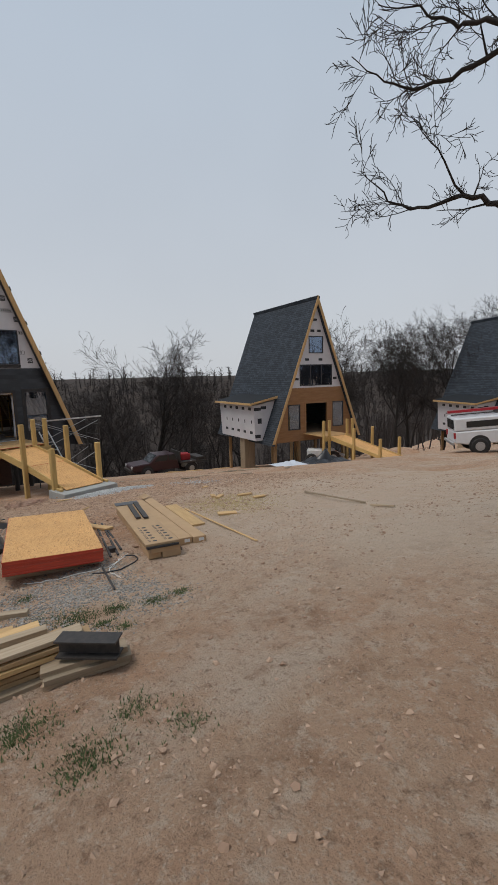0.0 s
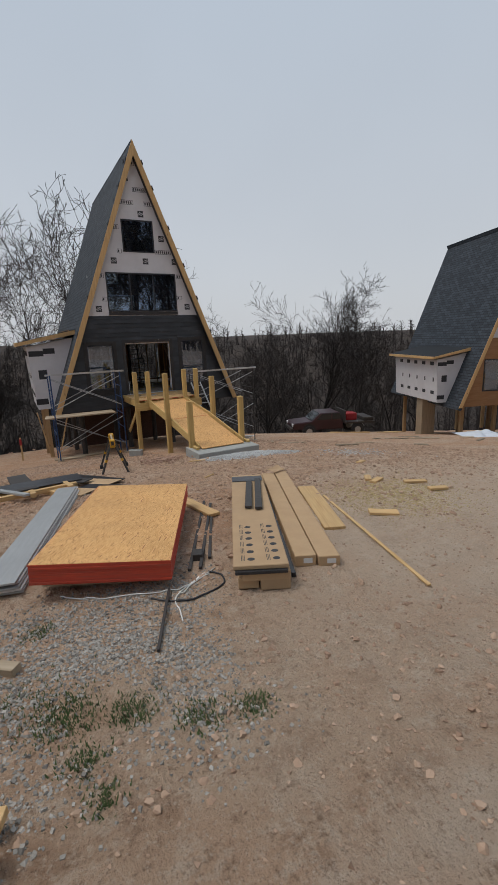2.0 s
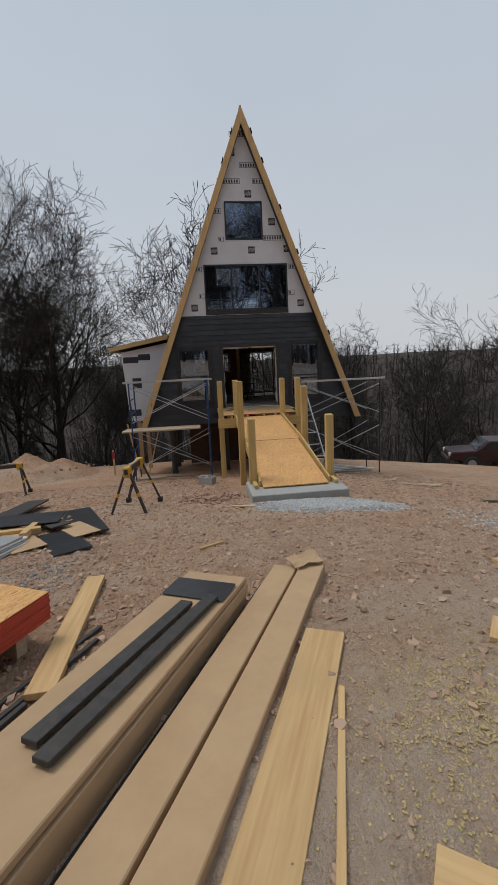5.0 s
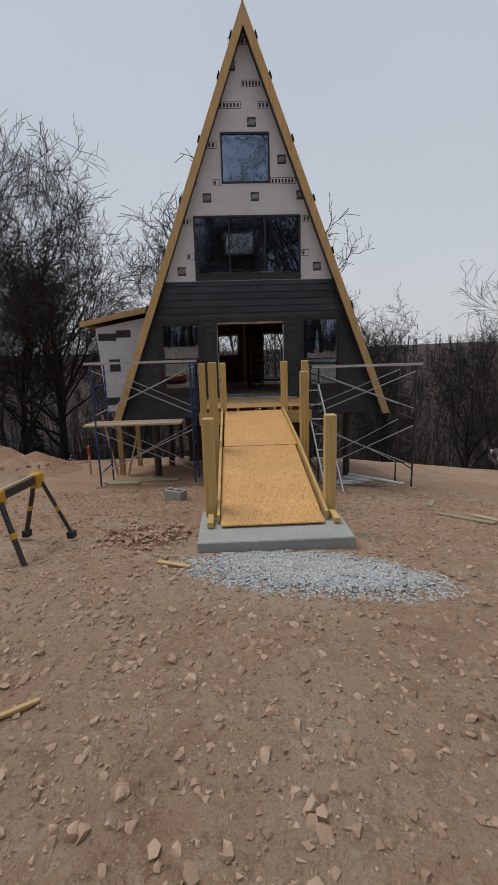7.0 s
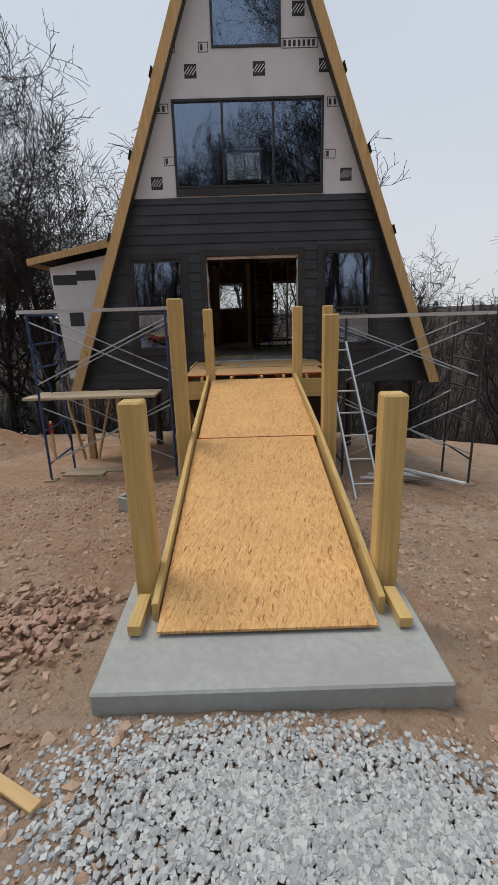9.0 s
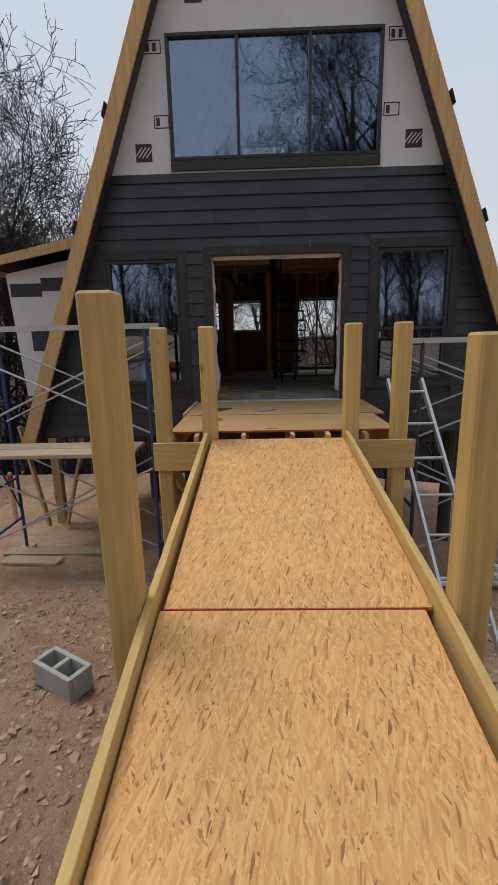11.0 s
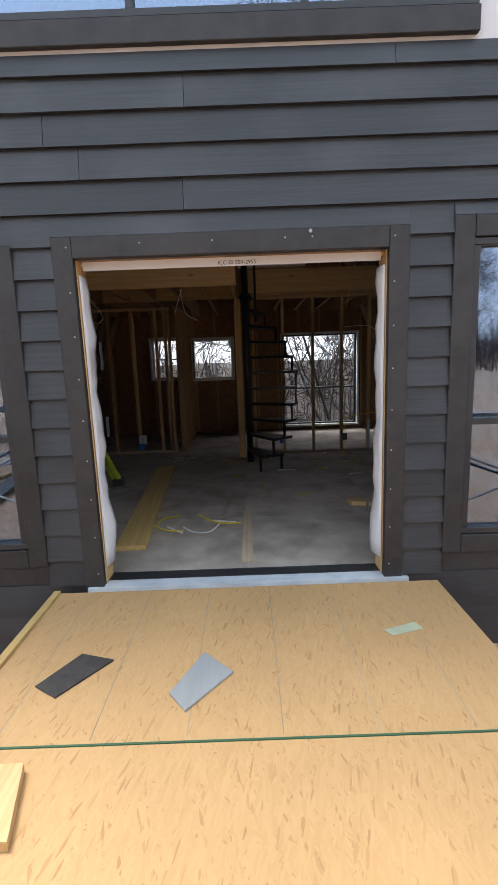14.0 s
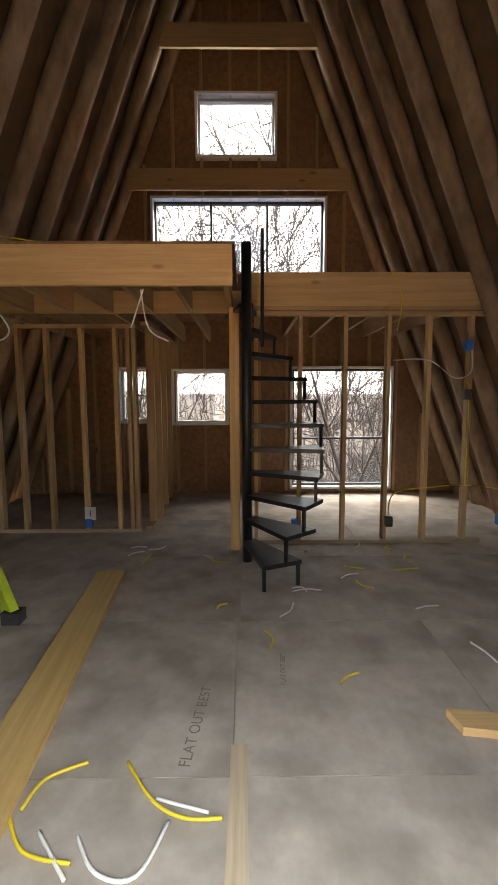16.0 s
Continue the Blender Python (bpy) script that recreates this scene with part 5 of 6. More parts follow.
def ladder(name, a, b, width, across, material, rungs, label):
    l = thing(name, Matrix.Translation(a), label, "ladder")
    a0, b0, ac = Vector((0, 0, 0)), Vector(b) - Vector(a), Vector(across).normalized()
    for s in (-1, 1):
        o = ac * (s * width / 2)
        part("rail", beam(a0 + o, b0 + o, 0.03 if material is M_ALU else 0.06, 0.07 if material is M_ALU else 0.1, up=ac.cross(b0)), material, l, bevel=0.003)
    for k in range(rungs):
        p = a0.lerp(b0, (k + 0.6) / rungs)
        part("rung", pipe([p - ac * (width / 2), p + ac * (width / 2)], 0.015, None, 8), M_ALU, l)
    return l


ladder("extension_ladder", (-15.7, 9.62, ground_z(-15.7, 9.62)), (-17.38, 9.42, 0.4), 0.36, (0, 1, 0), M_ALU, 7, "aluminium ladder leaning on the scaffold")
lad = ladder("step_ladder", (-21.18, 6.54, 0.03), (-21.75, 5.66, 1.46), 0.34, (0.85, -0.53, 0), M_LIME, 5, "lime-green fibreglass step ladder leaning inside")
for s in (-1, 1):
    o = Vector((0.85, -0.53, 0)).normalized() * (s * 0.17)
    part("foot", box(o.x - 0.05, o.x + 0.05, o.y - 0.06, o.y + 0.06, -0.02, 0.06), M_RUBBER, lad, "black rubber foot")

# ---------- building materials on the ground ----------
def lay(name, a, b, w, h, material, label, category, over=0.0, group="", bevel=0.003, part_name="board"):
    """A board on the ground from a to b, following the slope, with its lower face `over` above it."""
    over += 0.012 if h < 0.032 and over < 0.03 else 0.0
    za, zb = ground_z(*a) + over + h / 2, ground_z(*b) + over + h / 2
    m = look((*a, za), (*b, zb))
    d = (Vector((*b, zb)) - Vector((*a, za))).length
    t = thing(name, Matrix.Translation((*a, za - h / 2)), label, category, group)
    ang = math.atan2(b[1] - a[1], b[0] - a[0])
    tilt = math.atan2(zb - za, math.hypot(b[0] - a[0], b[1] - a[1]))
    ob = part(part_name, box(0, d, -w / 2, w / 2, 0, h), material, t, bevel=bevel)
    ob.rotation_euler = (0, -tilt, ang)
    return t, ob


def sheet_stack():
    nr, fr = Vector((-4.75, 4.24)), Vector((-6.94, 5.19))
    t = thing("strand_board_stack", Matrix.Translation((nr.x, nr.y, -0.10)), "stack of strand board sheets with red-painted edges", "sheet stack")
    ang = math.atan2(fr.y - nr.y, fr.x - nr.x)
    tilt, roll = math.atan2(-0.10, 2.44), math.atan2(0.045, 1.2)
    rnd = random.Random(2)
    for i in range(13):
        o, q = rnd.uniform(-0.006, 0.006), rnd.uniform(-0.005, 0.005)
        z = 0.03 + i * 0.0145
        s = part("sheet", box(o, 2.44 + o, q, 1.22 + q, z, z + 0.0142), M_RED, t)
        s.rotation_euler = (roll, -tilt, ang)
    s = part("top_sheet", box(0.002, 2.438, 0.002, 1.218, 0.2185, 0.222), M_OSB, t, "orange-tan strand board face")
    s.rotation_euler = (roll, -tilt, ang)
    for k in (0.25, 1.2, 2.2):
        s = part("bearer", box(k - 0.04, k + 0.04, 0.02, 1.2, -0.09, 0.029), M_OLDWOOD["y"], t)
        s.rotation_euler = (roll, -tilt, ang)


sheet_stack()


def carton(a, b, w, h, over, label, end_mark=True):
    t, ob = lay("long_carton", a, b, w, h, M_CARD, label, "carton", over, "long cartons on the ground", 0.006, "box")
    if end_mark:
        p = part("label", box(-0.003, -0.001, -w * 0.32, w * 0.1, h * 0.3, h * 0.75), M_VINYL, t, "white paper label")
        p.rotation_euler = ob.rotation_euler
    return t, ob


carton((-4.44, 5.465), (-7.75, 6.97), 0.205, 0.11, 0.0, "long closed brown cardboard carton on the ground")
carton((-4.33, 5.66), (-7.765, 7.225), 0.205, 0.105, 0.0, "long brown cardboard carton with a torn end flap")
carton((-4.20, 4.99), (-7.3, 6.44), 0.26, 0.098, 0.0, "flattened brown carton under the others", False)
carton((-4.34, 4.80), (-7.3, 6.22), 0.18, 0.098, 0.0, "narrow brown carton under the others", False)
carton((-4.24, 4.92), (-7.33, 6.385), 0.42, 0.085, 0.10, "flattened brown carton under the others", False)
tA, oA = carton((-4.27, 4.89), (-7.35, 6.35), 0.48, 0.04, 0.195, "wide flat carton printed with two rows of dark discs", False)
for i in range(6):
    for s in (-1, 1):
        x, c = 0.13 + i * 0.166, (0.08 if s > 0 else -0.145)
        d = part("disc_mark", pipe([(x, c, 0.0402), (x, c, 0.0412)], 0.033, None, 18), M_INK, tA)
        d.rotation_euler = oA.rotation_euler
        bm = bmesh.new()
        for q in range(3):
            box(x - 0.03, x + 0.09, c + 0.055 + q * 0.013, c + 0.060 + q * 0.013, 0.0402, 0.0408, bm)
        d = part("print", bm, M_INK, tA)
        d.rotation_euler = oA.rotation_euler
tt, oo = lay("black_sheeting", (-4.32, 5.25), (-7.5, 6.72), 0.04, 0.045, M_TARPB, "black plastic sheeting between the cartons", "sheeting", 0.0)
tt, oo = lay("black_sheeting", (-4.235, 4.875), (-4.33, 4.92), 0.45, 0.03, M_TARPB, "torn black plastic at the carton's end", "sheeting", 0.165)
for a, b in (((-5.72, 5.53), (-6.85, 6.13)), ((-5.61, 5.61), (-6.9, 6.30))):
    lay("composite_board", a, b, 0.085, 0.03, M_STEEL, "dark grey grooved composite board on the carton", "board", 0.236, "composite boards")
tt, oo = lay("black_wrap", (-6.95, 6.155), (-7.2, 6.27), 0.46, 0.006, M_TARPB, "black wrap across the carton's far end", "wrap", 0.236)
# torn flap at the carton's end
fp = thing("torn_flap", Matrix.Translation((-7.68, 7.19, ground_z(-7.68, 7.19) + 0.112)), "torn cardboard flap at the carton's end", "flap")
bm = bmesh.new()
g = [[bm.verts.new((-0.055 * i + 0.02 * math.sin(j * 2.3 + i), -0.17 + 0.075 * j, 0.004 + 0.012 * i + 0.01 * math.sin(i * 1.4 + j))) for j in range(5)] for i in range(4)]
for i in range(3):
    for j in range(4):
        bm.faces.new((g[i][j], g[i + 1][j], g[i + 1][j + 1], g[i][j + 1]))
fl = part("card", bm, M_CARD, fp)
fl.modifiers.new("thick", "SOLIDIFY").thickness = 0.005
fl.rotation_euler = (0, 0, 0.35)

lay("treated_plank", (-5.04, 6.295), (-6.655, 7.01), 0.25, 0.04, M_PINE["x"], "short wide pale treated plank on the ground", "plank", 0.0)
lay("wood_lath", (-3.53, 6.08), (-6.11, 6.94), 0.034, 0.018, M_PINE["x"], "long thin pale wood lath on the ground", "lath", 0.0)
lay("pine_offcut", (-6.33, 5.34), (-8.1, 5.25), 0.16, 0.04, M_PINE["x"], "pale pine board lying beside the sheet stack", "board", 0.02)
lay("wood_offcut", (-5.2, 6.95), (-5.0, 7.25), 0.14, 0.035, M_PINE["x"], "cut pine block in the sawdust", "offcut", 0, "offcuts in the sawdust")
for a, b in (((-6.2, 7.95), (-6.35, 8.25)), ((-6.35, 8.0), (-6.6, 8.2)), ((-5.9, 8.3), (-5.75, 8.6)), ((-7.6, 8.9), (-7.8, 9.2)), ((-5.4, 8.25), (-5.3, 8.5))):
    lay("wood_offcut", a, b, 0.1, 0.035, M_PINE["x"], "cut pine block in the sawdust", "offcut", 0, "offcuts in the sawdust")
lay("wood_lath", (-8.81, 6.21), (-9.04, 6.48), 0.03, 0.02, M_PINE["x"], "short pale stick on the clay", "stick", 0.0)
lay("wood_lath", (-11.2, 6.75), (-11.0, 7.1), 0.05, 0.02, M_PINE["x"], "short pale stick at the gravel's edge", "stick", 0.0)
lay("fallen_branch", (-4.75, 9.25), (-2.9, 8.4), 0.03, 0.03, M_OLDWOOD["x"], "thin bare stick lying across the track", "stick", 0.0)
lay("fallen_branch", (-2.7, 8.2), (-2.2, 8.02), 0.03, 0.03, M_OLDWOOD["x"], "thin bare stick lying across the track", "stick", 0.0)
# dark timbers and strap beside the stack
for a, b in (((-4.95, 4.48), (-7.1, 5.5)), ((-4.92, 4.58), (-6.9, 5.52)), ((-5.1, 4.75), (-6.3, 5.28))):
    lay("dark_batten", a, b, 0.032, 0.025, M_STEEL, "dark narrow batten beside the sheet stack", "batten", 0, "dark battens")
lay("black_block", (-5.28, 4.70), (-5.14, 4.64), 0.10, 0.07, M_STEEL, "black block of steel on the ground", "block", 0)


def loose_line(name, pts, r, material, label, category, lift=0.01):
    t = thing(name, Matrix.Translation((pts[0][0], pts[0][1], 0)), label, category)
    out = []
    n = len(pts)
    for i in range(n - 1):
        p0, p1, p2, p3 = (Vector(pts[max(i - 1, 0)]), Vector(pts[i]), Vector(pts[i + 1]), Vector(pts[min(i + 2, n - 1)]))
        for k in range(6):
            u = k / 6
            out.append(0.5 * ((2 * p1) + (p2 - p0) * u + (2 * p0 - 5 * p1 + 4 * p2 - p3) * u * u + (3 * p1 - p0 - 3 * p2 + p3) * u ** 3))
    out.append(Vector(pts[-1]))
    res = [Vector((p.x - pts[0][0], p.y - pts[0][1], (p.z if len(p) > 2 else ground_z(p.x, p.y)) + lift)) for p in out]
    part("strand", pipe(res, r, None, 6), material, t, smooth=True)
    return t


loose_line("strap", [(-5.2, 3.35), (-5.03, 3.56), (-4.86, 3.9), (-4.74, 4.23), (-4.72, 4.33), (-4.79, 4.54), (-4.87, 4.71)], 0.006, M_CABLEW, "white plastic strap lying in loops", "strap")
loose_line("strap", [(-4.80, 4.62), (-4.76, 4.5), (-4.69, 4.33), (-4.57, 4.21), (-4.4, 4.19), (-4.21, 4.15)], 0.006, M_CABLEW, "white plastic strap lying in loops", "strap")
loose_line("strap", [(-4.68, 4.28), (-4.62, 4.3), (-4.74, 4.42), (-4.82, 4.58)], 0.006, M_CABLEW, "white plastic strap lying in loops", "strap")
loose_line("power_cable", [(-4.71, 4.04), (-4.57, 4.17), (-4.5, 4.35), (-4.52, 4.51), (-4.58, 4.67), (-4.72, 4.7), (-4.85, 4.63)], 0.009, M_TARPB, "black cord lying in a loop", "cord")
lay("steel_rod", (-3.92, 3.87), (-4.74, 4.21), 0.022, 0.022, M_STEEL, "thin dark steel rod half buried in gravel", "rod", 0.0)

# grey metal siding stack and dark pieces behind it
rnd = random.Random(9)
t = thing("metal_siding_stack", Matrix.Translation((-5.5, 2.9, ground_z(-5.5, 2.9))), "stack of long grey metal siding lengths", "siding stack")
ang, tl = math.atan2(1.02, -4.3), math.atan2(ground_z(-9.9, 3.95) - ground_z(-5.5, 2.9), 4.5)
for i in range(5):
    o = rnd.uniform(-0.05, 0.05)
    s = part("length", box(o, 4.4 + o, -0.17 + i * 0.012, 0.17 + i * 0.008, 0.02 + i * 0.026, 0.042 + i * 0.026), M_GREYMETAL if i % 2 == 0 else M_VINYL, t, bevel=0.003)
    s.rotation_euler = (0, -tl, ang)
for a, b, w, h, ma, lab, ov in (((-10.2, 3.2), (-13.2, 3.0), 0.4, 0.03, M_STEEL, "dark sheet on the scrap pile", 0.12), ((-10.0, 4.75), (-12.1, 4.0), 0.5, 0.02, M_TARPB, "black crumpled sheet on the scrap pile", 0.02),
                                ((-9.9, 4.75), (-10.6, 4.3), 0.35, 0.012, M_CARD, "flat torn cardboard on the scrap pile", 0.05), ((-9.9, 3.7), (-12.5, 2.2), 0.12, 0.06, M_PINE["x"], "pine board on the scrap pile", 0.03),
                                ((-9.6, 3.9), (-11.2, 3.2), 0.3, 0.10, M_PINE["x"], "pine frame on the scrap pile", 0.0), ((-9.5, 3.2), (-12.8, 1.8), 0.1, 0.04, M_GREYMETAL, "grey strip on the scrap pile", 0.14),
                                ((-10.3, 4.3), (-11.4, 3.5), 0.28, 0.02, M_STEEL, "dark strip on the scrap pile", 0.10), ((-9.2, 2.7), (-12.4, 1.4), 0.16, 0.05, M_OLDWOOD["x"], "grey board on the scrap pile", 0.0)):
    lay("scrap_board", a, b, w, h, ma, lab, "scrap", ov)
for a, b in (((-9.84, 2.58), (-10.17, 4.07)), ((-10.6, 2.6), (-10.75, 4.0)), ((-9.75, 3.3), (-10.9, 3.2)), ((-9.85, 3.95), (-10.85, 3.85))):
    lay("scrap_board", a, b, 0.09, 0.08, M_PINE["x"], "pale pine framing length on the scrap pile", "scrap", 0.06)
for a, b, w in (((-10.6, 2.1), (-10.7, 4.2), 0.5), ((-9.2, 4.75), (-10.2, 4.2), 0.45), ((-9.4, 4.2), (-10.1, 3.75), 0.4)):
    lay("scrap_board", a, b, w, 0.012, M_TARPB if w > 0.4 else M_CARD, "crumpled dark sheet on the scrap pile" if w > 0.4 else "flat torn cardboard on the scrap pile", "scrap", 0.15 if w > 0.48 else 0.03)
lay("black_toolbag", (-6.9, 3.7), (-7.9, 4.0), 0.22, 0.14, M_TARPB, "black cloth bundle beside the sheet stack", "bundle", 0.0, bevel=0.05)


def lumber_pile():
    """Rough offcuts heaped beside the track: old and new boards of mixed lengths."""
    rnd = random.Random(31)
    ca, sa = math.cos(radians(62)), math.sin(radians(62))
    levels = 6
    for lv in range(levels):
        n = 6 if lv < 4 else 3
        for i in range(n):
            u = -0.62 + i * (1.24 / 5) + rnd.uniform(-0.05, 0.05)
            end = rnd.uniform(-0.32, 0.05) - lv * 0.05
            ln = rnd.uniform(1.2, 2.0)
            cx, cy = -3.05 + u * -0.75, 2.78 + u * -0.05 + (0.18 if u < 0 else 0)
            dx, dy = -0.32 + rnd.uniform(-0.08, 0.08), -0.95
            h = rnd.choice((0.038, 0.038, 0.05))
            a = (cx + dx * -end, cy + dy * -end)
            b = (a[0] + dx * ln, a[1] + dy * ln)
            ma = rnd.choice((M_OLDWOOD["x"], M_OLDWOOD["x"], M_PINE["x"], M_STUD["x"]))
            lay("lumber_offcut", a, b, rnd.choice((0.09, 0.14, 0.14, 0.19)), h, ma, "rough sawn lumber offcut in the heap", "lumber", 0.0 + lv * 0.058, "lumber heap beside the track")


lumber_pile()
for k, dx in enumerate((0.0, 0.03, -0.02)):
    lay("lumber_offcut", (-2.32 + dx, 2.98), (-2.62 + dx, 2.42), 0.14, 0.048, M_OLDWOOD["x"], "rough sawn lumber offcut in the heap", "lumber", k * 0.05, "lumber heap beside the track")
ib = thing("steel_beam", pose(-2.24, 2.85, ground_z(-2.35, 2.8) + 0.15, 0, 0, 216), "short dark steel I-beam at the lumber heap", "steel beam")
bm = bmesh.new()
box(0, 0.48, -0.075, 0.075, 0, 0.014, bm); box(0, 0.48, -0.075, 0.075, 0.126, 0.14, bm); box(0.001, 0.479, -0.006, 0.006, 0.014, 0.126, bm)
part("beam", bm, M_STEEL, ib)
lay("lumber_offcut", (-4.25, 3.0), (-4.9, 2.2), 0.09, 0.06, M_OLDWOOD["x"], "grey old timber lying by the heap", "lumber", 0.0, "lumber heap beside the track")


def sawhorse(x, y, turn, label):
    s = thing("sawhorse", pose(x, y, ground_z(x, y), 0, 0, turn), label, "sawhorse", "sawhorses")
    part("top_beam", box(-0.44, 0.44, -0.03, 0.03, 0.72, 0.81), M_STEEL, s, bevel=0.006)
    part("top_strip", box(-0.42, 0.42, -0.02, 0.02, 0.812, 0.835), M_OLDWOOD["x"], s)
    for e in (-1, 1):
        part("bracket", box(e * 0.36 - 0.07, e * 0.36 + 0.07, -0.06, 0.06, 0.66, 0.84), M_YELLOW, s, "yellow plastic bracket", bevel=0.015)
        for q in (-1, 1):
            leg = part("leg", beam((e * 0.38, q * 0.05, 0.72), (e * 0.48, q * 0.30, 0.03), 0.05, 0.035), M_STEEL, s, bevel=0.004)
            part("foot", box(e * 0.48 - 0.05, e * 0.48 + 0.05, q * 0.30 - 0.04, q * 0.30 + 0.04, -0.03, 0.05), M_RUBBER, leg)
            part("band", beam((e * 0.425, q * 0.166, 0.40), (e * 0.435, q * 0.188, 0.34), 0.056, 0.042), M_YELLOW, leg)


sawhorse(-11.87, 5.12, 171, "yellow and black folding sawhorse standing on the clay")
sawhorse(-15.9, 1.3, 100, "dark folding sawhorse standing by the dirt heap")


def cinder_block(x, y, turn):
    t = thing("cinder_block", pose(x, y, ground_z(x, y), 0, 0, turn), "grey two-hole concrete block on the clay", "block")
    bm = bmesh.new()
    for a, b, c, d in ((-0.2, 0.2, -0.1, -0.065), (-0.2, 0.2, 0.065, 0.1), (-0.2, -0.165, -0.065, 0.065), (0.165, 0.2, -0.065, 0.065), (-0.02, 0.02, -0.065, 0.065)):
        box(a, b, c, d, 0, 0.19, bm)
    bmesh.ops.remove_doubles(bm, verts=bm.verts, dist=1e-5)
    part("block", bm, M_CONC, t, bevel=0.006)


cinder_block(-15.2, 6.42, 60)
lay("weathered_plank", (-18.3, 4.2), (-18.25, 6.1), 0.22, 0.04, M_OLDWOOD["x"], "weathered plank under the scaffold", "plank", 0.02)
lay("weathered_plank", (-17.9, 4.4), (-17.8, 5.2), 0.2, 0.04, M_OLDWOOD["x"], "short weathered board under the scaffold", "plank", 0.02)
for i in range(7):
    lay("metal_scrap", (-17.2 - i * 0.12, 9.9 + i * 0.1), (-17.5 + i * 0.2, 11.3), 0.05, 0.04, M_GALV if i % 2 else M_VINYL, "pale metal scrap heaped under the scaffold", "scrap", 0.02 + 0.03 * i, "metal scrap")
st = thing("survey_stake", Matrix.Translation((-20.3, 3.2, ground_z(-20.3, 3.2))), "wooden stake with a red ribbon", "stake")
part("stake", box(-0.02, 0.02, -0.03, 0.03, -0.1, 0.9), M_PINE["z"], st)
part("ribbon", box(-0.03, 0.03, -0.04, 0.04, 0.6, 0.85), M_REDLAMP, st)
for y, dy in ((4.5, 0.5), (4.2, -0.3)):
    p = thing("prop", Matrix.Translation((-19.6, y, -2.2)), "wooden prop under the bay", "prop", "props under the bay")
    part("board", beam((0, 0, 0), (0, dy, 1.75), 0.04, 0.09, up=(1, 0, 0)), M_PINE["z"], p)
for x in (-20.0, -22.5):
    p = thing("prop", Matrix.Translation((x, 4.25, -2.5)), "square post under the bay", "post", "props under the bay")
    part("board", box(-0.07, 0.07, -0.07, 0.07, -0.4, 2.12), M_STUD["z"], p)

# ---------- loose things on deck and floor ----------
def flat(name, pts, z, th, material, label, category):
    c = Vector((sum(p[0] for p in pts) / len(pts), sum(p[1] for p in pts) / len(pts)))
    t = thing(name, Matrix.Translation((c.x, c.y, z)), label, category)
    bm = bmesh.new()
    lo = [bm.verts.new((p[0] - c.x, p[1] - c.y, 0)) for p in pts]
    hi = [bm.verts.new((p[0] - c.x, p[1] - c.y, th)) for p in pts]
    bm.faces.new(lo[::-1]); bm.faces.new(hi)
    for i in range(len(pts)):
        j = (i + 1) % len(pts)
        bm.faces.new((lo[i], lo[j], hi[j], hi[i]))
    part("piece", bm, material, t)
    return t


flat("shingle_scrap", [(-17.972, 7.205), (-17.90, 7.32), (-18.133, 7.499), (-18.186, 7.333)], 0.003, 0.008, M_STEEL, "black shingle scrap on the deck", "shingle")
flat("board_scrap", [(-17.90, 7.80), (-17.80, 7.88), (-18.018, 8.064), (-18.163, 7.924)], 0.003, 0.010, M_GREYMETAL, "grey board scrap on the deck", "board")
flat("wood_block", [(-17.30, 7.34), (-17.30, 7.44), (-17.56, 7.36), (-17.56, 7.27)], 0.001, 0.035, M_PINE["x"], "short pine block on the deck", "block")
flat("paper_label", [(-16.80, 7.91), (-16.80, 8.02), (-16.84, 8.035), (-16.84, 7.93)], 0.001, 0.001, mat("magenta_paper", (0.35, 0.04, 0.14), 0.7), "torn magenta and white paper label", "label")
flat("wrapper", [(-18.30, 8.82), (-18.36, 9.0), (-18.30, 9.02), (-18.25, 8.85)], 0.003, 0.002, mat("pale_wrapper", (0.5, 0.52, 0.36), 0.5), "crumpled pale wrapper on the deck", "wrapper")
deck_ob = bpy.data.objects["deck"]
bpy.context.view_layer.update()
for k in range(6):
    o = part("chalk_line", box(-18.79, -17.68, 7.18 + k * 0.36, 7.184 + k * 0.36, 0.0022, 0.0026), M_OLDWOOD["x"], deck_ob)
    o.matrix_parent_inverse = deck_ob.matrix_world.inverted()
t = thing("floor_plank", pose(-19.42, 7.25, 0.001, 0, 0, math.degrees(math.atan2(-0.21, -2.70))), "long damp treated plank lying on the floor", "plank")
part("board", box(0, 2.71, -0.115, 0.115, 0, 0.038), M_TREAT["x"], t, bevel=0.003)
flat("wood_block", [(-20.30, 9.12), (-20.42, 9.10), (-20.36, 9.5), (-20.24, 9.5)], 0.001, 0.04, M_PINE["y"], "short pine offcut on the floor", "block")
M_FADED = mat("faded_print", (0.13, 0.105, 0.09), 0.9, 0, (0.22, 0.18, 0.15), (30, 30, 30), 4, 0)


def writing(body, size, m, parent, material, name="print"):
    cu = bpy.data.curves.new(name, "FONT")
    cu.body, cu.size, cu.align_x, cu.align_y = body, size, "CENTER", "CENTER"
    cu.materials.append(material)
    o = new(name, cu)
    o.parent = parent
    o.matrix_parent_inverse = parent.matrix_world.inverted()
    o.matrix_basis = m
    return o


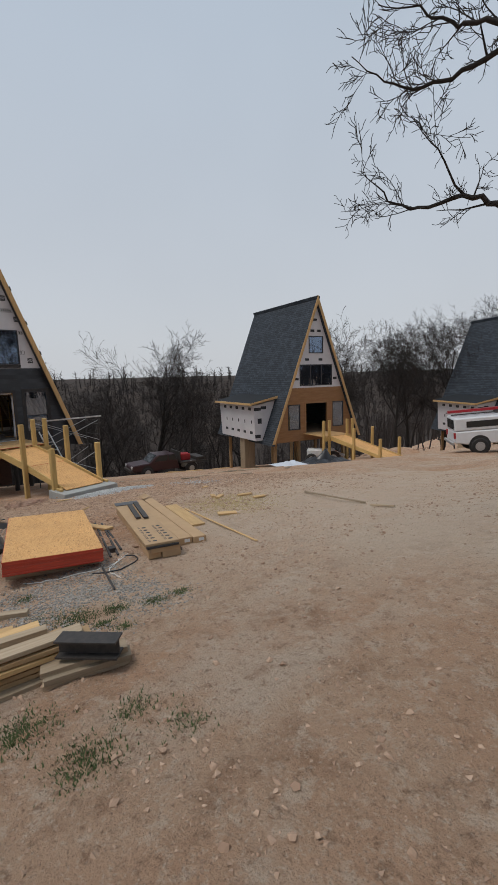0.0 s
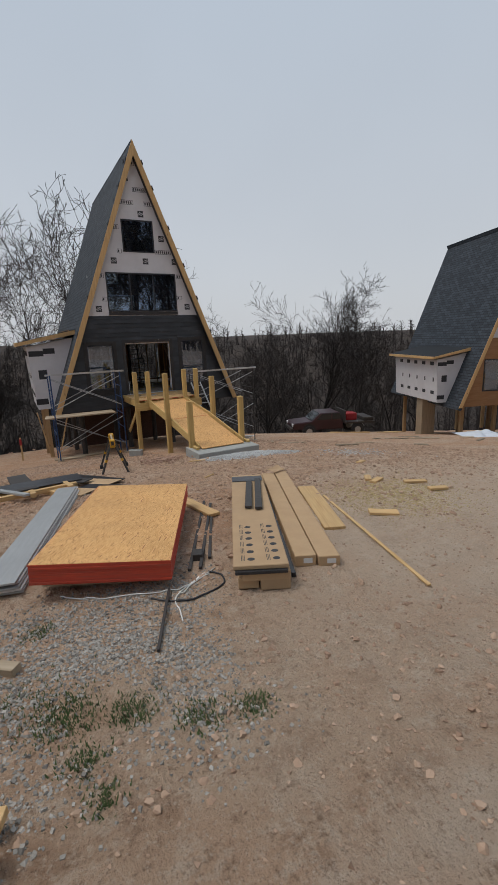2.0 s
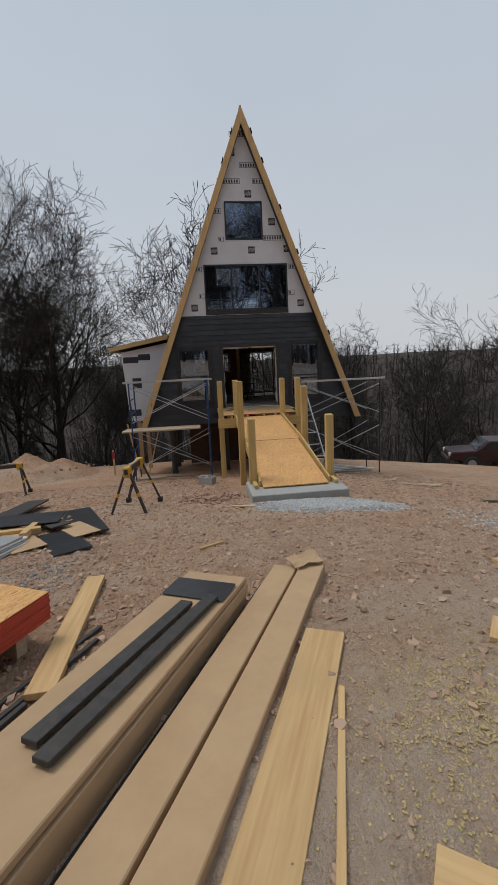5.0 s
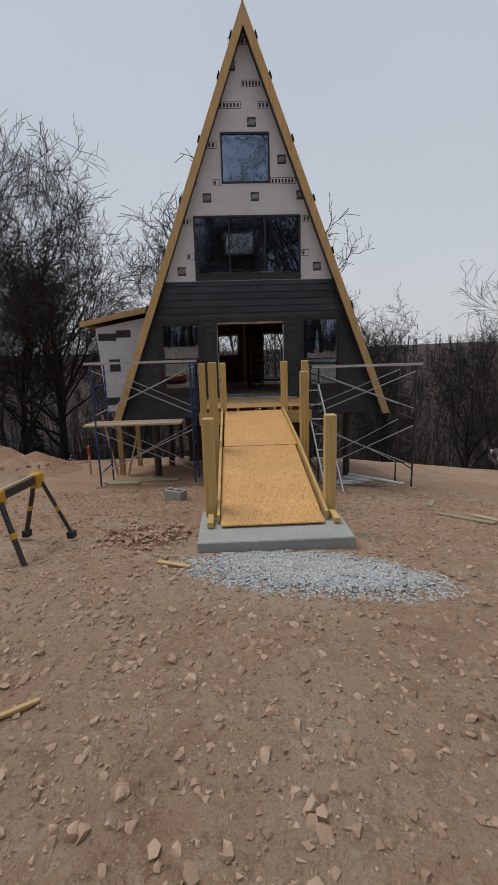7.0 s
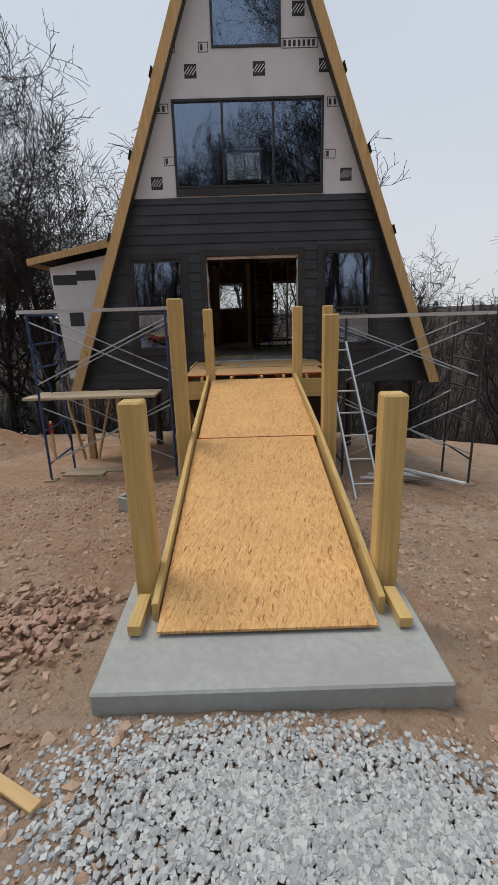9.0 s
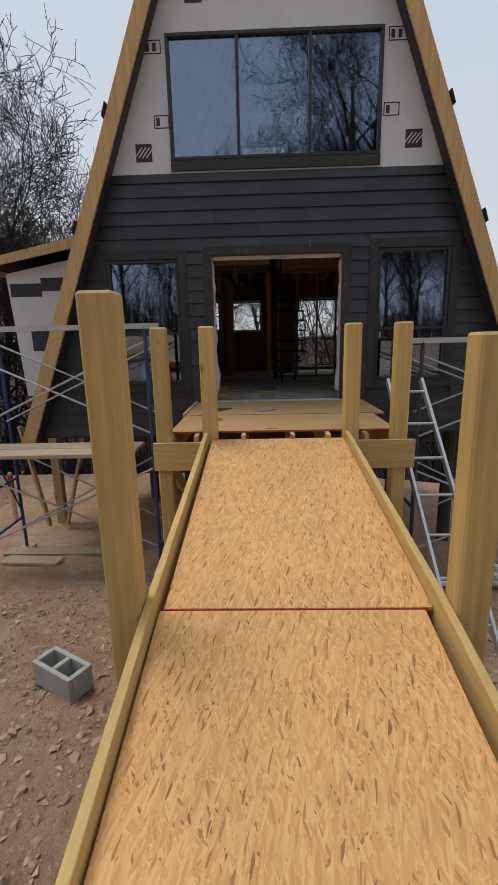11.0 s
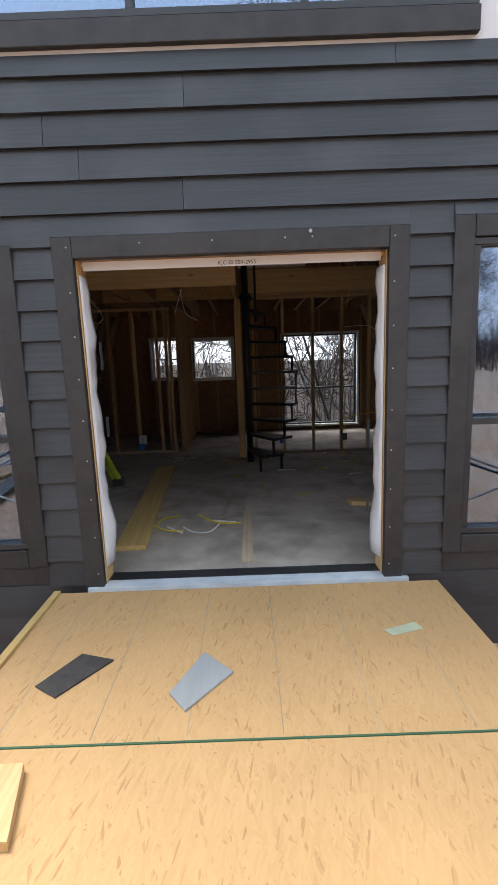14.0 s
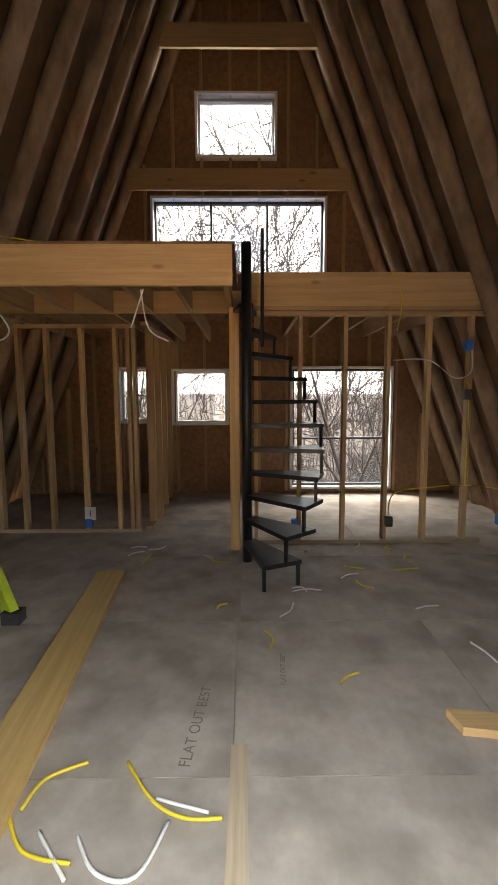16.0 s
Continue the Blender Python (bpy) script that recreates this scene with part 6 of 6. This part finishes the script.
FLOOR_OB = bpy.data.objects["floor"]
bpy.context.view_layer.update()
writing("FLAT OUT BEST", 0.072, pose(-20.40, 7.94, 0.0012, 0, 0, 174), FLOOR_OB, M_FADED)
writing("FLAT OUT BEST", 0.040, pose(-20.8, 8.37, 0.0012, 0, 0, 176), FLOOR_OB, M_FADED)
flat("wood_strip", [(-19.15, 8.09), (-19.15, 8.17), (-20.26, 8.17), (-20.26, 8.10)], 0.001, 0.004, M_OLDWOOD["x"], "thin wood strip on the floor's joint", "strip")
rnd = random.Random(12)
for pts, ma in (([(-19.96, 7.35), (-20.09, 7.38), (-20.17, 7.52)], M_CABLEY), ([(-19.95, 7.31), (-19.81, 7.43), (-19.77, 7.6)], M_CABLEY), ([(-20.17, 7.68), (-19.99, 7.82), (-19.92, 7.95), (-19.92, 8.08)], M_CABLEY),
                ([(-20.0, 7.83), (-19.94, 8.03)], M_CABLEW), ([(-19.88, 7.45), (-19.72, 7.6)], M_CABLEW), ([(-19.86, 7.59), (-19.74, 7.69), (-19.73, 7.82), (-19.91, 7.89)], M_CABLEW)):
    loose_line("cable_offcut", [(a, b, 0.002) for a, b in pts], 0.007, ma, "yellow cable offcut on the floor" if ma is M_CABLEY else "white cable offcut on the floor", "cable", 0.007)
for i in range(26):
    x, y, a = rnd.uniform(-22.8, -20.6), rnd.uniform(6.2, 9.9), rnd.uniform(0, 6.28)
    l, c = rnd.uniform(0.1, 0.24), rnd.uniform(-0.05, 0.05)
    dx, dy = math.cos(a), math.sin(a)
    ma = M_CABLEW if rnd.random() < 0.65 else M_CABLEY
    loose_line("cable_offcut", [(x, y, 0.002), (x + dx * l / 2 - dy * c, y + dy * l / 2 + dx * c, 0.002), (x + dx * l, y + dy * l, 0.002)], 0.006, ma, "yellow cable offcut on the floor" if ma is M_CABLEY else "white cable offcut on the floor", "cable", 0.007)
# wiring on the partitions
for pts, ma in (([(-22.86, 10.36, 0.6), (-22.86, 10.36, 1.5), (-22.86, 10.33, 1.6)], M_CABLEY), ([(-22.86, 9.6, 0.3), (-22.85, 9.65, 0.52), (-22.85, 10.0, 0.58), (-22.85, 10.4, 0.6), (-22.85, 10.75, 0.55)], M_CABLEY),
                ([(-22.85, 9.6, 1.83), (-22.85, 9.95, 1.83), (-22.84, 10.2, 1.66), (-22.84, 10.36, 1.72), (-22.85, 10.36, 1.95)], M_CABLEW),
                ([(-22.82, 9.55, 2.66), (-22.82, 9.66, 2.4), (-22.82, 9.62, 2.1)], M_CABLEY),
                ([(-21.79, 6.3, 2.28), (-21.79, 6.25, 2.05), (-21.79, 6.38, 1.9), (-21.79, 6.47, 1.98), (-21.79, 6.32, 2.2)], M_CABLEW),
                ([(-21.9, 7.4, 2.28), (-21.9, 7.45, 2.0), (-21.88, 7.6, 1.9)], M_CABLEW), ([(-21.9, 7.42, 2.28), (-21.9, 7.32, 2.0)], M_CABLEW),
                ([(-21.82, 5.9, 2.60), (-21.82, 6.3, 2.64), (-21.82, 6.7, 2.59)], M_CABLEY),
                ([(-20.6, 6.4, 4.6), (-20.55, 6.45, 4.1), (-20.6, 6.6, 3.6)], M_CABLEW), ([(-20.9, 6.2, 3.7), (-20.9, 6.3, 3.5), (-20.9, 6.25, 3.2)], M_CABLEW)):
    loose_line("hanging_cable", pts, 0.006, ma, "loose electrical cable hung on the framing", "cable", 0.0)
for x, y, z, ma, lab in ((-22.83, 10.32, 1.97, M_BLUEBOX, "blue electrical box on a stud"), (-22.83, 10.33, 1.5, M_STEEL, "dark switch box on a stud"), (-22.83, 9.6, 0.24, M_STEEL, "dark outlet box on a stud"),
                          (-22.83, 10.72, 0.25, M_BLUEBOX, "blue electrical box on a stud"), (-22.83, 8.66, 0.22, M_BLUEBOX, "blue electrical box on a stud"), (-23.25, 6.47, 0.12, M_BLUEBOX, "blue electrical box on a stud")):
    b = thing("electrical_box", Matrix.Translation((x, y, z)), lab, "electrical box")
    part("box", box(-0.04, 0.02, -0.035, 0.035, -0.05, 0.05), ma, b, bevel=0.006)
pl = thing("number_card", Matrix.Translation((-23.24, 6.49, 0.23)), "white card marked with a number one", "card")
part("card", box(-0.003, 0.003, -0.06, 0.06, -0.07, 0.07), M_VINYL, pl)
tx = bpy.data.curves.new("numeral", "FONT")
tx.body, tx.size, tx.align_x, tx.align_y = "1", 0.10, "CENTER", "CENTER"
tx.materials.append(M_INK)
to = new("numeral", tx)
to.parent = pl
to.matrix_local = pose(0.005, 0, 0, 90, 0, 90)

# ---------- vehicles ----------
def wheel(parent, x, y, r=0.39, w=0.26):
    t = part("wheel", pipe([(x, y - w / 2, r), (x, y - w / 2 + 0.03, r), (x, y + w / 2 - 0.03, r), (x, y + w / 2, r)], [r * 0.9, r, r, r * 0.9], None, 24), M_RUBBER, parent, smooth=False)
    for s in (-1, 1):
        part("rim", pipe([(x, y + s * (w / 2 - 0.04), r), (x, y + s * (w / 2 + 0.006), r)], [r * 0.62, r * 0.55], None, 18), M_GALV, t)
    return t


def pickup(m, paint, label, white):
    """A crew-cab pickup: nose to +x; a cap and rack on the white one, a flat bed with gear on the other."""
    v = thing("pickup_truck", m, label, "truck", "parked pickups")
    body = bmesh.new()
    prof = [(2.85, 0.55), (2.9, 0.8), (2.82, 1.0), (1.55, 1.12), (0.95, 1.68), (-0.55, 1.72), (-0.85, 1.15), (-2.8, 1.15), (-2.85, 0.6), (-2.3, 0.5), (-1.3, 0.5), (1.3, 0.48), (2.3, 0.5)]
    if not white:
        prof = [(2.85, 0.55), (2.9, 0.8), (2.82, 1.0), (1.55, 1.1), (1.0, 1.62), (-0.4, 1.66), (-0.6, 1.1), (-0.75, 0.6), (-0.8, 0.5), (1.3, 0.48), (2.3, 0.5)]
    slab(prof, -0.93, 0.93, body, axis="y")
    part("body", body, paint, v, bevel=0.05)
    for s in (-1, 1):
        part("side_window", slab([(1.2, 1.18), (0.85, 1.58), (0.2, 1.6), (0.2, 1.18)], s * 0.936 - 0.004, s * 0.936 + 0.004, axis="y"), M_CARGLASS, v)
        part("side_window", slab([(0.1, 1.18), (0.1, 1.6), (-0.42, 1.6), (-0.55, 1.18)], s * 0.936 - 0.004, s * 0.936 + 0.004, axis="y"), M_CARGLASS, v)
        for x in (1.75, -1.75):
            part("wheel_arch", pipe([(x, s * 0.80, 0.45), (x, s * 0.938, 0.45)], 0.48, None, 22), M_RUBBER, v)
            wheel(v, x, s * 0.86)
        part("headlight", box(2.78, 2.91, s * 0.75 - 0.14, s * 0.75 + 0.14, 0.78, 0.95), M_VINYL, v)
    part("windscreen", beam((1.55, 0, 1.125), (1.0, 0, 1.63), 1.6, 0.012, up=(0.7, 0, 0.7)), M_CARGLASS, v)
    part("bumper", box(2.86, 3.0, -0.9, 0.9, 0.5, 0.68), M_STEEL, v, bevel=0.03)
    if white:
        part("cap", box(-2.82, -0.62, -0.9, 0.9, 1.16, 1.80), M_WHITECAR, v, "white bed cap", bevel=0.06)
        for s in (-1, 1):
            part("cap_window", box(-2.3, -0.85, s * 0.905 - 0.004, s * 0.905 + 0.004, 1.32, 1.62), M_CARGLASS, v)
            part("tail_light", box(-2.87, -2.8, s * 0.84 - 0.07, s * 0.84 + 0.07, 0.82, 1.10), M_REDLAMP, v, "red tail light")
            part("rack_rail", pipe([(-2.9, s * 0.6, 1.95), (0.9, s * 0.6, 1.95)], 0.03, None, 8), M_STEEL, v)
        part("rear_window", box(-2.835, -2.822, -0.7, 0.7, 1.25, 1.7), M_CARGLASS, v)
        part("roof_load", beam((-2.9, 0.2, 2.03), (1.0, 0.1, 2.06), 0.3, 0.12), M_REDLAMP, v, "red ladder on the roof rack")
        part("bumper", box(-3.0, -2.86, -0.9, 0.9, 0.5, 0.66), M_GALV, v, bevel=0.03)
    else:
        part("flat_bed", box(-3.0, -0.82, -1.0, 1.0, 0.82, 0.95), M_STEEL, v, "black flat bed")
        part("headboard", box(-0.86, -0.78, -0.95, 0.95, 0.95, 1.75), M_STEEL, v)
        part("welder", box(-1.9, -1.1, -0.4, 0.4, 0.95, 1.45), M_REDLAMP, v, "red machine on the bed", bevel=0.04)
        part("toolbox", box(-2.9, -2.2, -0.9, 0.9, 0.95, 1.2), M_STEEL, v, bevel=0.02)
        for s in (-1, 1):
            part("fender", pipe([(-1.75 + 0.5 * math.cos(a), s * 0.86, 0.42 + 0.5 * math.sin(a)) for a in np.linspace(0.3, 2.84, 9)], 0.05, None, 6), M_GALV, v)
    return v


def park(x, y, yaw, paint, label, white):
    d = 2.0
    c, s = math.cos(radians(yaw)), math.sin(radians(yaw))
    zf, zr = ground_z(x + d * c, y + d * s, False), ground_z(x - d * c, y - d * s, False)
    return pickup(pose(x, y, (zf + zr) / 2 + 0.02, 0, -math.degrees(math.atan2(zf - zr, 2 * d)), yaw), paint, label, white)


park(-26.4, 22.8, 251, M_MAROON, "dark maroon pickup with a black flat bed at the slope's edge", False)
park(-3.55, 26.0, 28, M_WHITECAR, "white pickup with a bed cap and roof rack", True)

# ---------- loose stones, gravel, clods, grass ----------
def rock_shape(rnd):
    bm = bmesh.new()
    bmesh.ops.create_icosphere(bm, subdivisions=1, radius=1)
    vs = [Vector(v.co) * rnd.uniform(0.45, 1.25) for v in bm.verts]
    fs = [tuple(v.index for v in f.verts) for f in bm.faces]
    bm.free()
    return vs, fs


ROCKS = [rock_shape(random.Random(100 + i)) for i in range(12)]
CUBES = []
for i in range(4):
    r_ = random.Random(40 + i)
    CUBES.append(([Vector((sx * r_.uniform(0.6, 1.1), sy * r_.uniform(0.6, 1.1), sz * r_.uniform(0.6, 1.1))) for sx in (-1, 1) for sy in (-1, 1) for sz in (-1, 1)],
                  [(0, 1, 3, 2), (4, 6, 7, 5), (0, 4, 5, 1), (2, 3, 7, 6), (0, 2, 6, 4), (1, 5, 7, 3)]))


def scatter(name, spots, material, label, category, shapes, seed):
    rnd = random.Random(seed)
    v, f = [], []
    for x, y, s, dz in spots:
        vs, fs = rnd.choice(shapes)
        e = Euler((rnd.uniform(0, 6.3), rnd.uniform(0, 6.3), rnd.uniform(0, 6.3))).to_matrix()
        sc = Vector((s * rnd.uniform(0.8, 1.3), s * rnd.uniform(0.7, 1.1), s * rnd.uniform(0.5, 0.8)))
        b = len(v)
        z = ground_z(x, y) + dz + s * 0.12
        for p in vs:
            q = e @ p
            v.append((x + q.x * sc.x, y + q.y * sc.y, z + q.z * sc.z))
        f.extend(tuple(b + i for i in g) for g in fs)
    me = bpy.data.meshes.new(name)
    me.from_pydata(v, [], f)
    me.materials.append(material)
    tagged(new(name, me), label, category, kind="stuff")


rnd = random.Random(55)


def loose_ground(count, least, extra, keep):
    """Spots for stones: thick over the churned clay before the ramp, thin on the packed track."""
    out = []
    while len(out) < count:
        x, y = rnd.uniform(-17, 1.5), rnd.uniform(-1, 13)
        if 6.9 < y < 9.1 and x < -11.4:
            continue
        k = keep + (1 - keep) * smoothstep(-5, -8, x)
        if noise.noise((x * 0.5, y * 0.5, 9)) * 0.6 + 0.5 * noise.noise((x * 1.9, y * 1.9, 4)) + k < rnd.random() * 1.1:
            continue
        s = least + extra * rnd.random() ** 3.0
        out.append((x, y, s * (1 if x < -4.5 else 0.75), 0.0))
    return out


CHIPS = []
for i in range(5):
    r_ = random.Random(70 + i)
    CHIPS.append(([Vector((a * r_.uniform(0.6, 1.2), b * r_.uniform(0.6, 1.2), c * r_.uniform(0.6, 1.2))) for a, b, c in ((1, 1, 1), (-1, -1, 1), (-1, 1, -1), (1, -1, -1))],
                  [(0, 1, 2), (0, 3, 1), (0, 2, 3), (1, 3, 2)]))
scatter("clods", loose_ground(30000, 0.008, 0.034, 0.2), M_STONE, "loose clay clods and stones strewn over the ground", "stones", ROCKS, 1)
scatter("crumbs", loose_ground(60000, 0.005, 0.012, 0.45), M_STONE, "fine clay crumbs strewn over the ground", "stones", CHIPS, 12)
spots = []
while len(spots) < 11000:
    u, w = rnd.gauss(0, 0.5), rnd.gauss(0, 0.5)
    x, y = -10.8 + u * 0.62 + 0.30 * w, 8.25 + w * 1.25
    if x < -11.45 and 7.05 < y < 8.95:
        continue
    d = (u * u + w * w)
    if d > 1.1:
        continue
    spots.append((x, y, rnd.uniform(0.006, 0.0135), 0.035 * max(0, 1 - d * 1.2)))
for i in range(700):
    spots.append((rnd.gauss(-9.2, 0.5), rnd.gauss(10.2, 0.35), rnd.uniform(0.007, 0.016), 0))
scatter("gravel", spots, M_GRAVEL, "pale crushed gravel spread at the ramp's foot", "gravel", CUBES, 2)
spots = []
while len(spots) < 9000:
    a, b = rnd.random(), rnd.random()
    x, y = -5.0 + 2.1 * b + rnd.gauss(0, 0.14), 2.85 + 1.55 * a - 0.25 * b + rnd.gauss(0, 0.16)
    if noise.noise((x * 1.6, y * 1.6, 21)) * 0.8 + 0.75 - 0.45 * b < rnd.random():
        continue
    spots.append((x, y, rnd.uniform(0.004, 0.0125), -0.002))
for i in range(800):
    spots.append((rnd.gauss(-8.6, 0.6), rnd.gauss(4.6, 0.35), rnd.uniform(0.006, 0.015), 0))
scatter("gravel", spots, M_DUSTGRAVEL, "grey gravel strewn beside the sheet stack", "gravel", CUBES, 3)
spots = [(rnd.gauss(-12.3, 0.28), rnd.gauss(6.45, 0.25), rnd.uniform(0.015, 0.05), rnd.uniform(0, 0.05)) for i in range(380)]
scatter("clay_rubble", spots, M_REDROCK, "reddish clay rubble heaped beside the pad", "rubble", ROCKS, 4)


def heap(x, y, rx, ry, h, seed, label):
    bm = bmesh.new()
    n = 28
    g = []
    for i in range(n + 1):
        row = []
        for j in range(n + 1):
            u, w = 2 * i / n - 1, 2 * j / n - 1
            d = max(0, 1 - (u * u + w * w))
            px, py = x + u * rx, y + w * ry
            z = ground_z(px, py) - 0.04 + h * d ** 0.8 * (0.75 + 0.5 * noise.noise((px * 1.3, py * 1.3, seed))) + 0.09 * d * noise.noise((px * 5, py * 5, seed + 3))
            row.append(bm.verts.new((px, py, z)))
        g.append(row)
    for i in range(n):
        for j in range(n):
            bm.faces.new((g[i][j], g[i + 1][j], g[i + 1][j + 1], g[i][j + 1]))
    ob = part("dirt_heap", bm, M_DIRT, None, smooth=True)
    tagged(ob, label, "dirt heap", kind="stuff")
    r2 = random.Random(seed)
    scatter("clods", [(x + r2.gauss(0, 0.45) * rx, y + r2.gauss(0, 0.45) * ry, r2.uniform(0.03, 0.1), h * 0.35) for i in range(260)], M_REDROCK, "clay clods on the dirt heap", "stones", ROCKS, seed)


heap(-21.5, -0.2, 3.0, 2.6, 0.95, 3, "bulldozed heap of reddish clay beside the house")
heap(-13.5, 34.5, 3.0, 2.0, 0.9, 8, "heap of clay and debris between the houses")


def grass_tufts():
    r2 = random.Random(17)
    v, f = [], []
    for cx, cy, n, sp in ((-4.72, 3.14, 160, 0.06), (-3.62, 3.24, 420, 0.11), (-3.46, 3.58, 260, 0.08), (-3.17, 3.89, 200, 0.07), (-3.08, 4.16, 160, 0.06), (-3.21, 3.3, 140, 0.06), (-2.92, 3.33, 90, 0.05),
                          (-2.15, 2.05, 420, 0.12), (-1.53, 2.14, 240, 0.09), (-1.69, 2.58, 130, 0.07), (-1.54, 2.28, 80, 0.12), (-1.28, 2.67, 90, 0.08), (-3.9, 3.0, 200, 0.15), (-16.2, 5.6, 240, 0.6), (-15.5, 5.9, 80, 0.3)):
        for i in range(int(n * 1.8)):
            x, y = r2.gauss(cx, sp), r2.gauss(cy, sp)
            z = ground_z(x, y)
            h, a = r2.uniform(0.010, 0.028), r2.random() * 6.28
            lx, ly = math.cos(a) * h * 0.9, math.sin(a) * h * 0.9
            b = len(v)
            v.extend([(x - 0.006 * math.sin(a), y + 0.006 * math.cos(a), z - 0.005), (x + 0.006 * math.sin(a), y - 0.006 * math.cos(a), z - 0.005), (x + lx, y + ly, z + h)])
            f.append((b, b + 1, b + 2))
    me = bpy.data.meshes.new("grass_tufts"); me.from_pydata(v, [], f); me.materials.append(M_GRASS)
    tagged(new("grass_tufts", me), "sparse green grass tufts in the clay", "grass", kind="stuff")


grass_tufts()
spots = []
for i in range(8000):
    spots.append((-5.6 + rnd.gauss(0, 0.5), 7.75 + rnd.gauss(0, 0.45), rnd.uniform(0.003, 0.007), 0))
scatter("sawdust", spots, M_SAWDUST, "yellow sawdust and shavings spread on the ground", "sawdust", CUBES, 6)
# flat scraps and litter farther off
for i in range(16):
    x, y = rnd.uniform(-16, -9), rnd.uniform(11, 19)
    a = rnd.uniform(0, 6.28)
    l = rnd.uniform(0.3, 1.0)
    lay("wood_scrap", (x, y), (x + l * math.cos(a), y + l * math.sin(a)), 0.1, 0.03, M_OLDWOOD["x"], "weathered scrap board on the clay", "scrap", 0.0, "scrap boards on the clay")
for i in range(8):
    x, y = -23.5 + rnd.uniform(-1.5, 1), 21 + i * 0.8
    lay("wood_scrap", (x, y), (x + 0.3, y + 1.4), 0.12, 0.05, M_PINE["x"], "pale scrap board beside the pickup", "scrap", 0.0, "scrap boards on the clay")


def tarp(x, y, w, d, material, seed, label, turn, h=0.22):
    t = thing("tarp", pose(x, y, ground_z(x, y), 0, 0, turn), label, "tarp")
    bm = bmesh.new()
    n = 16
    g = [[bm.verts.new((w * (i / n - 0.5) + 0.08 * noise.noise((i * 0.5, j * 0.5, seed)), d * (j / n - 0.5), 0.05 + h * max(0, noise.noise((i * 0.35, j * 0.3, seed + 5)) + 0.35) * math.sin(math.pi * i / n) * math.sin(math.pi * j / n))) for j in range(n + 1)] for i in range(n + 1)]
    for i in range(n):
        for j in range(n):
            bm.faces.new((g[i][j], g[i + 1][j], g[i + 1][j + 1], g[i][j + 1]))
    s = part("sheet", bm, material, t, smooth=True)
    s.modifiers.new("thick", "SOLIDIFY").thickness = 0.01


tarp(-12.0, 19.2, 1.9, 1.6, M_TARPW, 3, "crumpled white sheet on the clay before the house", -20, 0.3)
tarp(-11.2, 21.0, 1.6, 2.6, M_TARPB, 7, "black plastic sheet heaped on the clay", -20, 0.7)
tr = thing("tractor", pose(-14.6, 26.2, ground_z(-14.6, 26.2), 0, 0, 30), "pale machine parked under the raised house", "machine")
wheel(tr, 0.8, 0.6, 0.45, 0.3); wheel(tr, 0.8, -0.6, 0.45, 0.3); wheel(tr, -0.6, 0.5, 0.35, 0.25); wheel(tr, -0.6, -0.5, 0.35, 0.25)
part("body", box(-0.9, 0.9, -0.4, 0.4, 0.45, 0.95), M_VINYL, tr, bevel=0.08)
part("mast", beam((0.6, 0, 0.9), (1.5, 0, 0.5), 0.2, 0.15), M_VINYL, tr)
